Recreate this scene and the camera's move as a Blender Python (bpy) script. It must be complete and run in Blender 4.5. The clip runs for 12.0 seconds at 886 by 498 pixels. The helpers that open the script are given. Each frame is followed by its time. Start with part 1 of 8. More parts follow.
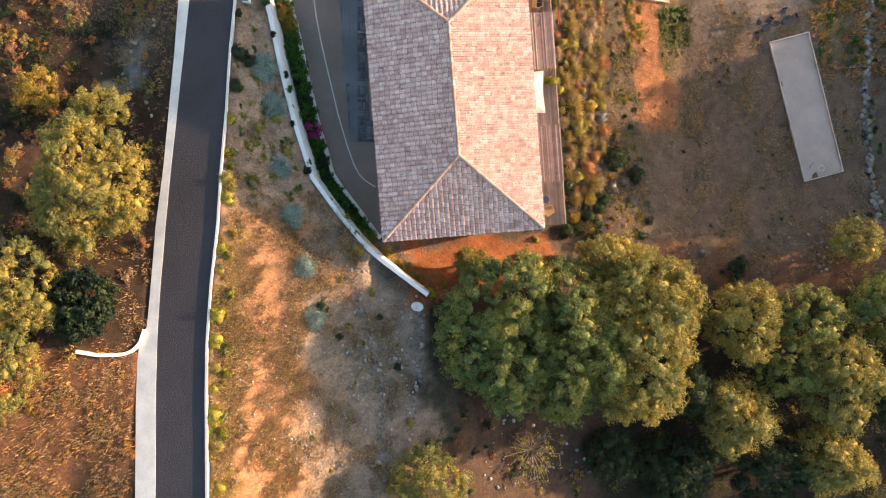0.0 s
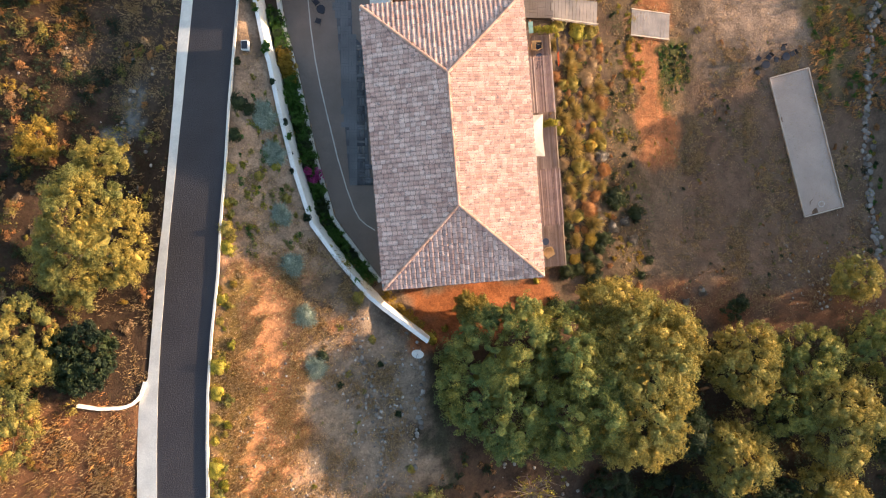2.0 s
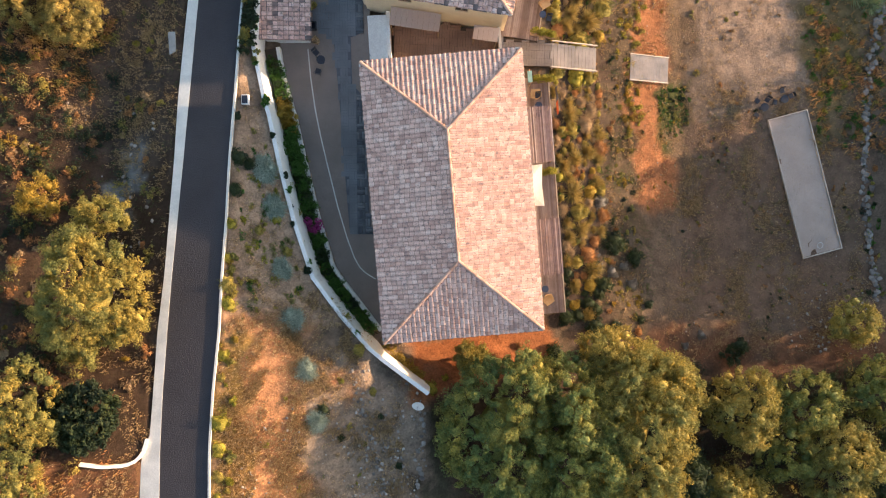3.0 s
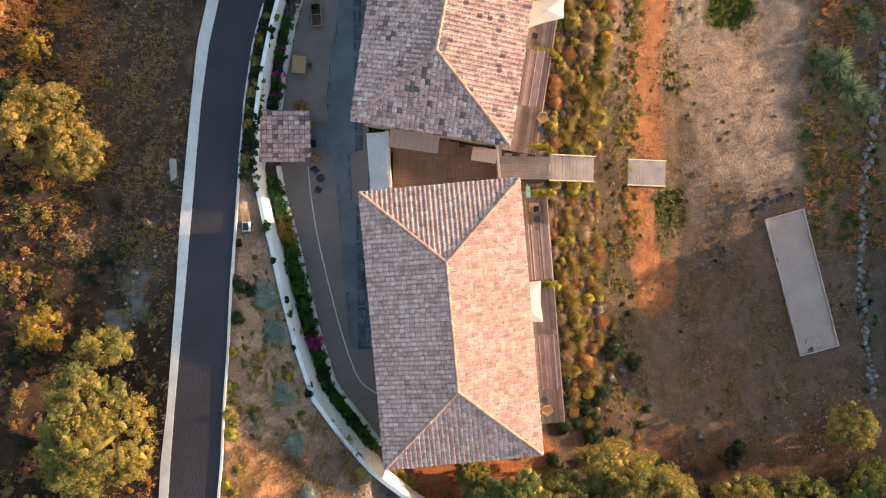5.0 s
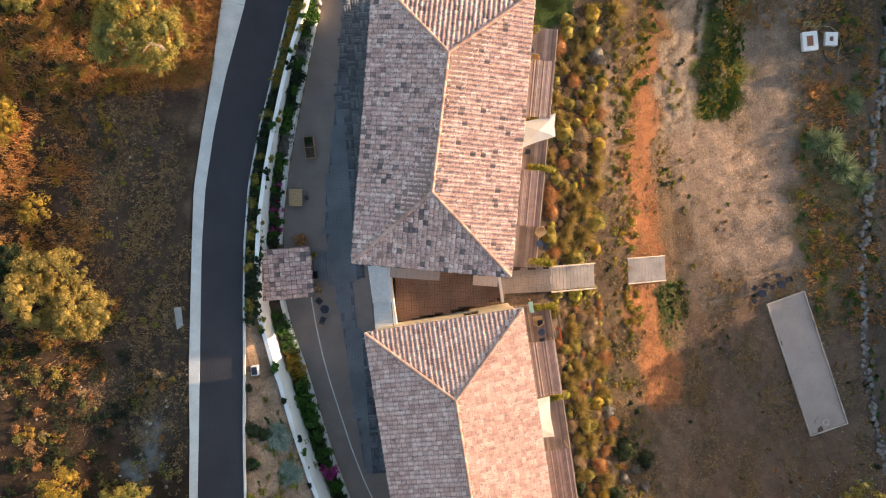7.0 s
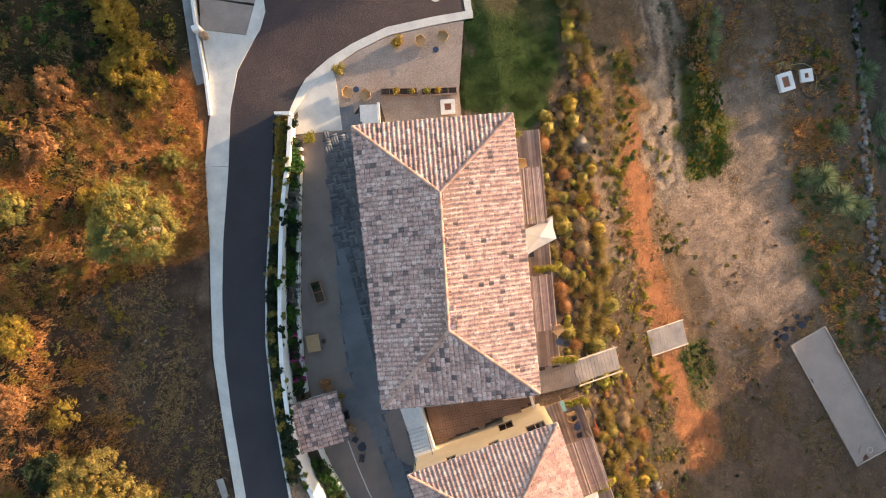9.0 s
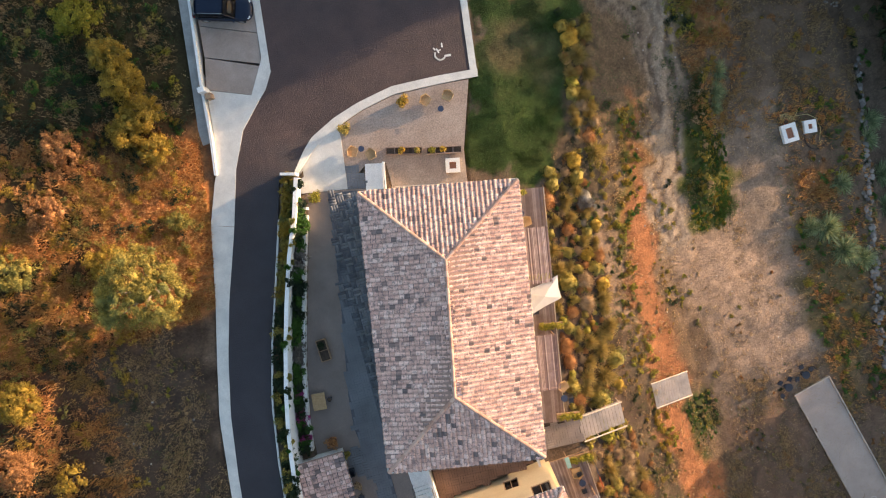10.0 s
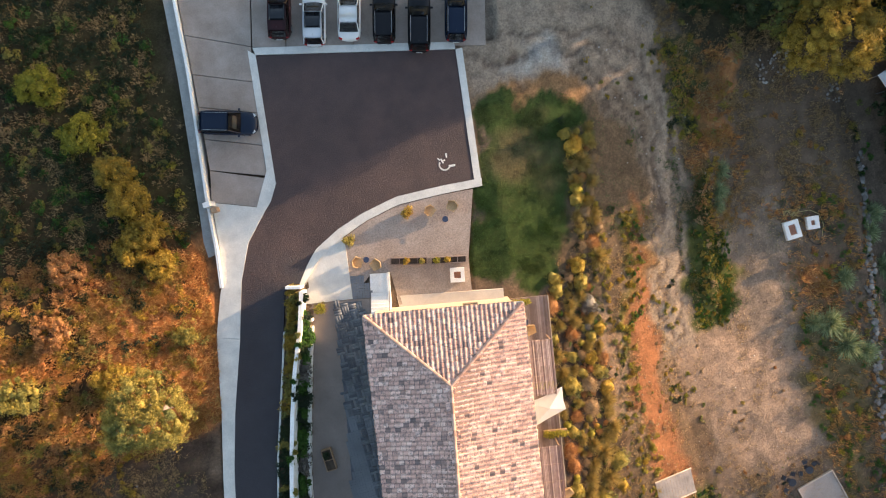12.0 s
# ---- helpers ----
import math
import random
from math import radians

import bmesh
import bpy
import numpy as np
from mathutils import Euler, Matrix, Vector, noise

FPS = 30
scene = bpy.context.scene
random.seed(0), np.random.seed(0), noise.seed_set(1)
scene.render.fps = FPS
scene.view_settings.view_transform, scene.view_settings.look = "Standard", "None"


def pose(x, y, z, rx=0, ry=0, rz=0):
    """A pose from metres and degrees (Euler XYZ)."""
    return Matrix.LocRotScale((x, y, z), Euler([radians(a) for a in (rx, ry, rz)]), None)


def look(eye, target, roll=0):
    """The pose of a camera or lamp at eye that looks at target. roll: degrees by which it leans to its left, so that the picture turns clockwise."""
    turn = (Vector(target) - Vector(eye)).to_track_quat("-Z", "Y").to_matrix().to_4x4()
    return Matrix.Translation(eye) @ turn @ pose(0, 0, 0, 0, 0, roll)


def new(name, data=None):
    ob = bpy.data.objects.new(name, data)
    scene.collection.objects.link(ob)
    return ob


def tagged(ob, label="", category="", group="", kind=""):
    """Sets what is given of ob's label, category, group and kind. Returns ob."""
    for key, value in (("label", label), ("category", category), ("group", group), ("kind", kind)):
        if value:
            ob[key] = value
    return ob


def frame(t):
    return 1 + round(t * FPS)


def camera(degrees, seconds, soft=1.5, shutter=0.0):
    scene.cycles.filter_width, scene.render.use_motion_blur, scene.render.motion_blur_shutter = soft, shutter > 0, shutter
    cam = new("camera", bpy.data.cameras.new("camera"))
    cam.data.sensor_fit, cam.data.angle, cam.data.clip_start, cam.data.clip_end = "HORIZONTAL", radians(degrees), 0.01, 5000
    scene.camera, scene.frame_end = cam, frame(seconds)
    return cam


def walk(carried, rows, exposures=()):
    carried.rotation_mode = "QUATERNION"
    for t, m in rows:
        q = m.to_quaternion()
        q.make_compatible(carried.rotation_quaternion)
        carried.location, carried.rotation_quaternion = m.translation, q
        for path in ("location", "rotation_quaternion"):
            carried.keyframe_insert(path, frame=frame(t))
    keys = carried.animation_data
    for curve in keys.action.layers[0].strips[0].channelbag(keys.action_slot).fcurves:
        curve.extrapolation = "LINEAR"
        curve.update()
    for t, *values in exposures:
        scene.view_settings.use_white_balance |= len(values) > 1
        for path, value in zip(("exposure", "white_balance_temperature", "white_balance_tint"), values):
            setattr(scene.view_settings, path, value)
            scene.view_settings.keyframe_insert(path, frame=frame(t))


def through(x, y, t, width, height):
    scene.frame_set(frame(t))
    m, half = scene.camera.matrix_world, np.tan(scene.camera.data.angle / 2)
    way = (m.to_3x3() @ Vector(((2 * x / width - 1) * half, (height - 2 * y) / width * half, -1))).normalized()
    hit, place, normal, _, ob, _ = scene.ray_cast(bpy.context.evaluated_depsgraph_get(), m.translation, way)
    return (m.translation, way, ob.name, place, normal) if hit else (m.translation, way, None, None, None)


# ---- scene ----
cam = camera(62.1, 12.0, soft=1.1)
METRES, EYE, TILT, LEAN, TURN = 50.0, 55.0, -91.6, 0.0, 0.0
ROWS = [
    (0.0, 0.0, 0.0, 0.0, 0.0, -0.0, 0.0),
    (0.5, -0.0002, 0.0004, 0.0063, 0.0, -0.04, 0.05),
    (1.0, 0.0001, 0.001, 0.0201, 0.01, -0.11, 0.1),
    (1.5, 0.0003, 0.0013, 0.0432, 0.01, -0.2, 0.17),
    (2.0, 0.0006, 0.0003, 0.0733, 0.03, -0.27, 0.24),
    (2.5, 0.0009, -0.0018, 0.1108, 0.04, -0.34, 0.31),
    (4.5, 0.0036, -0.011, 0.2907, 0.07, -0.6, 0.6),
    (5.0, 0.004, -0.0127, 0.3379, 0.05, -0.6, 0.68),
    (5.5, 0.0045, -0.0144, 0.3876, 0.04, -0.63, 0.9),
    (6.0, 0.005, -0.0159, 0.4362, 0.01, -0.67, 1.53),
    (6.5, 0.0055, -0.0174, 0.486, -0.02, -0.72, 2.71),
    (7.0, 0.0063, -0.0185, 0.5343, -0.04, -0.79, 4.46),
    (9.0, 0.023, -0.0222, 0.7295, -0.04, -1.08, 15.0),
    (9.5, 0.0311, -0.0231, 0.7754, -0.01, -1.1, 15.05),
    (10.0, 0.0402, -0.0236, 0.8222, 0.0, -1.13, 15.11),
    (10.5, 0.0498, -0.0238, 0.8658, 0.02, -1.13, 15.14),
    (11.0, 0.0593, -0.0238, 0.9097, 0.01, -1.12, 15.18),
    (11.5, 0.0688, -0.0242, 0.9511, 0.01, -1.14, 15.2),
    (12.0, 0.0785, -0.0245, 0.9928, -0.01, -1.13, 15.24),
]
EXPOSURE = 1.42
walk(cam, [(t, pose(0, 0, EYE, TILT, LEAN, TURN) @ pose(METRES * x, METRES * y, METRES * z, 90 + pitch, roll, yaw)) for t, x, y, z, yaw, pitch, roll in ROWS],
     [(0.0, EXPOSURE + 0.15, 6050, 17), (4.5, EXPOSURE - 0.04, 6150, 17), (7.0, EXPOSURE - 0.1, 6200, 17), (10.0, EXPOSURE - 0.05, 6200, 17), (12.0, EXPOSURE + 0.06, 6200, 17)])

# ---- light: a low evening sun from the east and a clear sky ----
SUN_EL, SUN_AZ = 4.0, 12.5          # elevation, and degrees by which it stands north of east (the world's x)
world = bpy.data.worlds.new("sky")
scene.world = world
world.use_nodes = True
wn = world.node_tree
sky = wn.nodes.new("ShaderNodeTexSky")
sky.sky_type, sky.sun_disc = "NISHITA", False
sky.sun_elevation, sky.sun_rotation = radians(SUN_EL), radians(90 - SUN_AZ)
wn.links.new(sky.outputs[0], wn.nodes["Background"].inputs[0])
wn.nodes["Background"].inputs[1].default_value = 0.275
sun = new("sun", bpy.data.lights.new("sun", "SUN"))
sun.data.energy, sun.data.angle, sun.data.color = 4.8, radians(0.6), (1.0, 0.69, 0.385)
ce, se, ca, sa = math.cos(radians(SUN_EL)), math.sin(radians(SUN_EL)), math.cos(radians(SUN_AZ)), math.sin(radians(SUN_AZ))
sun.matrix_world = look((90 * ce * ca, 20 + 90 * ce * sa, 90 * se), (0, 20, 0))


# ---- materials ----
def material(name, rough=0.8, metal=0.0):
    m = bpy.data.materials.new(name)
    m.use_nodes = True
    b = m.node_tree.nodes["Principled BSDF"]
    b.inputs["Roughness"].default_value, b.inputs["Metallic"].default_value = rough, metal
    return m, m.node_tree.nodes, m.node_tree.links, b


def ramp(nodes, links, source, stops):
    r = nodes.new("ShaderNodeValToRGB")
    while len(r.color_ramp.elements) < len(stops):
        r.color_ramp.elements.new(0.5)
    for e, (p, c) in zip(r.color_ramp.elements, stops):
        e.position, e.color = p, (*c, 1)
    links.new(source, r.inputs[0])
    return r.outputs[0]


def noise_at(nodes, links, scale, detail=4.0, coord="Object", rough=0.6):
    t, n = nodes.new("ShaderNodeTexCoord"), nodes.new("ShaderNodeTexNoise")
    n.inputs["Scale"].default_value, n.inputs["Detail"].default_value, n.inputs["Roughness"].default_value = scale, detail, rough
    links.new(t.outputs[coord], n.inputs["Vector"])
    return n.outputs["Fac"]


def mix(nodes, links, a, b, fac, kind="MIX"):
    m = nodes.new("ShaderNodeMix")
    m.data_type, m.blend_type = "RGBA", kind
    for socket, v in ((m.inputs[0], fac), (m.inputs[6], a), (m.inputs[7], b)):
        if isinstance(v, (int, float)):
            socket.default_value = v
        elif isinstance(v, tuple):
            socket.default_value = (*v, 1)
        else:
            links.new(v, socket)
    return m.outputs[2]


def bump(nodes, links, b, height, strength, distance):
    n = nodes.new("ShaderNodeBump")
    n.inputs["Strength"].default_value, n.inputs["Distance"].default_value = strength, distance
    links.new(height, n.inputs["Height"])
    links.new(n.outputs[0], b.inputs["Normal"])


def surface(name, dark, light, scale=3.0, rough=0.85, metal=0.0, fine=40.0, relief=0.3, spread=0.18, grain=0.35):
    """A worn surface: two colours mixed by a broad noise, speckled by a fine one, with a little relief."""
    m, n, l, b = material(name, rough, metal)
    broad = ramp(n, l, noise_at(n, l, scale), [(0.5 - spread, dark), (0.5 + spread, light)])
    speck = ramp(n, l, noise_at(n, l, fine, 3.0), [(0.3, (0.55,) * 3), (0.7, (1.25,) * 3)])
    l.new(mix(n, l, broad, speck, grain, "MULTIPLY"), b.inputs["Base Color"])
    bump(n, l, b, noise_at(n, l, fine, 4.0), relief, 0.02)
    return m


def pieces(name, stops, rough=0.8, per_object=False, fine=25.0, relief=0.25, grain=0.4, scale=0.0, metal=0.0, spots=0.0):
    """For sets of loose pieces: the colour of each is drawn from the stops; spots: how much of them dark lichen covers."""
    m, n, l, b = material(name, rough, metal)
    geo = n.new("ShaderNodeNewGeometry")
    draw = n.new("ShaderNodeObjectInfo").outputs["Random"] if per_object else geo.outputs["Random Per Island"]

    def cloud(s, detail):
        t = n.new("ShaderNodeTexNoise")
        t.inputs["Scale"].default_value, t.inputs["Detail"].default_value = s, detail
        l.new(geo.outputs["Position"], t.inputs["Vector"])
        return t.outputs["Fac"]

    col = ramp(n, l, draw, stops)
    speck = ramp(n, l, cloud(fine, 3.0), [(0.3, (0.6,) * 3), (0.7, (1.2,) * 3)])
    col = mix(n, l, col, speck, grain, "MULTIPLY")
    if scale:
        broad = ramp(n, l, cloud(scale, 3.0), [(0.35, (0.65,) * 3), (0.65, (1.2,) * 3)])
        col = mix(n, l, col, broad, 0.6, "MULTIPLY")
    if spots:
        wear = ramp(n, l, cloud(2.1, 4.0), [(0.36, (0.62, 0.6, 0.6)), (0.56, (1.1, 1.1, 1.1))])
        col = mix(n, l, col, wear, 0.45, "MULTIPLY")
        lichen = ramp(n, l, cloud(4.6, 2.5), [(0.6 - spots, (0, 0, 0)), (0.72 - spots, (0.7,) * 3)])
        col = mix(n, l, col, (0.17, 0.135, 0.135), lichen)
    l.new(col, b.inputs["Base Color"])
    bump(n, l, b, cloud(fine, 3.0), relief, 0.01)
    return m


def foliage(name, stops, tint=None, scale=0.35, through=0.22):
    """Leaves: each leaf draws its own shade; a broad noise turns whole boughs to the tint; light comes through them."""
    m, n, l, b = material(name, 0.6)
    b.inputs["Specular IOR Level"].default_value = 0.25
    col = ramp(n, l, n.new("ShaderNodeNewGeometry").outputs["Random Per Island"], stops)
    if tint:
        col = mix(n, l, col, tint, ramp(n, l, noise_at(n, l, scale, 2.0), [(0.42, (0, 0, 0)), (0.62, (0.75,) * 3)]))
    grain = ramp(n, l, noise_at(n, l, 9.0, 3.0, rough=0.7), [(0.34, (0.42,) * 3), (0.66, (1.4, 1.38, 1.3))])
    col = mix(n, l, col, grain, 0.7, "MULTIPLY")
    l.new(col, b.inputs["Base Color"])
    bump(n, l, b, noise_at(n, l, 11.0, 3.0, rough=0.7), 0.9, 0.12)
    t, s = n.new("ShaderNodeBsdfTranslucent"), n.new("ShaderNodeMixShader")
    l.new(col, t.inputs["Color"])
    s.inputs[0].default_value = through
    l.new(b.outputs[0], s.inputs[1])
    l.new(t.outputs[0], s.inputs[2])
    l.new(s.outputs[0], n["Material Output"].inputs["Surface"])
    return m


def soil_material():
    m, n, l, b = material("soil", 0.95)
    b.inputs["Specular IOR Level"].default_value = 0.1
    at = n.new("ShaderNodeAttribute")
    at.attribute_name = "soil"
    mottle = ramp(n, l, noise_at(n, l, 0.9, 6.0, rough=0.7), [(0.3, (0.5,) * 3), (0.7, (1.42, 1.38, 1.3))])
    col = mix(n, l, at.outputs["Color"], mottle, 0.85, "MULTIPLY")
    fine = ramp(n, l, noise_at(n, l, 5.5, 6.0, rough=0.85), [(0.36, (0.25,) * 3), (0.64, (1.8, 1.75, 1.65))])
    col = mix(n, l, col, fine, 0.45, "MULTIPLY")
    litter = ramp(n, l, noise_at(n, l, 2.6, 6.0, rough=0.8), [(0.56, (0, 0, 0)), (0.68, (1, 1, 1))])
    weed = n.new("ShaderNodeMath")
    weed.operation = "MULTIPLY"
    l.new(litter, weed.inputs[0])
    l.new(at.outputs["Alpha"], weed.inputs[1])
    col = mix(n, l, col, (0.075, 0.075, 0.03), weed.outputs[0])
    l.new(col, b.inputs["Base Color"])
    bump(n, l, b, noise_at(n, l, 6.0, 6.0, rough=0.8), 1.0, 0.1)
    return m


SOIL = soil_material()
def asphalt_material():
    """Bluish grey asphalt on the road; on the court a red tint paints in low sun, with patches where the two meet."""
    m, n, l, b = material("asphalt", 0.7)
    at, axis, span, add = n.new("ShaderNodeTexCoord"), n.new("ShaderNodeSeparateXYZ"), n.new("ShaderNodeMapRange"), n.new("ShaderNodeMath")
    l.new(at.outputs["Object"], axis.inputs[0])
    for i, v in ((1, 42.0), (2, 56.0), (3, -0.1), (4, 0.9)):
        span.inputs[i].default_value = v
    l.new(axis.outputs["Y"], span.inputs[0])
    l.new(span.outputs[0], add.inputs[0])
    l.new(noise_at(n, l, 0.28, 3.0), add.inputs[1])
    # where the court's painted sunlight sets in
    red = ramp(n, l, add.outputs[0], [(0.62, (0, 0, 0)), (1.0, (1, 1, 1))])
    base = ramp(n, l, noise_at(n, l, 0.35), [(0.32, (0.022, 0.021, 0.028)), (0.68, (0.034, 0.032, 0.040))])
    sun_tint = ramp(n, l, noise_at(n, l, 0.5), [(0.32, (0.044, 0.029, 0.030)), (0.68, (0.068, 0.043, 0.042))])
    speck = ramp(n, l, noise_at(n, l, 14, 3.0), [(0.3, (0.6,) * 3), (0.7, (1.3,) * 3)])
    l.new(mix(n, l, mix(n, l, base, sun_tint, red), speck, 0.4, "MULTIPLY"), b.inputs["Base Color"])
    bump(n, l, b, noise_at(n, l, 14, 4.0), 0.9, 0.06)
    return m


ASPHALT = asphalt_material()
CONCRETE = surface("pale_concrete", (0.52, 0.52, 0.5), (0.68, 0.67, 0.63), 0.8, 0.85, fine=14, relief=0.15)
OLD_CONCRETE = surface("old_concrete", (0.26, 0.26, 0.25), (0.4, 0.39, 0.37), 0.8, 0.9, fine=14, relief=0.3)
BAY = surface("bay_concrete", (0.25, 0.205, 0.175), (0.36, 0.3, 0.265), 0.6, 0.9, fine=12, relief=0.4)
WHITE = surface("white_render", (0.76, 0.75, 0.73), (0.88, 0.87, 0.85), 0.7, 0.85, fine=12, relief=0.2)
STUCCO = surface("cream_stucco", (0.62, 0.52, 0.36), (0.74, 0.64, 0.46), 0.5, 0.9, fine=30, relief=0.3)
TERRACE = surface("cream_paving", (0.54, 0.48, 0.43), (0.66, 0.6, 0.54), 0.9, 0.85, fine=20)
AGGREGATE = surface("washed_aggregate", (0.200, 0.163, 0.144), (0.256, 0.213, 0.189), 0.5, 0.9, fine=22, relief=0.4, grain=0.6)
GRAVEL = surface("garden_gravel", (0.30, 0.24, 0.205), (0.40, 0.33, 0.285), 0.6, 0.95, fine=9, relief=0.8, grain=0.7)
COURT = surface("court_sand", (0.403, 0.322, 0.270), (0.488, 0.391, 0.335), 0.45, 0.95, fine=16, relief=0.3)
SLATE = pieces("blue_pavers", [(0.0, (0.075, 0.086, 0.105)), (0.5, (0.120, 0.131, 0.154)), (1.0, (0.180, 0.191, 0.210))], 0.75, scale=0.5)
SLATE_BED = surface("paver_bed", (0.07, 0.078, 0.095), (0.12, 0.128, 0.148), 1.5, 0.8, fine=9, relief=0.5)
BROWN_PAVER = pieces("brown_pavers", [(0.0, (0.12, 0.065, 0.045)), (0.6, (0.2, 0.11, 0.075)), (1.0, (0.33, 0.2, 0.14))], 0.75, scale=0.6)
TILES_A = [(0.0, (0.540, 0.322, 0.260)), (0.3, (0.650, 0.412, 0.335)), (0.7, (0.720, 0.475, 0.392)), (1.0, (0.790, 0.565, 0.480))]
TILES_B = [(0.0, (0.150, 0.115, 0.112)), (0.05, (0.300, 0.205, 0.182)), (0.1, (0.560, 0.345, 0.283)), (0.6, (0.690, 0.440, 0.365)), (1.0, (0.810, 0.590, 0.510))]
TILE = {"A": pieces("roof_tiles_rosy", TILES_A, 0.85, spots=0.03), "B": pieces("roof_tiles_mottled", TILES_B, 0.85, spots=0.075)}
TILE_ONE = {"A": pieces("roof_tile_rosy", TILES_A, 0.85, True, spots=0.03), "B": pieces("roof_tile_mottled", TILES_B, 0.85, True, spots=0.075)}
# darker lips paint the overlap's shade; LIPS_B also holds the mottled roof's dark marks
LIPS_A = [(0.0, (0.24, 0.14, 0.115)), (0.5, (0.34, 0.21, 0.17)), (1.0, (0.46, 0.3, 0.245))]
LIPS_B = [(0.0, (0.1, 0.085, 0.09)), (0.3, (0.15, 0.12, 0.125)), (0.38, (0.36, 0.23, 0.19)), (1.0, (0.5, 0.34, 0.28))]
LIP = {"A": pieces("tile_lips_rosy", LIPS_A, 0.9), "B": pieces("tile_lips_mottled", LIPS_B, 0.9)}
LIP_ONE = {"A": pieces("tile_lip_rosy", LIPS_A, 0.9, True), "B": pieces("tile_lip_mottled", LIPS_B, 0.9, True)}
BED = surface("roof_bed", (0.26, 0.165, 0.135), (0.36, 0.235, 0.19), 2.0)
RIDGE = pieces("ridge_tiles", [(0.0, (0.36, 0.22, 0.17)), (0.5, (0.47, 0.31, 0.25)), (1.0, (0.56, 0.4, 0.33))], 0.85, True)
DECKING = pieces("weathered_decking", [(0.0, (0.2, 0.14, 0.12)), (0.5, (0.29, 0.215, 0.19)), (1.0, (0.37, 0.29, 0.26))], 0.8, True, scale=1.2)
SLAT = pieces("pergola_slats", [(0.0, (0.13, 0.085, 0.095)), (0.4, (0.23, 0.16, 0.17)), (0.8, (0.36, 0.27, 0.275)), (1.0, (0.6, 0.5, 0.48))], 0.8, True, scale=2.5, fine=12)
PLANK = pieces("grey_planks", [(0.0, (0.42, 0.34, 0.28)), (0.5, (0.52, 0.44, 0.37)), (1.0, (0.6, 0.52, 0.45))], 0.8, scale=1.0)
AWNING = pieces("pink_boards", [(0.0, (0.42, 0.3, 0.25)), (1.0, (0.52, 0.39, 0.33))], 0.8)
TIMBER = surface("timber", (0.26, 0.16, 0.09), (0.4, 0.27, 0.17), 3.0, 0.7)
BARK = surface("bark", (0.08, 0.06, 0.045), (0.17, 0.13, 0.1), 4.0, 0.95, relief=0.8)
PALE_BARK = surface("pale_bark", (0.2, 0.15, 0.12), (0.33, 0.27, 0.22), 4.0, 0.95, relief=0.8)
STONE = pieces("field_stone", [(0.0, (0.2, 0.17, 0.15)), (0.5, (0.33, 0.3, 0.27)), (1.0, (0.48, 0.45, 0.42))], 0.9, scale=2.0)
STONE_ONE = pieces("field_stone_single", [(0.0, (0.12, 0.1, 0.088)), (0.5, (0.2, 0.18, 0.16)), (1.0, (0.31, 0.285, 0.26))], 0.9, True, scale=2.0)
TERRACOTTA = surface("terracotta", (0.33, 0.13, 0.07), (0.45, 0.2, 0.12), 4.0, 0.8)
DARK_METAL = surface("dark_metal", (0.02, 0.024, 0.035), (0.035, 0.04, 0.055), 6.0, 0.45, 0.3)
GREY_METAL = surface("grey_metal", (0.25, 0.26, 0.28), (0.36, 0.37, 0.39), 5.0, 0.45, 0.5)
ZINC = surface("zinc", (0.5, 0.49, 0.48), (0.64, 0.62, 0.6), 5.0, 0.5, 0.2)
BLUE_CERAMIC = surface("blue_ceramic", (0.03, 0.045, 0.09), (0.05, 0.07, 0.13), 4.0, 0.35)
FABRIC = surface("white_canvas", (0.84, 0.85, 0.88), (0.9, 0.91, 0.93), 2.0, 0.9, fine=60)
WICKER = surface("wicker", (0.42, 0.27, 0.13), (0.55, 0.38, 0.2), 8.0, 0.8)
EARTH = surface("dark_earth", (0.05, 0.035, 0.025), (0.1, 0.07, 0.05), 3.0, 0.95, relief=0.8)
GLASS = surface("dark_glass", (0.012, 0.014, 0.018), (0.02, 0.022, 0.026), 2.0, 0.08, relief=0.0, grain=0.0)
RUBBER = surface("rubber", (0.015, 0.015, 0.015), (0.03, 0.03, 0.03), 5.0, 0.9)
PAINT_WHITE = surface("road_paint", (0.6, 0.59, 0.56), (0.74, 0.73, 0.7), 3.0, 0.8)
ORANGE = surface("orange_cloth", (0.55, 0.1, 0.03), (0.65, 0.15, 0.05), 3.0, 0.8)
TEAL = surface("teal_cloth", (0.18, 0.36, 0.36), (0.3, 0.48, 0.46), 3.0, 0.8)
RED_LIGHT = surface("red_lamp_glass", (0.25, 0.01, 0.01), (0.4, 0.02, 0.02), 3.0, 0.2)
CLEAR_LIGHT = surface("headlamp_glass", (0.5, 0.52, 0.55), (0.62, 0.64, 0.66), 3.0, 0.15)
ROPE = surface("yellow_rope", (0.45, 0.36, 0.15), (0.6, 0.5, 0.25), 6.0, 0.8)

OLIVE = foliage("olive_leaves", [(0.0, (0.215, 0.190, 0.049)), (0.5, (0.397, 0.323, 0.074)), (1.0, (0.596, 0.455, 0.108))], (0.166, 0.208, 0.074))
OAK = foliage("oak_leaves", [(0.0, (0.149, 0.181, 0.050)), (0.5, (0.280, 0.280, 0.066)), (1.0, (0.463, 0.396, 0.091))], (0.115, 0.206, 0.083))
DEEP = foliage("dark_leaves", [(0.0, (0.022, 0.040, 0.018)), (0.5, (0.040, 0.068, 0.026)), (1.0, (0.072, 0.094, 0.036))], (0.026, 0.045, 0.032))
AUTUMN = foliage("yellow_leaves", [(0.0, (0.264, 0.180, 0.030)), (0.5, (0.468, 0.312, 0.042)), (1.0, (0.624, 0.432, 0.072))], (0.264, 0.204, 0.042))
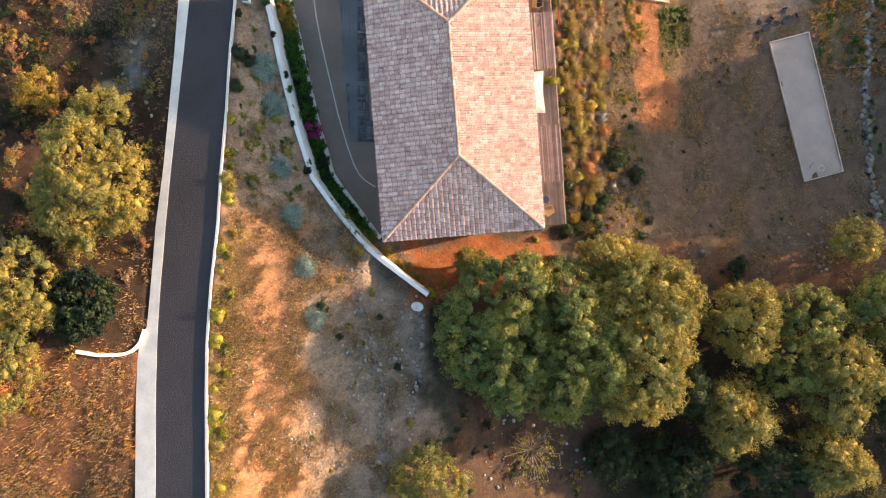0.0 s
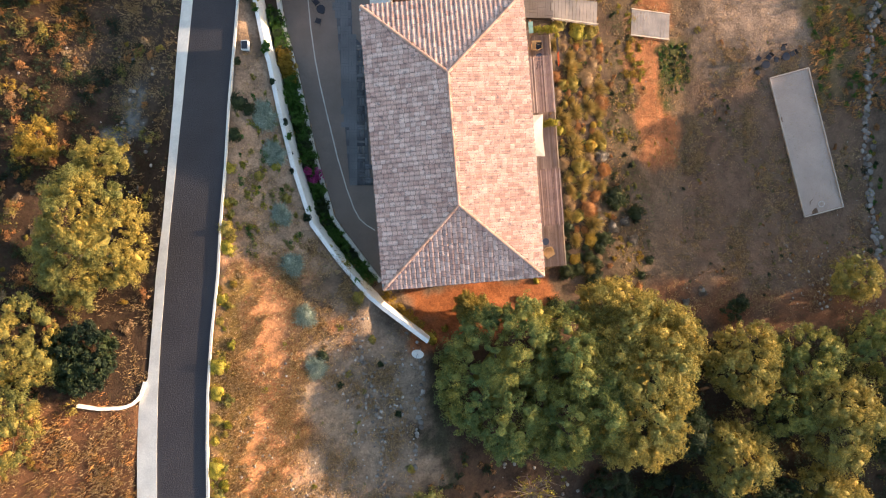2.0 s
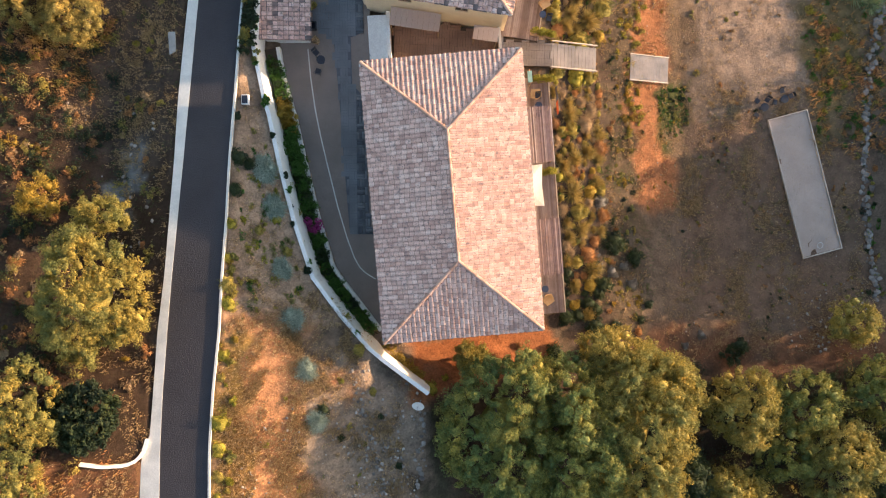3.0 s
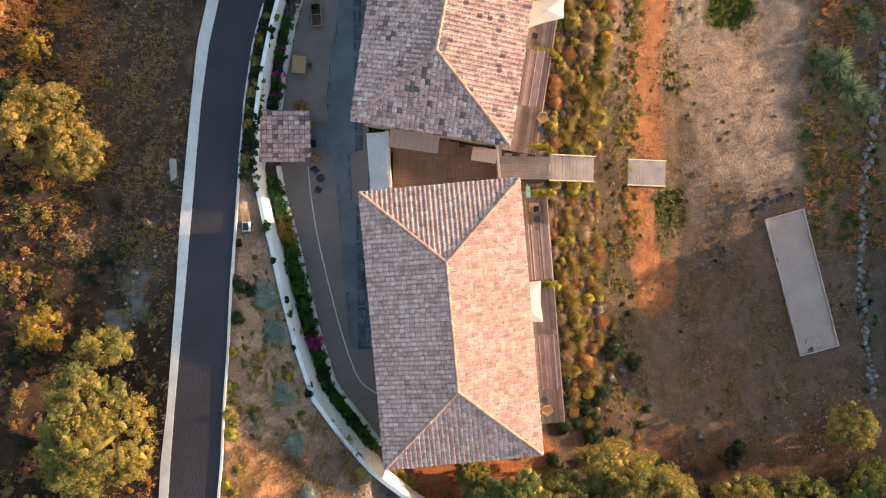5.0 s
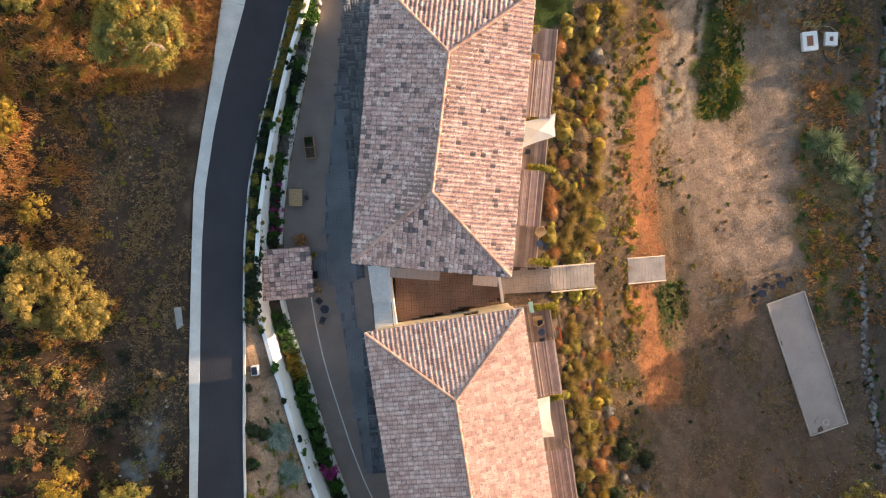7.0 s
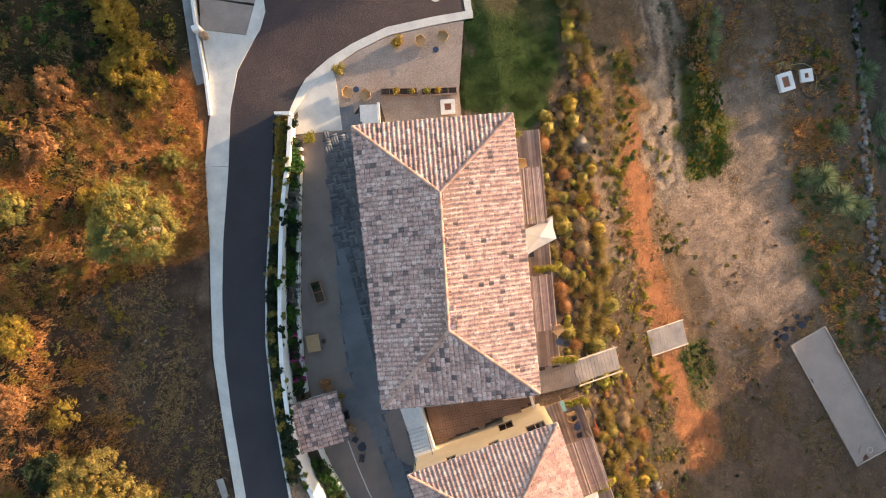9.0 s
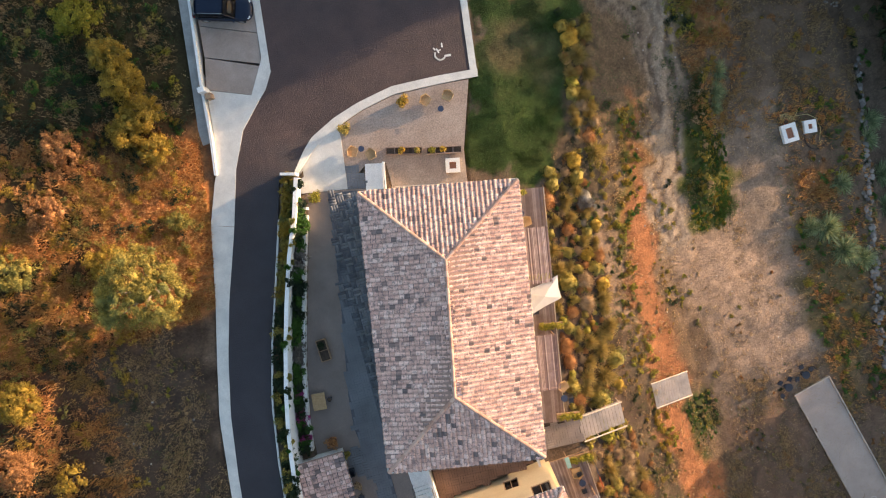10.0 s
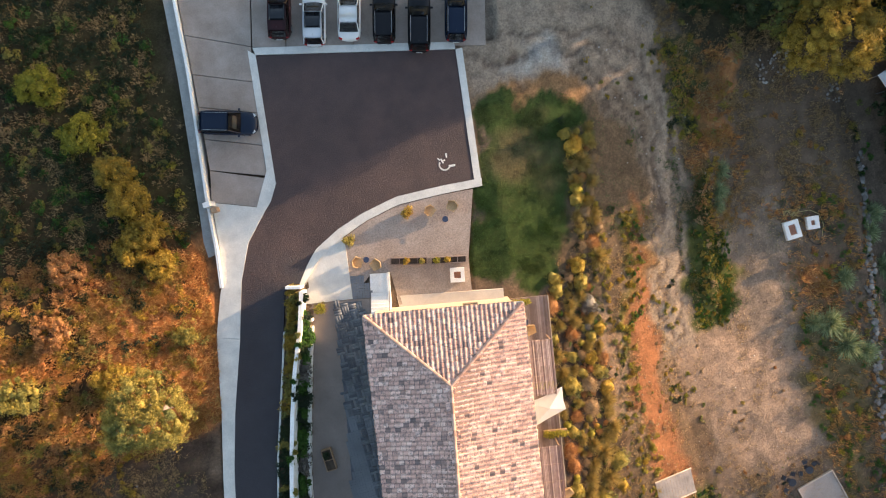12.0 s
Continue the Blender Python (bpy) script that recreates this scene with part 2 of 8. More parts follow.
YUCCA = foliage("yucca_leaves", [(0.0, (0.250, 0.206, 0.062)), (0.5, (0.463, 0.350, 0.112)), (1.0, (0.688, 0.525, 0.225))], through=0.3)
GOLDEN = foliage("golden_olive_leaves", [(0.0, (0.253, 0.184, 0.052)), (0.5, (0.414, 0.310, 0.081)), (1.0, (0.575, 0.437, 0.127))], (0.184, 0.172, 0.057))
FRESH = foliage("fresh_leaves", [(0.0, (0.166, 0.178, 0.022)), (0.5, (0.314, 0.296, 0.036)), (1.0, (0.514, 0.430, 0.065))])
GREYISH = foliage("grey_leaves", [(0.0, (0.150, 0.135, 0.125)), (0.5, (0.230, 0.215, 0.195)), (1.0, (0.330, 0.310, 0.280))], through=0.15)
SILVER = foliage("silver_leaves", [(0.0, (0.225, 0.297, 0.260)), (0.5, (0.337, 0.419, 0.360)), (1.0, (0.477, 0.540, 0.447))], through=0.15)
RUST = foliage("rust_leaves", [(0.0, (0.281, 0.131, 0.056)), (0.5, (0.468, 0.234, 0.094)), (1.0, (0.674, 0.374, 0.160))])
STRAW = foliage("straw", [(0.0, (0.276, 0.179, 0.083)), (0.5, (0.442, 0.304, 0.152)), (1.0, (0.621, 0.455, 0.262))], through=0.25)
RUSSET = foliage("russet_grass", [(0.0, (0.390, 0.166, 0.068)), (0.5, (0.702, 0.332, 0.118)), (1.0, (0.900, 0.586, 0.234))], (0.312, 0.234, 0.078), 0.3, through=0.3)
TAN = foliage("tan_tufts", [(0.0, (0.300, 0.210, 0.120)), (0.5, (0.465, 0.330, 0.195)), (1.0, (0.630, 0.465, 0.285))], through=0.2)
GRASS = foliage("lawn_grass", [(0.0, (0.030, 0.075, 0.014)), (0.5, (0.050, 0.115, 0.022)), (1.0, (0.085, 0.150, 0.032))], (0.085, 0.110, 0.035), 0.2)
PINK = foliage("pink_flowers", [(0.0, (0.350, 0.030, 0.200)), (1.0, (0.600, 0.100, 0.350))])
LEAFY = foliage("bright_green_leaves", [(0.0, (0.035, 0.095, 0.016)), (0.5, (0.065, 0.165, 0.026)), (1.0, (0.115, 0.235, 0.045))])
CANE = foliage("cane_leaves", [(0.0, (0.149, 0.208, 0.104)), (0.5, (0.297, 0.371, 0.193)), (1.0, (0.535, 0.564, 0.327))])


# ---- tools ----
def part(name, bm, mat, parent=None, label=""):
    me = bpy.data.meshes.new(name)
    bm.to_mesh(me)
    bm.free()
    me.materials.append(mat)
    ob = new(name, me)
    if parent:
        ob.parent = parent
    if label:
        ob["label"] = label
    return ob


def raw(name, verts, faces, mat, parent=None, smooth=False):
    """A mesh from arrays: verts n x 3, faces m x 3 or m x 4."""
    verts, faces = np.asarray(verts, np.float32), np.asarray(faces, np.int32)
    me, k = bpy.data.meshes.new(name), faces.shape[1]
    me.vertices.add(len(verts))
    me.vertices.foreach_set("co", verts.ravel())
    me.loops.add(faces.size)
    me.loops.foreach_set("vertex_index", faces.ravel())
    me.polygons.add(len(faces))
    me.polygons.foreach_set("loop_start", np.arange(0, faces.size, k, dtype=np.int32))
    me.update(calc_edges=True)
    if smooth:
        me.polygons.foreach_set("use_smooth", np.ones(len(faces), bool))
    me.materials.append(mat)
    ob = new(name, me)
    if parent:
        ob.parent = parent
    return ob


def thing(name, place, label, category, group="", kind="", turn=0.0):
    ob = new(name)
    ob.matrix_basis = pose(*place, 0, 0, turn)
    ob.empty_display_size = 0.2
    return tagged(ob, label, category, group, kind)


def box(bm, c, s, turn=0.0, bevel=0.0, m=None):
    r = bmesh.ops.create_cube(bm, size=1.0)
    vs = r["verts"]
    mat = Matrix.Translation(c) @ Matrix.Rotation(radians(turn), 4, "Z") @ Matrix.Diagonal((*s, 1))
    bmesh.ops.transform(bm, matrix=(m @ mat) if m else mat, verts=vs)
    if bevel:
        es = list({e for v in vs for e in v.link_edges})
        bmesh.ops.bevel(bm, geom=es, offset=bevel, segments=2, affect="EDGES", profile=0.6)
    return vs


def cyl(bm, c, r, h, r2=None, n=14, m=None):
    """A cylinder or cone that stands on c."""
    mat = Matrix.Translation((c[0], c[1], c[2] + h / 2))
    bmesh.ops.create_cone(bm, cap_ends=True, segments=n, radius1=r, radius2=r if r2 is None else r2, depth=h, matrix=(m @ mat) if m else mat)


def rod(bm, a, b, r, r2=None, n=7):
    a, b = Vector(a), Vector(b)
    m = Matrix.Translation((a + b) / 2) @ (b - a).to_track_quat("Z", "Y").to_matrix().to_4x4()
    bmesh.ops.create_cone(bm, cap_ends=True, segments=n, radius1=r, radius2=r if r2 is None else r2, depth=(b - a).length, matrix=m)


def prism(bm, poly, z0, z1):
    """A slab over a polygon; z0 and z1 are numbers, or functions of x and y."""
    f0 = z0 if callable(z0) else (lambda x, y: z0)
    f1 = z1 if callable(z1) else (lambda x, y: z1)
    low = [bm.verts.new((x, y, f0(x, y))) for x, y in poly]
    top = [bm.verts.new((x, y, f1(x, y))) for x, y in poly]
    n = len(poly)
    bm.faces.new(low[::-1])
    bm.faces.new(top)
    for i in range(n):
        bm.faces.new((low[i], low[(i + 1) % n], top[(i + 1) % n], top[i]))
    bmesh.ops.recalc_face_normals(bm, faces=bm.faces[:])


def band(bm, left, right, lift=0.03, depth=0.25, zf=None):
    """A slab between two lines of equal count, laid on the ground."""
    zf = zf or ground_z
    rows = []
    for (ax, ay), (bx, by) in zip(left, right):
        za, zb = zf(ax, ay) + lift, zf(bx, by) + lift
        rows.append([bm.verts.new(p) for p in ((ax, ay, za - depth), (ax, ay, za), (bx, by, zb), (bx, by, zb - depth))])
    for p, q in zip(rows, rows[1:]):
        for i in range(4):
            bm.faces.new((p[i], p[(i + 1) % 4], q[(i + 1) % 4], q[i]))
    bm.faces.new(rows[0][::-1])
    bm.faces.new(rows[-1])
    bmesh.ops.recalc_face_normals(bm, faces=bm.faces[:])


def sheet(bm, poly, zf, step=1.0, depth=0.3):
    """A slab over a polygon whose top follows zf closely."""
    f = bm.faces.new([bm.verts.new((x, y, 0)) for x, y in poly])
    for axis in (0, 1):
        lo, hi = min(p[axis] for p in poly), max(p[axis] for p in poly)
        for c in np.arange(lo + step * 0.5, hi, step):
            co, no = [0, 0, 0], [0, 0, 0]
            co[axis], no[axis] = float(c), 1.0
            bmesh.ops.bisect_plane(bm, geom=bm.verts[:] + bm.edges[:] + bm.faces[:], plane_co=co, plane_no=no)
    low = bmesh.ops.extrude_face_region(bm, geom=bm.faces[:])
    moved = {v for v in low["geom"] if isinstance(v, bmesh.types.BMVert)}
    for v in bm.verts:
        v.co.z = zf(v.co.x, v.co.y) - (0 if v in moved else depth)
    bmesh.ops.recalc_face_normals(bm, faces=bm.faces[:])


def resample(line, step):
    """Points at even steps along a line that is rounded at its corners."""
    p = np.array(line, float)
    d = np.r_[0, np.cumsum(np.hypot(*np.diff(p[:, :2], axis=0).T))]
    s = np.linspace(0, d[-1], max(2, int(d[-1] / step) + 1))
    q = np.stack([np.interp(s, d, p[:, i]) for i in range(p.shape[1])], 1)
    return q


def side(line, off):
    """The line moved to its right by off, with mitred corners."""
    p = np.array(line, float)
    t = np.diff(p[:, :2], axis=0)
    t /= np.hypot(*t.T)[:, None]
    a, b = np.vstack([t[:1], t]), np.vstack([t, t[-1:]])
    m = a + b
    m /= np.maximum(1e-6, np.sum(m * a, axis=1))[:, None]
    q = p.copy()
    q[:, 0] += m[:, 1] * off
    q[:, 1] -= m[:, 0] * off
    return q


# ---- the lie of the land: lines along the slope, with their heights at stations from south to north ----
ST = np.array([-40, -20, -12, -6, -1, 4, 12, 20, 30, 40, 48, 56, 66, 100.0])
ROAD_Z = [11, 8.6, 6.9, 5.6, 4.6, 3.8, 2.6, 1.0, -0.8, -2.1, -2.9, -3.5, -3.7, -4]
LAND = []
LAND.append((-75.0, [16.0, 15.0, 14.0, 13.5, 12.0, 9.0, 7.0, 7.0, 7.0, 6.0, 6.0, 5.0, 4.0, 3.0]))  # far hillside
LAND.append((-32.0, [11.5, 10.5, 10.0, 9.0, 7.0, 5.0, 3.2, 3.0, 3.0, 3.2, 2.6, 2.0, 1.5, 1.0]))  # upper slope
LAND.append((-24.0, [9.0, 8.2, 7.7, 6.8, 4.8, 2.7, 1.2, 0.5, 0.2, 0.2, 0.2, 0.1, -0.6, -1.0]))  # bank above the road
LAND.append(([-19.8, -19.9, -20.1, -19.9, -19.75, -19.5, -19.15, -18.9, -18.3, -16.2, -14.6, -13.1, -12.2, -8], ROAD_Z))  # outer edge of the road
LAND.append(([-15.2, -15.3, -15.7, -15.85, -15.65, -15.45, -15.15, -14.9, -14.15, -11.4, -8.9, -7.4, -6.8, -6], ROAD_Z))  # inner edge of the road
LAND.append(([-9, -8, -7, -6.2, -5.7, -9.6, -12.1, -14.0, -12.8, -10.1, -7.9, -6.2, -5.8, -5.0], [4.5, 3.6, 2.7, 2.2, 1.3, 0.9, 0.8, 0.3, -0.9, -2.1, -2.8, -3.6, -3.7, -4.0]))  # head of the garden wall
LAND.append(([-4, -3.5, -2.6, -1.2, -5.2, -9.15, -11.65, -13.55, -12.35, -9.65, -7.45, -5.6, -5.2, -4.4], [3.6, 2.9, 1.9, 1.0, -2.2, -2.3, -2.4, -2.6, -2.6, -2.6, -2.9, -3.8, -3.7, -4.0]))  # foot of the garden wall
LAND.append(([1, 1, 1, 0, -4.6, -6.5, -8, -9.5, -10, -8.0, -5.5, -4, -4, -4], [2.0, 1.4, 0.8, -0.4, -2.9, -3.0, -3.05, -3.2, -3.3, -3.4, -3.6, -3.9, -3.8, -4.0]))  # drive
LAND.append(([8, 8, 8, 8, 8, 8, 8, 8, 8, 8, 9, 9, 9, 9], [-3.0, -3.0, -3.4, -3.8, -4.6, -4.9, -4.9, -4.9, -4.9, -4.8, -4.5, -4.5, -4.2, -4.4]))  # foot of the houses
LAND.append(([13, 13, 13, 13, 13, 13, 13.6, 14, 14.4, 15, 15.8, 16.5, 17, 17], [-5.0, -5.0, -5.0, -5.2, -5.6, -6.4, -7.2, -7.9, -6.9, -6.6, -5.8, -5.2, -4.6, -4.6]))  # top of the lower bank
LAND.append(([21, 21, 21, 21, 21, 21, 21.3, 21, 20.6, 20.4, 20.6, 21.5, 22.5, 23], [-8.0, -7.5, -7.2, -7.2, -8.0, -9.6, -10.7, -10.4, -9.7, -8.2, -7.2, -6.4, -5.6, -5.4]))  # toe of the lower bank
LAND.append((29.0, [-9.0, -8.5, -8.0, -7.8, -8.8, -10.8, -11.2, -11.2, -11.1, -10.9, -10.2, -8.9, -8.0, -7.5]))  # meadow
LAND.append((40.5, [-10.0, -9.5, -9.0, -9.0, -10.2, -11.9, -12.2, -12.1, -12.2, -12.3, -12.0, -11.2, -10.6, -10.0]))  # field wall
LAND.append((43.0, [-11.5, -11.0, -10.5, -10.5, -12.0, -13.4, -13.8, -13.8, -13.8, -13.8, -13.6, -13.0, -12.0, -11.5]))  # ditch
LAND.append((95.0, [-14.0, -14.0, -14.0, -14.0, -14.0, -14.0, -14.0, -14.0, -14.0, -14.0, -14.0, -14.0, -14.0, -14.0]))  # far valley



BERM = resample([(33.0, 58.2), (31.2, 54.2), (29.0, 50.0), (27.3, 46.6), (26.2, 42.6), (25.5, 37.0)], 0.4)


def at_stations(y, v):
    v, y = np.array(v, float), np.asarray(y, float)
    slope, i = np.gradient(v, ST), np.clip(np.searchsorted(ST, y) - 1, 0, len(ST) - 2)
    h = ST[i + 1] - ST[i]
    s = np.clip((y - ST[i]) / h, 0, 1)
    return (1 + 2 * s) * (1 - s) ** 2 * v[i] + s * (1 - s) ** 2 * h * slope[i] + s * s * (3 - 2 * s) * v[i + 1] + s * s * (s - 1) * h * slope[i + 1]


def land(x, y):
    x, y = np.asarray(x, float), np.asarray(y, float)
    out, px, pz = None, None, None
    for lx, lz in LAND:
        xx = at_stations(y, lx) if isinstance(lx, list) else np.full(y.shape, lx)
        zz = at_stations(y, lz)
        if out is None:
            out = zz.copy()
        else:
            s = np.clip((x - px) / np.maximum(xx - px, 0.01), 0, 1)
            out = np.where(x >= px, pz + (zz - pz) * s, out)
        px, pz = xx, zz
    # the level bed of the sand court
    u, v = (x - 32.62) * 0.967 + (y - 10.9) * 0.255, (y - 10.9) * 0.967 - (x - 32.62) * 0.255
    k = np.clip(1 - (np.maximum(np.abs(u) - 2.2, np.abs(v) - 6.8)) / 2.5, 0, 1)
    out = out * (1 - k) + (-11.5) * k
    # a weedy berm along the track
    near = (np.abs(x - 29) < 9) & (np.abs(y - 48) < 13)
    if np.any(near):
        gap = np.min((x[near][:, None] - BERM[None, :, 0]) ** 2 + (y[near][:, None] - BERM[None, :, 1]) ** 2, axis=1)
        out[near] += 0.7 * np.exp(-gap / 1.7)
    return out


def ground_z(x, y):
    return float(land(np.array([x]), np.array([y]))[0])


# ---- ground ----
ROAD_EDGE = [(-18.4, -40), (-18.45, -18), (-18.95, -11), (-19.12, -7.4), (-19.15, -3.7), (-19.05, 0.2), (-18.87, 4.1), (-18.6, 8.1), (-18.35, 12.2), (-18.15, 17), (-17.95, 22),
             (-17.75, 26), (-17.3, 30.4), (-16.45, 34.7), (-15.3, 39), (-13.55, 44.3), (-12.3, 48.6)]
ROAD_INNER = [(-15.1, -40), (-15.22, -18), (-15.7, -11), (-15.86, -7.4), (-15.8, -3.7), (-15.55, 0.2), (-15.46, 4.1), (-15.25, 8.1), (-15.15, 12.2), (-14.95, 17), (-14.8, 22),
              (-14.58, 26), (-14.05, 30.4), (-13.0, 34.7), (-11.65, 39), (-10.1, 44.0), (-9.2, 47.05)]
STRIP_EDGE = [(-19.7, -40), (-19.75, -18), (-20.25, -11), (-20.35, -7.8), (-19.85, -6.5), (-19.8, -3.7), (-19.72, 0.2), (-19.4, 4.1), (-19.2, 8.1), (-19.0, 12.2), (-18.95, 17), (-18.72, 22),
              (-18.5, 26), (-18.2, 30.4), (-17.35, 34.7), (-16.4, 39), (-15.3, 44.9), (-14.5, 49.2)]


COURT_LINE = [(-12.3, 48.6), (-11.05, 51.4), (-9.03, 53.65), (-8.5, 54.1), (-7.7, 55.4), (-6.58, 65.36), (8.73, 61.91), (7.46, 51.55), (4.75, 51.8), (1.05, 51.9), (-1.9, 51.3), (-3.92, 50.65),
              (-6.02, 49.6), (-6.92, 48.7), (-7.94, 47.16), (-9.2, 47.05)]
CURVE = [(-8.0, 47.2), (-6.92, 48.7), (-6.02, 49.6), (-3.92, 50.65), (-1.9, 51.3), (1.05, 51.9), (4.75, 51.8), (8.1, 51.55)]
INNER = [(-7.9, 46.9), (-6.5, 48.3), (-5.6, 49.0), (-3.74, 49.9), (-1.75, 50.65), (1.1, 51.25), (4.7, 51.15), (8.0, 50.95)]
APRON = [(-8.0, 47.05), (-6.5, 48.3), (-5.6, 49.0), (-3.85, 49.85), (-3.8, 49.0), (-4.36, 44.95), (-8.38, 45.6)]
GARDEN = [(-4.3, 45.0), (-2.6, 46.4), (-0.9, 46.2), (-0.9, 43.5), (5.0, 43.0), (5.4, 45.6), (7.2, 50.9), (4.7, 51.1), (1.1, 51.2), (-1.75, 50.6), (-3.74, 49.85), (-3.85, 49.0), (-4.36, 46)]
CORNER = [(-15.3, 44.9), (-13.55, 44.35), (-12.3, 48.65), (-11.0, 51.45), (-9.0, 53.6), (-8.47, 54.1), (-7.68, 55.4), (-8.0, 56.75), (-9.64, 53.95), (-12.9, 55.2), (-13.3, 51.6), (-13.75, 49.0), (-14.2, 48.0)]
LOW = [(-5.0, -0.85), (-5.35, -0.4), (-8.2, 3.4), (-8.72, 4.2), (-9.88, 8.2), (-10.7, 11.8), (-11.55, 15.8), (-12.45, 19.1), (-12.8, 21.3)]
LOW2 = [(-12.62, 25.7), (-12.4, 27.85), (-11.5, 32.25), (-10.32, 36.5), (-9.07, 40.8), (-8.12, 43.8)]
WALL = [(-1.2, -4.95), (-4.6, -2.4), (-5.65, -1.5), (-7.65, 0.85), (-9.7, 3.65), (-11.07, 7.95), (-12.05, 12.0), (-12.75, 15.5), (-13.1, 16.7), (-13.7, 19.6), (-14.0, 21.1), (-13.82, 24.2), (-13.55, 26.5),
        (-13.2, 28.7), (-12.7, 31.2), (-11.88, 34.5), (-10.95, 37.8), (-9.93, 41.0), (-8.8, 43.85), (-7.9, 46.75)]
BED_SOUTH = [(x + 0.36, y) for x, y in WALL[2:11]] + [(-12.8, 21.3)] + LOW[-2::-1]
BED_NORTH = [(x + 0.36, y) for x, y in WALL[12:19]] + [(-7.9, 43.9)] + LOW2[-2::-1]
DRIVE = [(p[0] + 0.15, p[1]) for p in LOW] + [(-12.25, 25.7)] + [(p[0] + 0.15, p[1]) for p in LOW2[1:]] + [(-8.4, 45.55), (-4.4, 44.93), (-2.9, 44.6), (-3.4, 40), (-5.6, 26), (-5.6, 20), (-4.9, 12), (-3.7, 0.4), (-4.3, -0.5)]
BUILT = [DRIVE, STRIP_EDGE[:-1] + ROAD_INNER[::-1], COURT_LINE, CURVE + INNER[::-1], APRON, GARDEN, CORNER, [(-12.9, 55.2), (-9.6, 53.9), (-8.0, 56.7), (-6.7, 66.3), (12, 62), (13.5, 68), (-6, 73), (-11.6, 71)]]

BERM_GREEN = [(24, 43.2), (28.4, 41.4), (28.1, 37.8), (26.6, 33.5), (23.9, 33.4), (23.1, 38.4)]
WEED_BAND = [(33, 32.5), (35.75, 32.3), (38.8, 26.7), (36.5, 17.6), (33.7, 13.6), (32.8, 20.8), (31.9, 25.9)]
GREEN_PATCH = [(18.8, 19.2), (21.9, 19.7), (22, 15.7), (19.1, 14.5)]
LAWN = [(9.0, 57.2), (11.9, 57.3), (15.85, 56.8), (18.0, 55.3), (16.2, 52), (14.5, 46.8), (12.8, 42.9), (10.5, 41.3), (7.2, 43), (5.0, 44.7), (6.2, 47.0), (7.0, 50.9), (8.2, 51.5)]


def soft_box(x, y, x0, x1, y0, y1, s):
    step = lambda v: np.clip(v, 0, 1) ** 2 * (3 - 2 * np.clip(v, 0, 1))
    return step((x - x0) / s + 0.5) * step((x1 - x) / s + 0.5) * step((y - y0) / s + 0.5) * step((y1 - y) / s + 0.5)


def wave(x, y, scale, seed):
    """A cheap smooth noise from crossed sines, about -1 to 1."""
    r = np.random.RandomState(seed)
    out = np.zeros_like(x)
    for k in range(7):
        a, p, f = r.uniform(0, 6.28), r.uniform(0, 6.28), r.uniform(0.6, 1.8) / scale
        out += np.sin((x * math.cos(a) + y * math.sin(a)) * 6.28 * f + p)
    return out / 3.2


def inside_of(poly, x, y):
    c = np.zeros(x.shape, bool)
    for (ax, ay), (bx, by) in zip(poly, poly[1:] + poly[:1]):
        if ay != by:
            c ^= ((ay > y) != (by > y)) & (x < (bx - ax) * (y - ay) / (by - ay) + ax)
    return c


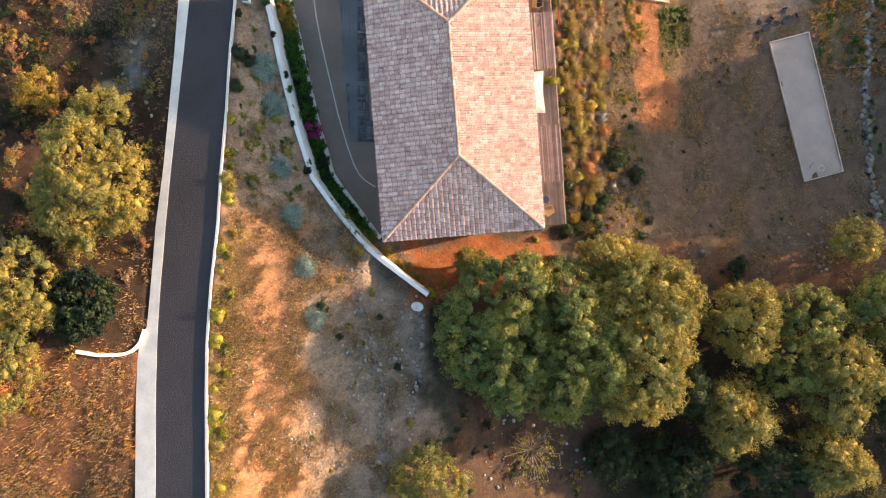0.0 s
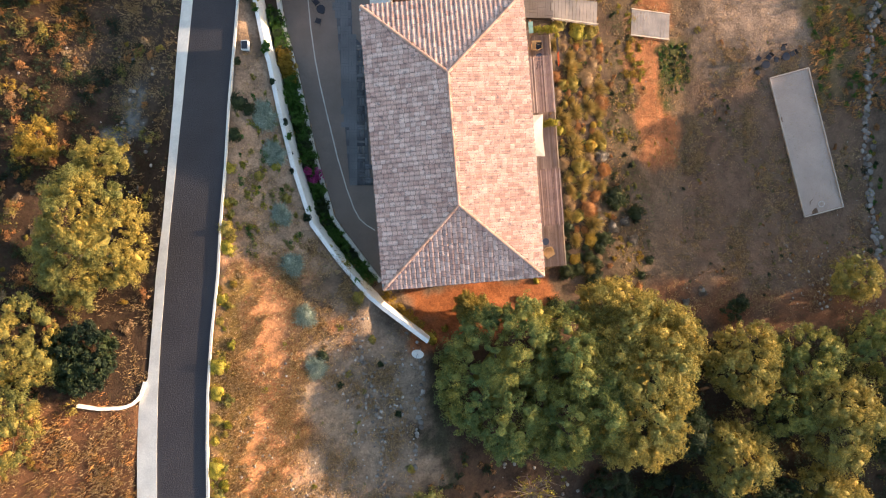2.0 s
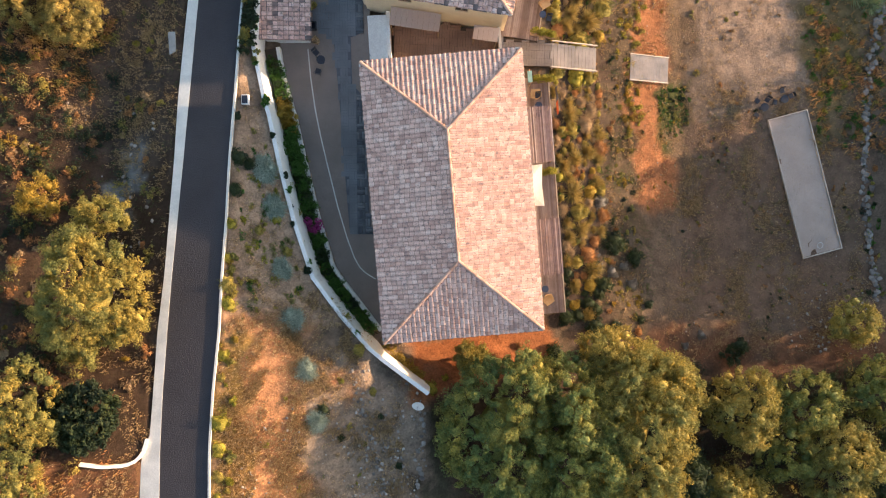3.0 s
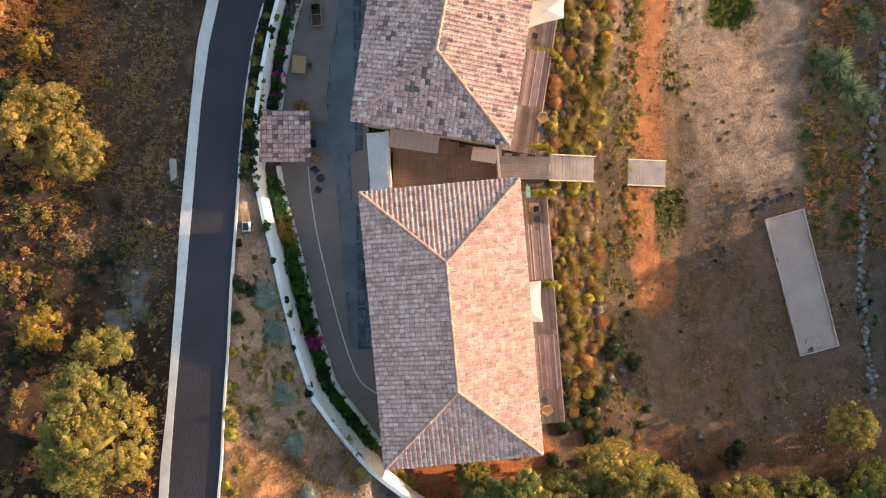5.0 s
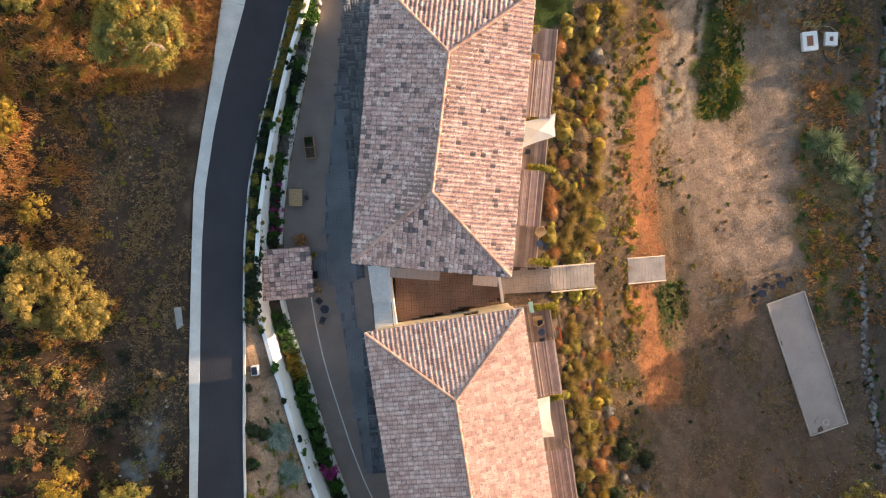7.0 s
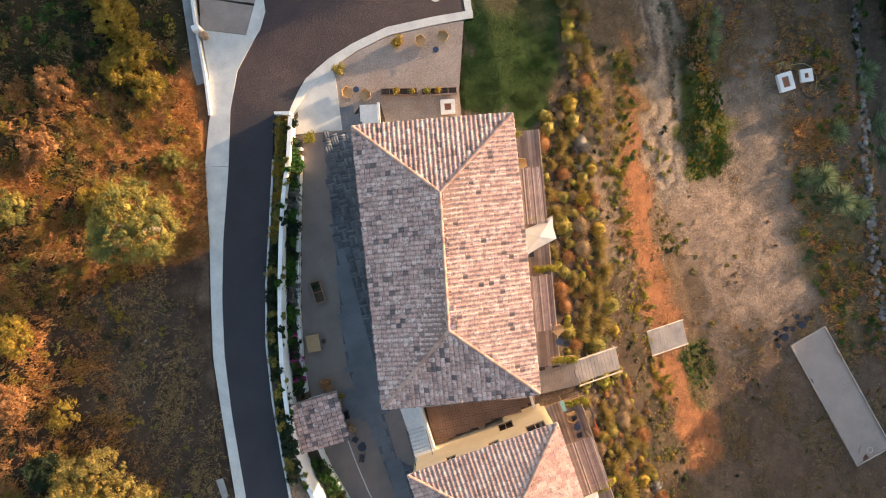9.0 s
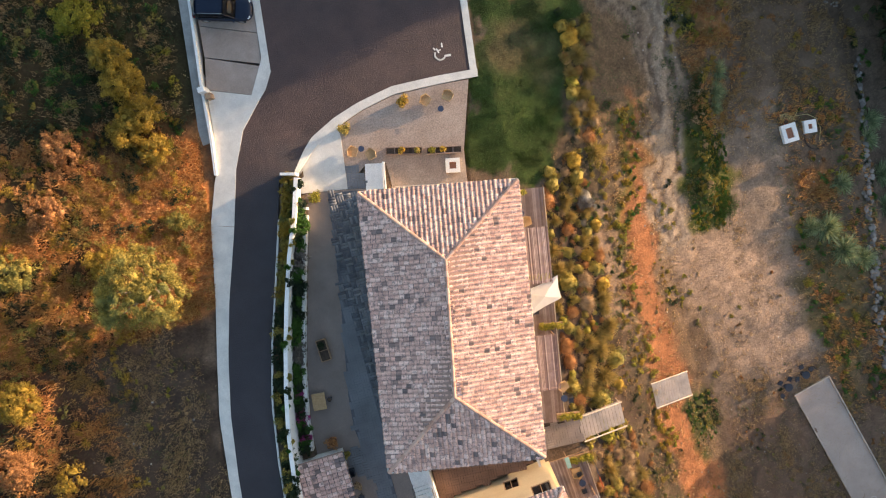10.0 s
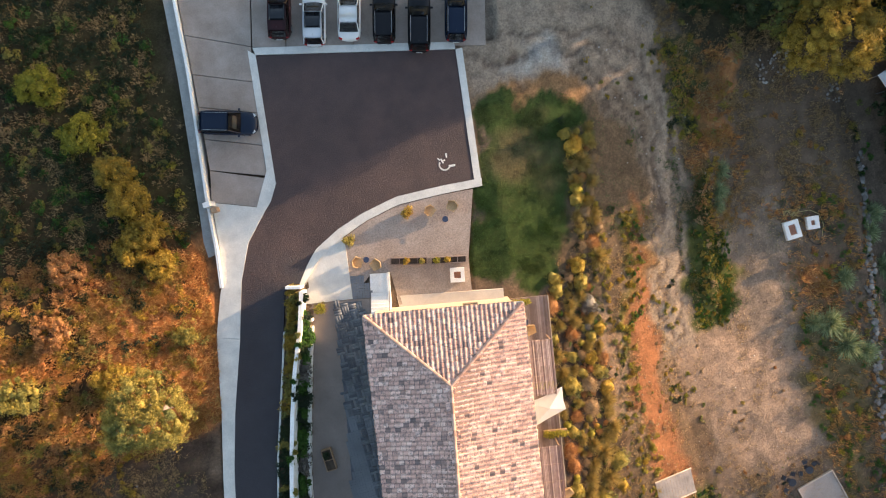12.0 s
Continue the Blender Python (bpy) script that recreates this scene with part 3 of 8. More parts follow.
def build_ground():
    xs = np.r_[-900, -500, -300, -200, -140, -100, -80, -60, -50, -44, -40, -38, np.arange(-36, 47, 0.29), 48, 50, 52, 56, 62, 70, 80, 100, 140, 200, 300, 500, 900]
    ys = np.r_[-900, -500, -300, -200, -140, -100, -80, -60, -50, -40, -34, -30, np.arange(-24, 72, 0.29), 74, 77, 80, 86, 92, 100, 120, 150, 200, 300, 500, 900]
    x, y = np.meshgrid(xs, ys)
    z = land(x, np.clip(y, -40, 100))
    # the ground breaks off sharply inside the garden wall: its points there draw close to the wall's middle
    core, best, foot, nrm = side(WALL, 0.15), np.full(x.shape, 9.0), np.zeros((*x.shape, 2)), np.zeros((*x.shape, 2))
    for a, b in zip(core, core[1:]):
        d = (b - a) / np.hypot(*(b - a))
        k = np.clip((x - a[0]) * d[0] + (y - a[1]) * d[1], 0, np.hypot(*(b - a)))
        fx, fy = a[0] + d[0] * k, a[1] + d[1] * k
        gap = np.hypot(x - fx, y - fy)
        near = gap < np.abs(best)
        best = np.where(near, gap * np.sign((x - fx) * d[1] - (y - fy) * d[0]), best)
        foot[near] = np.stack([fx, fy], -1)[near]
        nrm[near] = (d[1], -d[0])
    close = (np.abs(best) < 0.5) & (y > -4.8) & (y < 46.6)
    snap = np.where(best > 0, 0.03, -0.03) + best * 0.12
    x, y = np.where(close, foot[..., 0] + nrm[..., 0] * snap, x), np.where(close, foot[..., 1] + nrm[..., 1] * snap, y)
    aside = np.where(best > 0, 0.5, -0.45)
    z[close] = land(x[close] + (nrm[..., 0] * aside)[close], y[close] + (nrm[..., 1] * aside)[close])
    crest = np.interp(y, [-6, 3, 17, 29, 47], [1.75, 1.15, 0.95, 0.15, -1.7]) - 0.15
    z = np.where((best < 0) & (best > -1.3) & (y > -4.8) & (y < 46.6), np.minimum(z, crest + np.maximum(0, -best - 0.4) * 0.6), z)
    wx = x + 0.9 * wave(x, y, 4.0, 1) + 0.3 * wave(x, y, 1.2, 8)
    wy = y + 0.9 * wave(x, y, 4.0, 2) + 0.3 * wave(x, y, 1.2, 9)
    built = np.maximum(soft_box(x, y, -15.5, 9, -1, 66, 2.0), soft_box(x, y, -20.5, -14.5, -40, 66, 1.5))
    rough = (1 - built) * (np.abs(x) < 60)
    z = z + rough * (0.022 * wave(x, y, 2.2, 3) + 0.05 * wave(x, y, 7.0, 4) + 0.012 * wave(x, y, 1.0, 5))
    for poly in BUILT:
        z = z - 0.5 * inside_of(poly, x, y)
    for poly in (BED_SOUTH, BED_NORTH):
        z = np.where(inside_of(poly, x, y) & (best > 0), np.minimum(z, -3.3), z)
    col = np.ones((*x.shape, 4))
    col[..., :3] = (0.2, 0.15, 0.115)
    col[..., 3] = 0.5

    def lay(mask, c, weeds=None):
        m = np.clip(mask, 0, 1)[..., None]
        col[..., :3] = col[..., :3] * (1 - m) + np.array(c) * m
        if weeds is not None:
            col[..., 3] = col[..., 3] * (1 - m[..., 0]) + weeds * m[..., 0]

    def blot(poly, c, weeds, soft=0.8, amount=1.0):
        """Lays a colour over a polygon with a frayed edge."""
        xs_, ys_ = [q[0] for q in poly], [q[1] for q in poly]
        box_ = (x > min(xs_) - 4) & (x < max(xs_) + 4) & (y > min(ys_) - 4) & (y < max(ys_) + 4)
        px, py = wx[box_], wy[box_]
        gap = np.full(px.shape, 99.0)
        for (ax, ay), (bx, by) in zip(poly, poly[1:] + poly[:1]):
            L = math.hypot(bx - ax, by - ay)
            k = np.clip(((px - ax) * (bx - ax) + (py - ay) * (by - ay)) / L / L, 0, 1)
            gap = np.minimum(gap, np.hypot(px - ax - k * (bx - ax), py - ay - k * (by - ay)))
        gap = np.where(inside_of(poly, px, py), gap, -gap)
        m = np.zeros(x.shape)
        m[box_] = np.clip(gap / soft + 0.5, 0, 1) * amount
        lay(m, c, weeds)

    def streak(line, c, weeds, soft=0.5, amount=1.0, ring=None):
        """Lays a colour along a line of x, y, half width; ring: only at that distance from its middle."""
        q = resample(line, 0.4)
        box_ = (x > q[:, 0].min() - 5) & (x < q[:, 0].max() + 5) & (y > q[:, 1].min() - 5) & (y < q[:, 1].max() + 5)
        px, py = 0.6 * wx[box_] + 0.4 * x[box_], 0.6 * wy[box_] + 0.4 * y[box_]
        gap = np.hypot(px[:, None] - q[None, :, 0], py[:, None] - q[None, :, 1])
        i = np.argmin(gap, axis=1)
        gap, half = gap[np.arange(len(i)), i], q[i, 2]
        m = np.zeros(x.shape)
        m[box_] = (np.exp(-((gap - ring) / soft) ** 2) if ring else np.clip((half - gap) / soft + 0.5, 0, 1)) * amount
        lay(m, c, weeds)
        return m

    # soil west of the road is darkened in place of the slope's shade
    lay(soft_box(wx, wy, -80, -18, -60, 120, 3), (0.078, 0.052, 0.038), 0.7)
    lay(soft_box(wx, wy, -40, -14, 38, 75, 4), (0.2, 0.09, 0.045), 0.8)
    # russet soil brightened with the orange of evening sun
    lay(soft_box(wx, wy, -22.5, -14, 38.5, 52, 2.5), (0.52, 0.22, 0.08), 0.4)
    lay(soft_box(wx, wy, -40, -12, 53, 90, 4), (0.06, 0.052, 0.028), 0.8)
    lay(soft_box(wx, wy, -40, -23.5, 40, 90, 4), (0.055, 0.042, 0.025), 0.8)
    # grey-brown bank, its colour lowered for the shade of the houses
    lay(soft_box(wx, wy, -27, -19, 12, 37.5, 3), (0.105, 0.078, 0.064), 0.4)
    lay(soft_box(wx, wy, -30, -19.5, -40, -8, 2), (0.2, 0.105, 0.06), 0.5)
    lay(soft_box(wx, wy, -15.5, -1, -40, -4, 3), (0.37, 0.285, 0.22), 0.4)
    # pale straw strip, with the sunlit orange beside the kerb painted in
    lay(soft_box(wx, wy, -15.5, -10.2, -40, 3, 2), (0.58, 0.3, 0.16), 0.3)
    lay(soft_box(wx, wy, -15.6, -13.6, -40, 0, 1.2), (0.3, 0.2, 0.07), 0.7)
    lay(soft_box(wx, wy, -15, -8, 1, 20, 2), (0.45, 0.325, 0.24), 0.5)
    lay(soft_box(wx, wy, -7, -1, -10, 0, 2), (0.34, 0.265, 0.21), 0.5)
    lay(soft_box(wx, wy, -8.8, -6.8, -5, -3, 1.2), (0.42, 0.2, 0.1), 0.3)
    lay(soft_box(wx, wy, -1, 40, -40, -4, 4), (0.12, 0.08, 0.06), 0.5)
    # gully soil carries the deep shade under the trees in its colour
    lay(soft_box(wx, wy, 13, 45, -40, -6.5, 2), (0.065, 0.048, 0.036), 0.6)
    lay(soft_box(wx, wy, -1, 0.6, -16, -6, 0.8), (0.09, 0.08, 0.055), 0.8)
    lay(soft_box(wx, wy, -3, 9, -5, -0.5, 1.5), (0.5, 0.2, 0.09), 0.15)
    lay(soft_box(wx, wy, 12, 40, -5, -1.5, 2), (0.22, 0.115, 0.07), 0.3)
    lay(soft_box(wx, wy, 21, 39, -1.5, 17, 3), (0.215, 0.145, 0.108), 0.85)
    lay(soft_box(wx, wy, 21.5, 35, 17, 40, 4), (0.3, 0.225, 0.175), 0.4)
    lay(soft_box(wx, wy, 30, 43, 34, 60, 4), (0.19, 0.14, 0.105), 0.5)
    lay(soft_box(wx, wy, 28, 35, 28, 44, 3), (0.32, 0.25, 0.2), 0.25)
    lay(soft_box(wx, wy, 28, 48, 56, 75, 4), (0.08, 0.07, 0.045), 0.8)
    lay(soft_box(wx, wy, 9, 26, 57.5, 90, 3), (0.44, 0.35, 0.28), 0.15)
    lay(soft_box(wx, wy, -10, 12, 62, 90, 2), (0.3, 0.26, 0.22), 0.1)
    lay(soft_box(wx, wy, 12.3, 17, -2, 48, 1.5), (0.15, 0.11, 0.075), 0.8)
    lay(soft_box(wx, wy, 19, 22, 8, 36, 2), (0.2, 0.14, 0.095), 0.8)
    lay(soft_box(wx, wy, 16.5, 22.5, 38, 56, 2), (0.22, 0.155, 0.1), 0.6)
    lay(soft_box(wx, wy, 14.2, 16.2, 26, 39, 0.8), (0.31, 0.22, 0.16), 0.25)
    lay(soft_box(wx, wy, 9, 14, -1, 40, 1.2), (0.12, 0.085, 0.065), 0.4)
    blot([(20.6, 38), (23.2, 33.5), (26.8, 31.9), (31.3, 30), (32, 23.8), (32.1, 17.8), (28.9, 17.6), (24.4, 22.4), (21.7, 27), (20.5, 31.7)], (0.43, 0.315, 0.24), 0.15, 2.6)
    blot([(25.75, 59.4), (29.2, 58.8), (28.5, 52.1), (26.5, 50.6), (25.8, 55.1)], (0.09, 0.1, 0.04), 0.9)
    blot([(29.1, 55.9), (32.2, 55), (30.4, 51.5), (27.2, 47.3), (25.9, 46.7)], (0.42, 0.2, 0.085), 0.5)
    blot(BERM_GREEN, (0.1, 0.11, 0.035), 0.9)
    blot(WEED_BAND, (0.21, 0.16, 0.085), 0.8, 1.5)
    blot([(33.5, 36.6), (37.9, 36), (37.6, 32.9), (34.2, 32.7)], (0.36, 0.175, 0.075), 0.7, 1.2)
    streak([(19.7, 45.5, 1.0), (19.1, 40.6, 1.0), (17.9, 36.9, 0.9), (16.7, 34.5, 0.6)], (0.19, 0.165, 0.05), 0.6)
    streak([(20.2, 46.6, 0.5), (19.9, 43, 0.45), (18.7, 36.8, 1.0), (17.8, 33.5, 1.35), (17.6, 29.5, 1.35), (17.9, 25.6, 1.5), (18.1, 22.6, 1.55), (17.4, 18.7, 1.5), (17.75, 15.3, 1.5), (18.7, 12.2, 2.0), (18.9, 10.3, 2.0)], (0.40, 0.18, 0.09), 0.4, 0.9)
    blot(GREEN_PATCH, (0.075, 0.085, 0.032), 0.9)
    blot([(9.2, 57.6), (12.2, 58.4), (16.9, 58.2), (19.3, 56.5), (18.2, 55), (11.7, 56)], (0.36, 0.215, 0.115), 0.3)
    blot(LAWN, (0.055, 0.09, 0.028), 0.7, 0.5)
    blot([(9.4, 54.5), (13, 55), (14.6, 51), (12, 49.5), (9.6, 51)], (0.13, 0.115, 0.06), 0.6, 2.5)
    lay(soft_box(wx, wy, -23.6, -21.6, 8, 13.4, 1.2), (0.3, 0.3, 0.3), 0.4)
    # the beaten track with its ruts, and a fork of it
    way = [(9.5, 62.4, 1.8), (11, 61, 1.8), (15.7, 61, 1.9), (20.4, 59.9, 1.8), (23.2, 56.6, 1.6), (24.3, 51.5, 1.5), (23.6, 46.8, 1.4), (22.7, 42, 1.4), (21.4, 37.8, 1.6), (21.6, 34, 2.0)]
    fork_way = [(17.6, 58.4, 0.9), (20.4, 55.1, 0.8), (21.55, 52.2, 0.7), (22.4, 49.1, 0.7), (22.6, 45, 0.6)]
    streak(way, (0.43, 0.35, 0.28), 0.05, 0.8, 0.9)
    streak(fork_way, (0.4, 0.32, 0.255), 0.05, 0.6, 0.8)
    ruts = streak(way, (0.2, 0.15, 0.12), 0.0, 0.22, 0.9, 0.75)
    ruts = ruts + streak(fork_way, (0.17, 0.13, 0.1), 0.0, 0.18, 0.95, 0.45)
    blot([(12.6, 59.9), (15.6, 60.6), (17.3, 59.7), (16.1, 58.6)], (0.5, 0.5, 0.5), 0.0, 1.2, 0.8)
    z = z - 0.13 * ruts
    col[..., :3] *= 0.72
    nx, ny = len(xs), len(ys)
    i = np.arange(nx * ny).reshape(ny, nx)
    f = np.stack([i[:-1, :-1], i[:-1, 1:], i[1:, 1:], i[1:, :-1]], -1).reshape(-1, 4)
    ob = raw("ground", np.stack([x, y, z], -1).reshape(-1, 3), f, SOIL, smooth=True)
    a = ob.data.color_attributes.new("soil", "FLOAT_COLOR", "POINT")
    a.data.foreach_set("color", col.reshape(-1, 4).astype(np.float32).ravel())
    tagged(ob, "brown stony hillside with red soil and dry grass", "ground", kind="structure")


build_ground()

# ---- road, its pale edging and the parking court ----
def road_z(x, y):
    return float(at_stations(np.array([y]), ROAD_Z)[0])



def paired(a, b, n):
    f = lambda l: np.stack([np.interp(np.linspace(0, 1, n), np.r_[0, np.cumsum(np.hypot(*np.diff(np.array(l), axis=0).T))] / np.hypot(*np.diff(np.array(l), axis=0).T).sum(), np.array(l)[:, i]) for i in (0, 1)], 1)
    return f(a), f(b)


def court_z(x, y):
    """The parking court falls gently from the road towards the south-east."""
    flat = -3.42 - 0.055 * (x + 8) + 0.008 * (y - 55)
    k = min(1.0, max(0.0, ((y - 46.5) + 0.9 * (x + 9)) / 6.0))
    k = k * k * (3 - 2 * k)
    return road_z(x, y) * (1 - k) + flat * k


bm = bmesh.new()
sheet(bm, COURT_LINE, lambda x, y: court_z(x, y) + 0.06)
band(bm, *paired(ROAD_EDGE, ROAD_INNER, 90), 0.06, 0.3, lambda x, y: road_z(x, y))
tagged(part("road", bm, ASPHALT), "dark asphalt drive climbing the hillside to a parking court", "road", kind="structure")

bm = bmesh.new()
band(bm, *paired(STRIP_EDGE[:-1], ROAD_EDGE[:-1], 90), 0.085, 0.3, lambda x, y: road_z(x, y))
prism(bm, CORNER,
      lambda x, y: court_z(x, y) - 0.3, lambda x, y: max(court_z(x, y), road_z(x, y)) + 0.085)
tagged(part("concrete_edging", bm, CONCRETE), "pale concrete gutter strip along the asphalt road", "kerb", kind="structure")

bm = bmesh.new()
for a, b in (((-7.7, 55.4), (-6.5, 65.4)), ((-6.5, 65.4), (8.75, 61.95)), ((8.75, 61.95), (7.5, 51.6))):
    o = {0: (-0.5, 0.5), 1: (0.15, 0.6), 2: (0.55, -0.05)}[[(-7.7, 55.4), (-6.5, 65.4), (8.75, 61.95)].index(a)]
    prism(bm, [a, b, (b[0] + o[0] * (1 if a[1] != 65.4 else 0.3), b[1] + o[1]), (a[0] + o[0] * (1 if a[1] != 65.4 else -0.6), a[1] + o[1])],
          lambda x, y: court_z(x, y) - 0.3, lambda x, y: court_z(x, y) + 0.09)
band(bm, *paired(CURVE, INNER, 24), 0.09, 0.3, court_z)
tagged(part("court_kerb", bm, CONCRETE), "pale concrete band framing the parking court", "kerb", kind="structure")

bm = bmesh.new()
prism(bm, APRON, -4.1, lambda x, y: -3.42 - 0.05 * (x + 8))
tagged(part("concrete_apron", bm, CONCRETE), "pale concrete apron at the head of the garden path", "pavement", kind="structure")

# parking bays of pale concrete slabs, with joints between
bays = tagged(new("parking_bays"), "rough pale concrete parking bays with dark joints", "pavement", kind="structure")
ux, uy = math.cos(radians(-14.0)), math.sin(radians(-14.0))
for i in range(7):
    bm = bmesh.new()
    x0, y0 = -6.6 + i * 2.62 * ux, 66.05 + i * 2.62 * uy
    pts = [(x0 + 0.03, y0), (x0 + 2.58 * ux, y0 + 2.58 * uy), (x0 + 2.58 * ux - 5.6 * uy, y0 + 2.58 * uy + 5.6 * ux), (x0 + 0.03 - 5.6 * uy, y0 + 5.6 * ux)]
    prism(bm, pts, -4.3, lambda x, y: court_z(x, y) + 0.04)
    part("slab", bm, BAY, bays)
# side bay: broad slabs that fan out between the thin wall and the court
ends = [((-12.92, 55.2), (-9.64, 53.95)), ((-12.35, 57.65), (-8.24, 56.1)), ((-12.1, 60.1), (-7.92, 58.5)), ((-11.85, 62.6), (-7.61, 61.05)), ((-11.6, 65.15), (-7.32, 63.45)), ((-11.35, 68.2), (-6.68, 66.1)), ((-11.0, 72.0), (-5.32, 71.4))]
for i, ((a, b), (d, e)) in enumerate(zip(ends, ends[1:])):
    bm = bmesh.new()
    up = lambda p, k=0.035: (p[0] + 0.01, p[1] + k)
    pts = [up(a), up(b)] + ([(-8.02, 56.62 - 0.6)] if i == 0 else []) + [up(e, -0.02), up(d, -0.02)]
    prism(bm, pts if i else [up(a), up(b), (-8.45, 56.0), up(d, -0.02)], -4.3, lambda x, y: court_z(x, y) + 0.05)
    part("slab", bm, BAY, bays)


# ---- walls of the garden ----
def wall_along(bm, line, thick, top, foot):
    """A wall of even thickness along a line; top and foot are functions of x and y."""
    a, b = line, side(line, thick)
    rows = []
    for (ax, ay), (bx, by) in zip(np.array(a)[:, :2], b[:, :2]):
        zt, zf = top(ax, ay), foot(bx, by)
        rows.append([bm.verts.new(p) for p in ((ax, ay, zf), (ax, ay, zt), (bx, by, zt), (bx, by, zf))])
    for p, q in zip(rows, rows[1:]):
        for i in range(4):
            bm.faces.new((p[i], p[(i + 1) % 4], q[(i + 1) % 4], q[i]))
    bm.faces.new(rows[0][::-1])
    bm.faces.new(rows[-1])
    bmesh.ops.recalc_face_normals(bm, faces=bm.faces[:])


wall_top = lambda x, y: float(np.interp(y, [-6, 3, 17, 29, 47], [1.75, 1.15, 0.95, 0.15, -1.7]))
bm = bmesh.new()
wall_along(bm, WALL, 0.3, wall_top, lambda x, y: min(-2.9, wall_top(x, y) - 1.6) if y > -2 else wall_top(x, y) - 2.4)
tagged(part("garden_wall", bm, WHITE), "long white rendered retaining wall bending along the garden", "wall", kind="structure")

for line, nm in ((LOW, "low_wall"), (LOW2, "low_wall")):
    bm = bmesh.new()
    wall_along(bm, line, 0.28, lambda x, y: -2.35 if y < 22 else -2.45, lambda x, y: -3.6)
    tagged(part(nm, bm, WHITE), "low white planter wall beside the drive", "wall", kind="structure")
bm = bmesh.new()
wall_along(bm, resample([(-7.75, 44.15), (-8.6, 44.35)], 0.4), 0.2, lambda x, y: -2.5, lambda x, y: -3.7)
wall_along(bm, resample([(-7.75, 46.9), (-8.9, 47.2)], 0.4), 0.2, lambda x, y: -1.72, lambda x, y: -3.2)
tagged(part("wall_return", bm, WHITE), "short white end of the planter wall", "wall", kind="structure")

bm = bmesh.new()
for outer, inner, z in ((WALL[2:11], LOW, -2.5), (WALL[12:19], LOW2, -2.6)):
    a, b = paired([(x + 0.2, y) for x, y in outer], [(x + 0.05, y) for x, y in inner], 40)
    band(bm, a, b, 0.0, 0.5, lambda x, y: z)
tagged(part("planting_bed", bm, EARTH), "dark earth of the bed between the white walls", "ground", kind="structure")

# kerb of the road on the garden side
bm = bmesh.new()
wall_along(bm, resample(ROAD_INNER[:-1], 0.8), 0.14, lambda x, y: road_z(x, y) + 0.16, lambda x, y: road_z(x, y) - 0.4)
tagged(part("road_kerb", bm, CONCRETE), "narrow concrete kerb between road and garden", "kerb", kind="structure")
bm = bmesh.new()
wall_along(bm, resample([(-14.0, 48.6), (-13.55, 51.6), (-13.2, 55.5), (-12.55, 60.3), (-11.9, 65.3), (-11.4, 71.0)], 0.8), 0.2,
           lambda x, y: -2.6 - 0.004 * (y - 48), lambda x, y: -4.0)
tagged(part("bay_wall", bm, WHITE), "thin white wall behind the parking bays", "wall", kind="structure")
bm = bmesh.new()
band(bm, *paired([(-14.55, 51.1), (-14.0, 55), (-13.38, 60), (-12.75, 65.2), (-12.2, 71.4)], [(-13.62, 51.2), (-13.2, 55.5), (-12.57, 60.3), (-11.92, 65.3), (-11.42, 71)], 30), 0.0, 0.4, lambda x, y: -3.05)
tagged(part("gutter", bm, OLD_CONCRETE), "grey concrete gutter behind the bay wall", "gutter", kind="structure")

# low stone kerb that curves off the road
bm = bmesh.new()
wall_along(bm, resample([(-19.9, -6.8), (-20.1, -7.7), (-20.5, -8.2), (-21.2, -8.45), (-22.6, -8.4), (-23.9, -8.1)], 0.4), 0.2, lambda x, y: ground_z(x, y) + 0.25, lambda x, y: ground_z(x, y) - 0.4)
tagged(part("curved_kerb", bm, WHITE), "low pale wall curving off the road edge", "wall", kind="structure")

# ---- drive, pavers, terraces ----
DRIVE_Z = lambda x, y: float(np.interp(y, [-2, 20, 46], [-2.93, -3.1, -3.5]))
bm = bmesh.new()
sheet(bm, DRIVE, DRIVE_Z, 2.0)
tagged(part("drive", bm, AGGREGATE), "brown washed-aggregate drive along the houses", "pavement", kind="structure")
bm = bmesh.new()
prism(bm, GARDEN,
      -4.4, lambda x, y: -3.88 - 0.045 * x)
tagged(part("gravel_garden", bm, GRAVEL), "raked pale pink gravel garden", "pavement", kind="structure")
bm = bmesh.new()
prism(bm, [(-0.95, 44.25), (-0.95, 42.6), (7.3, 41.7), (7.45, 42.55)], -4.4, -3.85)
tagged(part("terrace_slab", bm, TERRACE), "cream paved strip along the house front", "pavement", kind="structure")


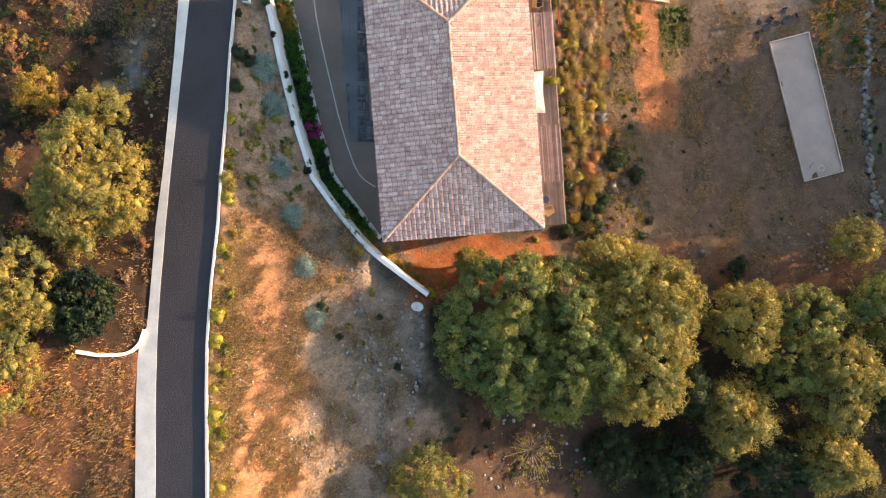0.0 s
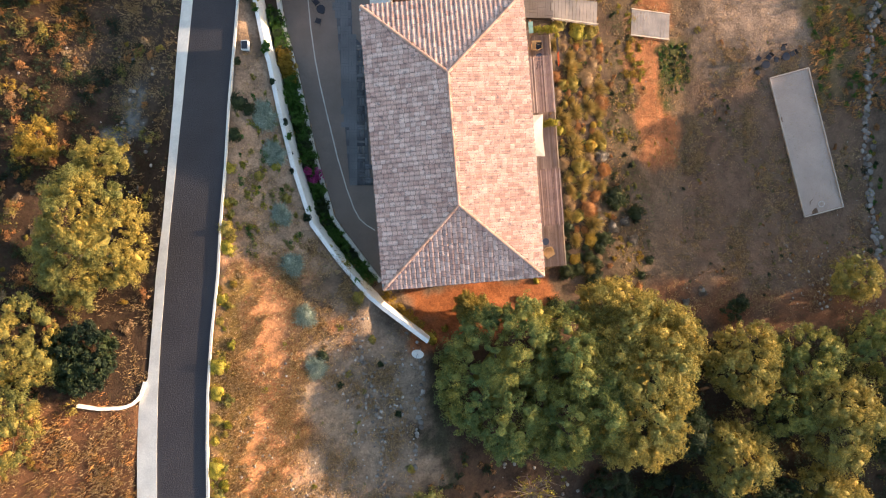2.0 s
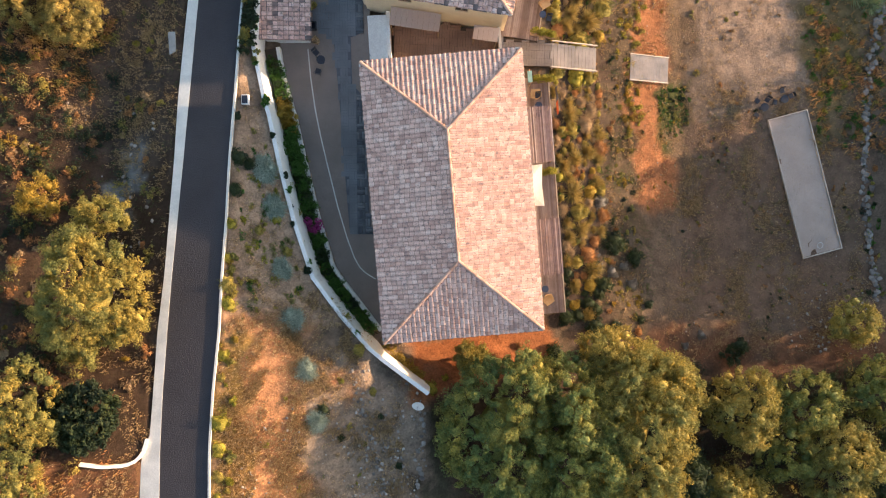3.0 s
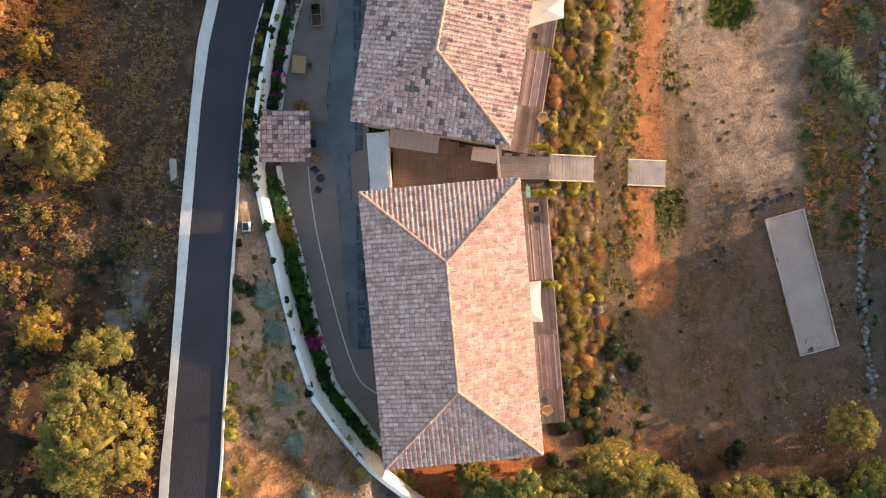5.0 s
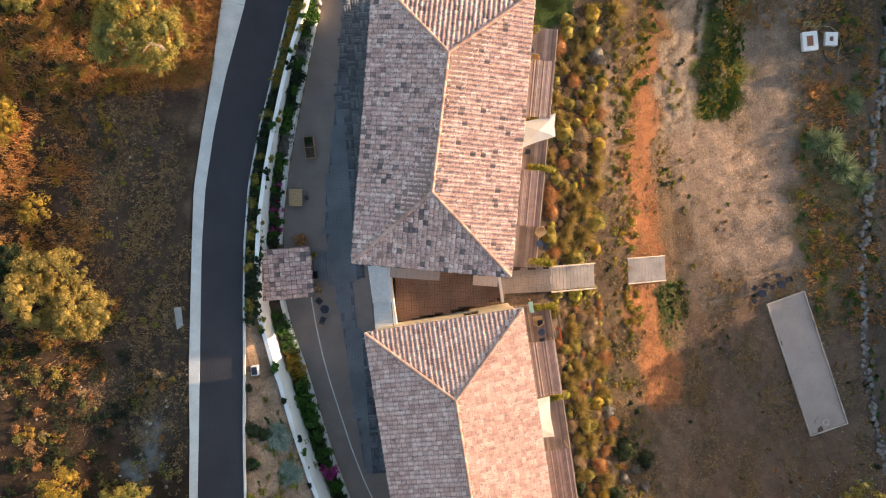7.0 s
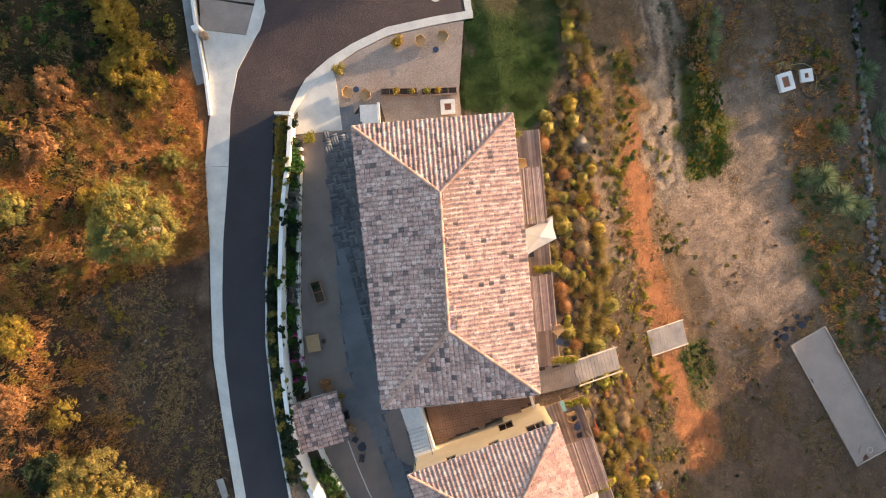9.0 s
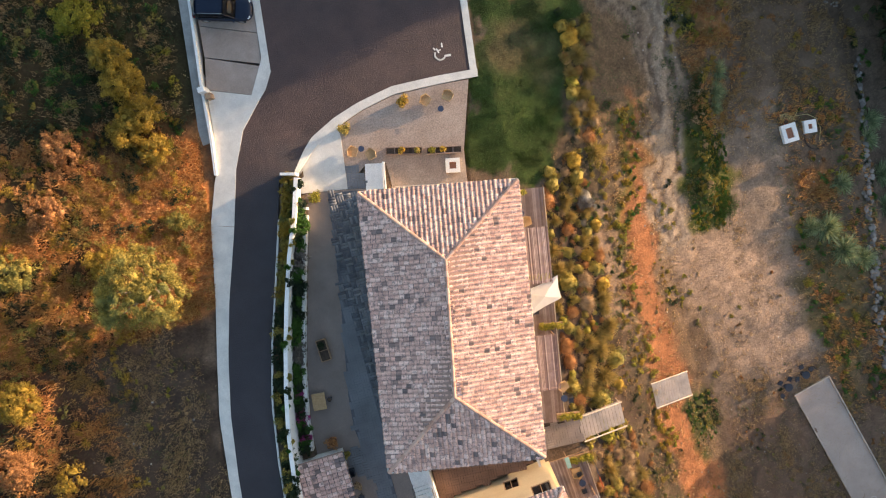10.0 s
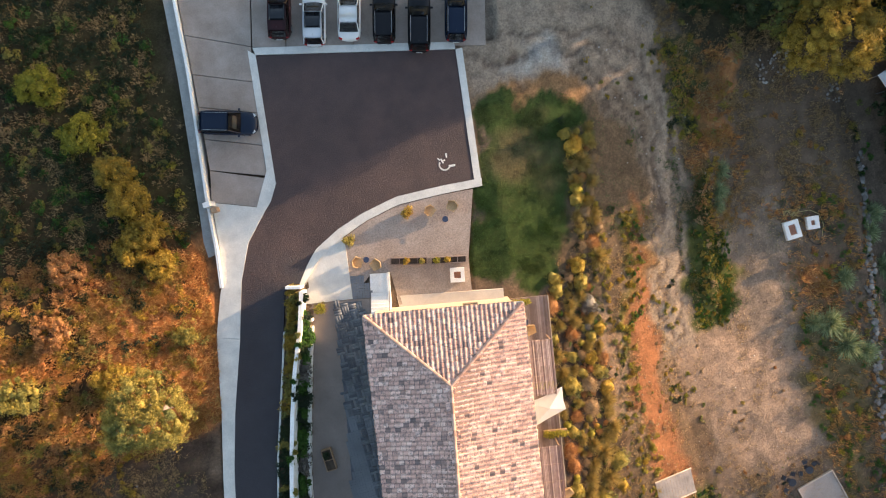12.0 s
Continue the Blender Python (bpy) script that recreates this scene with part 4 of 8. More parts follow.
def basket_weave(holder, inside, x0, x1, y0, y1, zf, turn, centre, cell=0.62, bricks=3, mat=SLATE):
    """Pavers in basket weave: squares of long bricks, turned by a quarter from one to the next."""
    shape = {}
    for q in (0, 1):
        bm = bmesh.new()
        w, l = cell / bricks - 0.02, cell - 0.02
        box(bm, (0, 0, 0), (w, l, 0.08) if q else (l, w, 0.08))
        me = bpy.data.meshes.new("paver")
        bm.to_mesh(me)
        bm.free()
        me.materials.append(mat)
        shape[q] = me
    n, m = 0, Matrix.Translation((*centre, 0)) @ Matrix.Rotation(radians(turn), 4, "Z")
    rest_v, rest_f = [], []
    for i in range(int(x0 / cell), int(x1 / cell) + 1):
        for j in range(int(y0 / cell), int(y1 / cell) + 1):
            q = (i + j) % 2
            for k in range(bricks):
                o = (k - (bricks - 1) / 2) * cell / bricks
                p = m @ Vector((i * cell + (o if q else 0), j * cell + (0 if q else o), 0))
                if not inside(p.x, p.y):
                    continue
                z = zf(p.x, p.y) + random.uniform(-0.006, 0.006)
                n += 1
                if n <= 300:
                    ob = new("paver", shape[q])
                    ob.parent = holder
                    ob.matrix_basis = Matrix.Translation((p.x, p.y, z)) @ Matrix.Rotation(radians(turn), 4, "Z")
                else:
                    b = len(rest_v)
                    for v in shape[q].vertices:
                        w = Matrix.Rotation(radians(turn), 3, "Z") @ v.co
                        rest_v.append((p.x + w.x, p.y + w.y, z + w.z))
                    rest_f += [[b + t for t in f.vertices] for f in shape[q].polygons]
    if rest_v:
        tagged(raw("pavers", rest_v, rest_f, mat, holder), kind="stuff")


def in_poly(poly):
    def test(x, y):
        c = False
        for (ax, ay), (bx, by) in zip(poly, poly[1:] + poly[:1]):
            if (ay > y) != (by > y) and x < (bx - ax) * (y - ay) / (by - ay) + ax:
                c = not c
        return c
    return test


# ---- houses ----
def tile_mesh(length=0.43, width=0.325, rise=0.06, lip=0.04):
    """A clay tile along y: a flat pan and a half-round roll, with a thick lower lip, a little narrower at its upper end."""
    section = [(-0.5, 0.016), (-0.44, 0.0), (-0.16, 0.0), (-0.1, 0.45 * rise), (0.02, 0.88 * rise), (0.17, rise), (0.32, 0.88 * rise), (0.44, 0.45 * rise), (0.5, 0.0)]
    v, f, n = [], [], len(section)
    for yy, k, dz in ((-length / 2, 1.0, 0.042), (length / 2, 0.93, 0.0)):
        v += [(x * width * k, yy, z * k + dz) for x, z in section]
    v += [(x * width, -length / 2 - lip, z + 0.042 - 0.75 * lip) for x, z in section]
    f = [(i, i + 1, n + i + 1, n + i) for i in range(n - 1)]
    lip = [(2 * n + i, 2 * n + i + 1, i + 1, i) for i in range(n - 1)]
    return np.array(v), f + lip


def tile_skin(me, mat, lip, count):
    """Clay on the faces of each tile, and on the lower lip a darker one that paints the shade of the overlap."""
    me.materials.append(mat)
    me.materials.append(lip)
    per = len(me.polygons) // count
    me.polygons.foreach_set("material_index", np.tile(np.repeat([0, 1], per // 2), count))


def house(kind, eave, ridge, ze, zr, near):
    """A hipped house: eave corners nw, ne, se, sw and ridge ends n, s. near: the stretch of y whose tiles are single parts."""
    h = thing("house", (0, 0, -3.2), "two-storey house with cream walls and a hipped clay-tile roof", "house", "houses on the terrace")
    V = lambda p, z: Vector((p[0], p[1], z + 3.2))
    nw, ne, se, sw = [V(p, ze) for p in eave]
    rn, rs = [V(p, zr) for p in ridge]
    roof = new("roof")
    roof.parent = h
    roof["label"] = "hipped roof of half-round clay tiles"
    bm = bmesh.new()
    vs = [bm.verts.new(p) for p in (nw, ne, se, sw, rn, rs)]
    under = [bm.verts.new(p - Vector((0, 0, 0.16))) for p in (nw, ne, se, sw)]
    for q in ((0, 1, 4), (1, 2, 5, 4), (2, 3, 5), (3, 0, 4, 5)):
        bm.faces.new([vs[i] for i in q])
    for i in range(4):
        bm.faces.new((vs[i], under[i], under[(i + 1) % 4], vs[(i + 1) % 4]))
    bm.faces.new(under)
    bmesh.ops.recalc_face_normals(bm, faces=bm.faces[:])
    part("roof_bed", bm, BED, roof)
    # gutter along the eaves
    bm = bmesh.new()
    for a, b in ((nw, ne), (ne, se), (se, sw), (sw, nw)):
        d = (b - a).normalized()
        out = Vector((-d.y, d.x, 0)) * 0.06
        rod(bm, a + out - d * 0.05 - Vector((0, 0, 0.05)), b + out + d * 0.05 - Vector((0, 0, 0.05)), 0.06, n=8)
    part("gutter", bm, ZINC, h, "pale zinc gutter")
    tv, tf = tile_mesh(lip=0.04 if kind == "A" else 0.09)
    one = bpy.data.meshes.new("tile")
    one.from_pydata([tuple(p) for p in tv], [], tf)
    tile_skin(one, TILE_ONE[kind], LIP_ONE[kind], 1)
    rng = np.random.RandomState(3 if kind == "A" else 4)
    singles, joined_v, joined_f = 0, [], []
    for a, b, top in ((nw, ne, (rn, rn)), (ne, se, (rs, rn)), (se, sw, (rs, rs)), (sw, nw, (rn, rs))):
        u = (a - b).normalized()                     # along the eave, right when looking up the slope
        n = u.cross(top[0] - b)
        n = n if n.z > 0 else -n
        n.normalize()
        w = n.cross(u)
        w = w if w.z > 0 else -w
        if u.cross(w).dot(n) < 0:
            u = -u
        o = b if (a - b).dot(u) > 0 else a
        width, rise = (a - b).length, max((t - o).dot(w) for t in top)
        q = sorted(((t - o).dot(u), (t - o).dot(w)) for t in top)
        m3 = Matrix((u, w, n)).transposed()
        nc, nr = int(width / 0.335), int(rise / 0.385) + 1
        shift = rng.uniform(0, 0.2, nc)
        for i in range(nc):
            cu = (i + 0.5) * width / nc
            for j in range(nr):
                cw = max(0.14, j * 0.385 + 0.16 - shift[i])
                lo = q[0][0] * min(1, (cw + 0.1) / rise)
                hi = width - (width - q[-1][0]) * min(1, (cw + 0.1) / rise)
                if not (lo - 0.05 < cu < hi + 0.05) or cw > rise:
                    continue
                p = o + u * (cu + rng.normal(0, 0.006)) + w * (cw + rng.normal(0, 0.012)) + n * 0.012
                tilt = rng.normal(0, 0.02)
                if near[0] < p.y < near[1] and singles < 300 and abs(p.x - 1) < 4.2:
                    ob = new("tile", one)
                    ob.parent = roof
                    ob.matrix_basis = Matrix.Translation(p) @ (m3 @ Matrix.Rotation(tilt, 3, "Z")).to_4x4()
                    singles += 1
                else:
                    k = len(joined_v) * len(tv)
                    r = np.array(m3 @ Matrix.Rotation(tilt, 3, "Z"))
                    joined_v.append(tv @ r.T + np.array(p))
                    joined_f += [[k + s for s in f] for f in tf]
    me = bpy.data.meshes.new("tiles")
    me.from_pydata([tuple(p) for p in np.concatenate(joined_v)], [], joined_f)
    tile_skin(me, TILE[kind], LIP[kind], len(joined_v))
    tagged(new("tiles", me), kind="stuff").parent = roof
    # caps on ridge and hips
    bm = bmesh.new()
    rod(bm, (0, 0, -0.21), (0, 0, 0.21), 0.155, 0.105, 10)
    cap = bpy.data.meshes.new("ridge_cap")
    bm.to_mesh(cap)
    bm.free()
    cap.materials.append(RIDGE)
    for a, b in ((rn, rs), (rn, nw), (rn, ne), (rs, se), (rs, sw)):
        a, b = a + Vector((0, 0, 0.03)), b + Vector((0, 0, 0.03))
        k = int((a - b).length / 0.38)
        for i in range(k):
            ob = new("ridge_cap", cap)
            ob.parent = roof
            ob.matrix_basis = Matrix.Translation(b.lerp(a, (i + 0.5) / k) + Vector((0, 0, rng.normal(0.01, 0.006)))) @ (a - b).to_track_quat("Z", "Y").to_matrix().to_4x4()

    # walls with openings
    c = (nw + ne + se + sw) / 4
    ins = [p + (c - p).normalized() * 0.75 for p in (nw, ne, se, sw)]
    bottom, high = -2.0, ze + 3.2 - 0.16

    def facade(a, b, holes, name):
        d = b - a
        L, ang = d.length, math.degrees(math.atan2(d.y, d.x))
        m = Matrix.Translation((a.x, a.y, 0)) @ Matrix.Rotation(radians(ang), 4, "Z")
        us = sorted({0, L, *[x for f, hw, z0, z1 in holes for x in (f * L - hw, f * L + hw)]})
        zs = sorted({bottom, high, *[z for f, hw, z0, z1 in holes for z in (z0, z1)]})
        bm = bmesh.new()
        solid = {(p, q): not any(abs((us[p] + us[p + 1]) / 2 - f * L) < hw and a0 < (zs[q] + zs[q + 1]) / 2 < a1 for f, hw, a0, a1 in holes) for p in range(len(us) - 1) for q in range(len(zs) - 1)}
        grid = {}

        def corner(p, q, s):
            if (p, q, s) not in grid:
                grid[p, q, s] = bm.verts.new(m @ Vector((us[p], -0.3 * s, zs[q])))
            return grid[p, q, s]

        for (p, q), full in solid.items():
            if full:
                for s in (0, 1):
                    bm.faces.new([corner(p, q, s), corner(p + 1, q, s), corner(p + 1, q + 1, s), corner(p, q + 1, s)])
                for (dp, dq), (e, g) in (((-1, 0), ((p, q), (p, q + 1))), ((1, 0), ((p + 1, q), (p + 1, q + 1))), ((0, -1), ((p, q), (p + 1, q))), ((0, 1), ((p, q + 1), (p + 1, q + 1)))):
                    if not solid.get((p + dp, q + dq), False):
                        bm.faces.new([corner(*e, 0), corner(*g, 0), corner(*g, 1), corner(*e, 1)])
        bmesh.ops.recalc_face_normals(bm, faces=bm.faces[:])
        wall = part("wall", bm, STUCCO, h, "cream stucco wall")
        for f, hw, z0, z1 in holes:
            bm = bmesh.new()
            for du, dz, su, sz in ((0, z0 + 0.04, 2 * hw, 0.08), (0, z1 - 0.04, 2 * hw, 0.08), (-hw + 0.04, (z0 + z1) / 2, 0.08, z1 - z0 - 0.16), (hw - 0.04, (z0 + z1) / 2, 0.08, z1 - z0 - 0.16), (0, (z0 + z1) / 2, 0.06, z1 - z0 - 0.16)):
                box(bm, (f * L + du, -0.2, dz), (su, 0.07, sz), m=m)
            win = part("window", bm, TIMBER, h, "brown window frame")
            bm = bmesh.new()
            box(bm, (f * L, -0.2, (z0 + z1) / 2), (2 * hw - 0.16, 0.02, z1 - z0 - 0.16), m=m)
            part("pane", bm, GLASS, win)
            bm = bmesh.new()
            box(bm, (f * L, 0.03, z0 - 0.03), (2 * hw + 0.15, 0.12, 0.06), m=m, bevel=0.01)
            part("sill", bm, WHITE, win)

    # looking at each front from outside, left to right
    facade(ins[1], ins[0], [(0.1, 0.75, 3.1, 5.2), (0.42, 0.42, 3.9, 4.7), (0.74, 0.42, 3.9, 4.7), (0.3, 0.6, 0.3, 2.2)], "north")
    facade(ins[2], ins[1], [(k / 6 + 0.08, 0.8, z, z + 2.1) for k in range(6) for z in (-1.1, 3.0)], "east")
    facade(ins[3], ins[2], [(0.3, 0.5, 3.4, 4.6), (0.7, 0.5, 3.4, 4.6), (0.5, 0.5, 0.4, 1.7)], "south")
    facade(ins[0], ins[3], [(k / 5 + 0.1, 0.5, z, z + 1.2) for k in range(5) for z in (0.8, 3.6)], "west")
    return h


house("A", [(-5.69, 18.94), (5.56, 19.83), (7.1, 0.06), (-4.18, -0.85)], [(0.36, 14.03), (1.08, 5.01)], 2.92, 4.55, (6.5, 12.5))
house("B", [(-3.01, 44.05), (8.08, 42.05), (4.92, 22.27), (-6.19, 24.13)], [(1.73, 38.0), (-0.15, 28.58)], 2.82, 4.42, (30.0, 36.5))


def boards(bm, c, size, n, turn=0.0, along="x", gap=0.012, wob=0.0):
    """n boards side by side over a rectangle; they run along x or y."""
    m = Matrix.Translation(c) @ Matrix.Rotation(radians(turn), 4, "Z")
    for i in range(n):
        if along == "x":
            w = size[1] / n
            box(bm, (random.uniform(-wob, wob), -size[1] / 2 + (i + 0.5) * w, random.uniform(-0.004, 0.004)), (size[0], w - gap, size[2]), m=m)
        else:
            w = size[0] / n
            box(bm, (-size[0] / 2 + (i + 0.5) * w, random.uniform(-wob, wob), random.uniform(-0.004, 0.004)), (w - gap, size[1], size[2]), m=m)


def deck(p, turn, sx, sy, z):
    """A timber deck on a frame: p is its centre."""
    d = thing("deck", (*p, z), "weathered grey-brown timber deck beside the house", "deck", "timber decks", turn=turn)
    n = max(4, int(sx / 0.14))
    for i in range(n):
        bm = bmesh.new()
        box(bm, (-sx / 2 + (i + 0.5) * sx / n, 0, -0.02 + random.uniform(-0.004, 0.004)), (sx / n - 0.012, sy, 0.04))
        part("floorboard", bm, DECKING, d)
    bm = bmesh.new()
    for sgn in (-1, 1):
        box(bm, (sgn * (sx / 2 - 0.05), 0, -0.15), (0.08, sy, 0.2))
        box(bm, (0, sgn * (sy / 2 - 0.05), -0.15), (sx - 0.2, 0.08, 0.2))
    part("frame", bm, TIMBER, d)
    for a in (-1, 0, 1):
        for b in (-1, 1):
            bm = bmesh.new()
            box(bm, (b * (sx / 2 - 0.15), a * (sy / 2 - 0.2), -0.9), (0.12, 0.12, 1.4))
            part("post", bm, TIMBER, d)
    bm = bmesh.new()
    box(bm, (sx / 2 - 0.04, 0, 0.06), (0.07, sy, 0.1), bevel=0.01)
    part("edge_board", bm, PLANK, d)
    return d


def pergola(p, turn, sx, sy, z):
    g = thing("pergola", (*p, z - 2.5), "flat timber pergola with weathered grey-purple slats over the deck", "pergola", "pergolas along the houses", turn=turn)
    n = int(sx / 0.1)
    for i in range(n):
        bm = bmesh.new()
        box(bm, (-sx / 2 + (i + 0.5) * sx / n, random.uniform(-0.05, 0.05), 2.5 + random.uniform(-0.004, 0.004)), (sx / n - 0.035, sy, 0.03))
        part("slat", bm, SLAT, g)
    for k in range(4):
        bm = bmesh.new()
        box(bm, (0, -sy / 2 + 0.1 + k * (sy - 0.2) / 3, 2.42), (sx, 0.07, 0.12))
        part("beam", bm, TIMBER, g)
    for a in (-1, 1):
        for b in (-1, 1):
            bm = bmesh.new()
            box(bm, (b * (sx / 2 - 0.1), a * (sy / 2 - 0.12), 1.18), (0.1, 0.1, 2.36), bevel=0.01)
            part("post", bm, TIMBER, g)
    return g


# east side of the southern house
DZ = -4.35
deck((7.3, 9.7), 4.2, 3.9, 19.0, DZ)
pergola((7.4, 14.4), 4.2, 2.3, 4.3, DZ + 2.5)
pergola((8.05, 5.75), 4.2, 2.3, 4.35, DZ + 2.5)
# east side of the northern house
deck((7.35, 31.9), -9.4, 3.9, 19.2, DZ)
pergola((8.45, 36.1), -9.4, 2.4, 4.35, DZ + 2.5)
pergola((6.95, 27.8), -9.4, 2.4, 4.35, DZ + 2.5)

# courtyard between the houses
yard = thing("courtyard", (0, 0, 0), "courtyard of brown basket-weave pavers between the houses", "pavement", kind="structure")
YARD = [(-3.8, 23.7), (4.6, 22.6), (4.7, 19.9), (-3.75, 18.7)]
bm = bmesh.new()
prism(bm, YARD, -3.7, -3.24)
part("bed", bm, EARTH, yard)
basket_weave(yard, in_poly(YARD), -5, 5.5, -4, 4, lambda x, y: -3.22, -3, (0.3, 21.2), mat=BROWN_PAVER)
walk_e = thing("paved_walk", (0, 0, 0), "grey-brown paved walk stepping down to the garden", "pavement", kind="structure")
EAST_WALK = [(4.7, 22.4), (8.75, 22.15), (8.7, 20.1), (4.75, 20.2)]
bm = bmesh.new()
prism(bm, EAST_WALK, -6.0, -4.45)
part("bed", bm, EARTH, walk_e)
GREYBROWN = pieces("grey_brown_pavers", [(0.0, (0.13, 0.1, 0.085)), (0.6, (0.2, 0.165, 0.145)), (1.0, (0.28, 0.235, 0.21))], 0.75, scale=0.6)
basket_weave(walk_e, in_poly(EAST_WALK), -3, 3, -2, 2, lambda x, y: -4.42, -1.5, (6.7, 21.1), mat=GREYBROWN)

bm = bmesh.new()
wall_along(bm, [(-3.95, 23.9), (-3.9, 21.5), (-3.75, 18.6)], 0.28, lambda x, y: -1.95, lambda x, y: -3.6)
tagged(part("yard_wall", bm, WHITE), "white parapet beside the courtyard", "wall", kind="structure")
bm = bmesh.new()
wall_along(bm, [(4.55, 22.75), (4.65, 21.2), (4.75, 19.8)], 0.2, lambda x, y: -2.2, lambda x, y: -4.4)
tagged(part("yard_wall_east", bm, TERRACE), "cream parapet at the end of the courtyard", "wall", kind="structure")


def canopy(p, turn, sx, sy, z, n):
    c = thing("door_canopy", (*p, -3.2), "flat pinkish boarded canopy over a house door", "canopy", "door canopies", turn=turn)
    for i in range(n):
        bm = bmesh.new()
        box(bm, (-sx / 2 + (i + 0.5) * sx / n, 0, z + 3.2), (sx / n - 0.015, sy, 0.06))
        part("board", bm, AWNING, c)
    for s in (-1, 1):
        bm = bmesh.new()
        box(bm, (s * (sx / 2 - 0.08), -sy / 2 + 0.08, (z + 3.2) / 2), (0.09, 0.09, z + 3.2 - 0.06))
        part("post", bm, TIMBER, c)
    return c


canopy((-1.95, 22.95), -8.6, 3.8, 1.35, -0.85, 9)
canopy((3.35, 21.85), -8.6, 1.9, 1.05, -0.85, 5)


def stair(p, turn, width, length, z):
    """A white landing from which steps rise towards the house, with thin side rails. p: north end, middle."""
    s = thing("outside_stair", (*p, z), "white concrete landing with steps and dark handrails", "stairs", "outside stairs", turn=turn)
    bm = bmesh.new()
    box(bm, (0, -length * 0.33, -0.25), (width, length * 0.66, 0.6), bevel=0.015)
    part("landing", bm, WHITE, s)
    n = 8
    for i in range(n):
        bm = bmesh.new()
        box(bm, (0, -length * 0.66 - (i + 0.5) * 0.27, 0.05 + 0.085 * (i + 1) - 0.3), (width - 0.1, 0.27, 0.17 * (i + 1) + 0.5), bevel=0.012)
        part("step", bm, WHITE, s)
    for sx in (-1, 1):
        bm = bmesh.new()
        a, b = Vector((sx * width * 0.47, -length * 0.6, 0.95)), Vector((sx * width * 0.47, -length * 0.66 - n * 0.27, 0.95 + n * 0.17))
        rod(bm, a, b, 0.025)
        rod(bm, a, a - Vector((0, 0, 0.9)), 0.02)
        rod(bm, b, b - Vector((0, 0, 0.9)), 0.02)
        part("handrail", bm, DARK_METAL, s)
    return s


stair((-4.98, 23.9), 3.0, 1.6, 5.2, -3.1)
stair((-1.75, 46.35), -12.5, 1.6, 2.3, -3.72)
bm = bmesh.new()
wall_along(bm, [(-0.95, 46.25), (-1.3, 44.6), (-1.6, 43.2)], 0.2, lambda x, y: -3.2, lambda x, y: -4.4)
tagged(part("stair_wall", bm, WHITE), "low white wall beside the outside stair", "wall", kind="structure")

# strips of blue-grey pavers along the drive
strip = thing("paver_path", (0, 0, 0), "blue-grey basket-weave paver path along the drive", "pavement", kind="structure")
PATH = [(-7.3, 6.85), (-7.68, 12.1), (-7.97, 16.6), (-8.33, 21.0), (-8.9, 26.5), (-8.65, 29.0), (-7.9, 33.0), (-7.24, 36.5), (-6.63, 40.1), (-5.93, 45.0), (-3.7, 44.65), (-4.3, 40.0), (-5.1, 35.0), (-5.8, 31.0), (-6.4, 27.0),
        (-6.1, 26.3), (-6.1, 22.6), (-7.1, 22.2), (-7.0, 18.6), (-6.1, 17.5), (-5.7, 6.8)]
bm = bmesh.new()
sheet(bm, PATH, lambda x, y: DRIVE_Z(x, y) + 0.045, 3.0, 0.1)
part("bed", bm, SLATE_BED, strip)
basket_weave(strip, in_poly(PATH), -5, 5, -22, 22, lambda x, y: DRIVE_Z(x, y) + 0.024, 0, (-7, 25.7))
basket_weave(strip, in_poly([(-10.2, 24.6), (-8.4, 25.2), (-8.4, 21.8), (-10.0, 22.9)]), -5, 5, -5, 5, lambda x, y: DRIVE_Z(x, y) + 0.03, 0, (-8.7, 23.2))
basket_weave(strip, in_poly([(-4.1, 46.8), (-2.75, 46.5), (-3.0, 44.7), (-4.4, 44.95)]), -3, 3, -3, 3, lambda x, y: -3.68, -12, (-3.5, 45.7))
bm = bmesh.new()
wall_along(bm, [(-10.4, 21.3), (-10.2, 19.0), (-9.88, 16.6), (-9.5, 14.6), (-9.05, 12.6), (-8.2, 9.0), (-7.48, 6.5), (-6.92, 4.95), (-6.5, 4.2), (-6.02, 3.75), (-5.3, 3.3)], 0.09, lambda x, y: DRIVE_Z(x, y) + 0.03, lambda x, y: DRIVE_Z(x, y) - 0.1)
tagged(part("edging_strip", bm, CONCRETE), "thin pale edging strip curving through the drive", "kerb", kind="structure")

# shed with a single-pitch tiled roof
shed = thing("shed", (-11.85, 23.45, -3.2), "small white shed with a single-pitch clay-tile roof", "shed")
bm = bmesh.new()
for c, s in (((0, 1.55, 1.0), (3.3, 0.2, 2.3)), ((0, -1.55, 1.0), (3.3, 0.2, 2.3)), ((-1.55, 0, 1.05), (0.2, 2.9, 2.2)), ((1.55, 0.9, 0.95), (0.2, 1.1, 2.0)), ((1.55, -1.0, 0.95), (0.2, 0.9, 2.0))):
    box(bm, c, s)
part("wall", bm, WHITE, shed, "white rendered wall")
bm = bmesh.new()
box(bm, (1.5, -0.05, 0.85), (0.05, 0.8, 1.7))
part("door", bm, DARK_METAL, shed, "dark door")
bm = bmesh.new()
prism(bm, [(-1.98, -1.95), (1.95, -1.95), (1.95, 1.95), (-1.98, 1.95)], lambda x, y: 2.22 - 0.12 * x, lambda x, y: 2.34 - 0.12 * x)
part("roof", bm, BED, shed)
tv, tf = tile_mesh(lip=0.09)
me = bpy.data.meshes.new("tile")
me.from_pydata([tuple(p) for p in tv], [], tf)
tile_skin(me, TILE_ONE["B"], LIP_ONE["B"], 1)
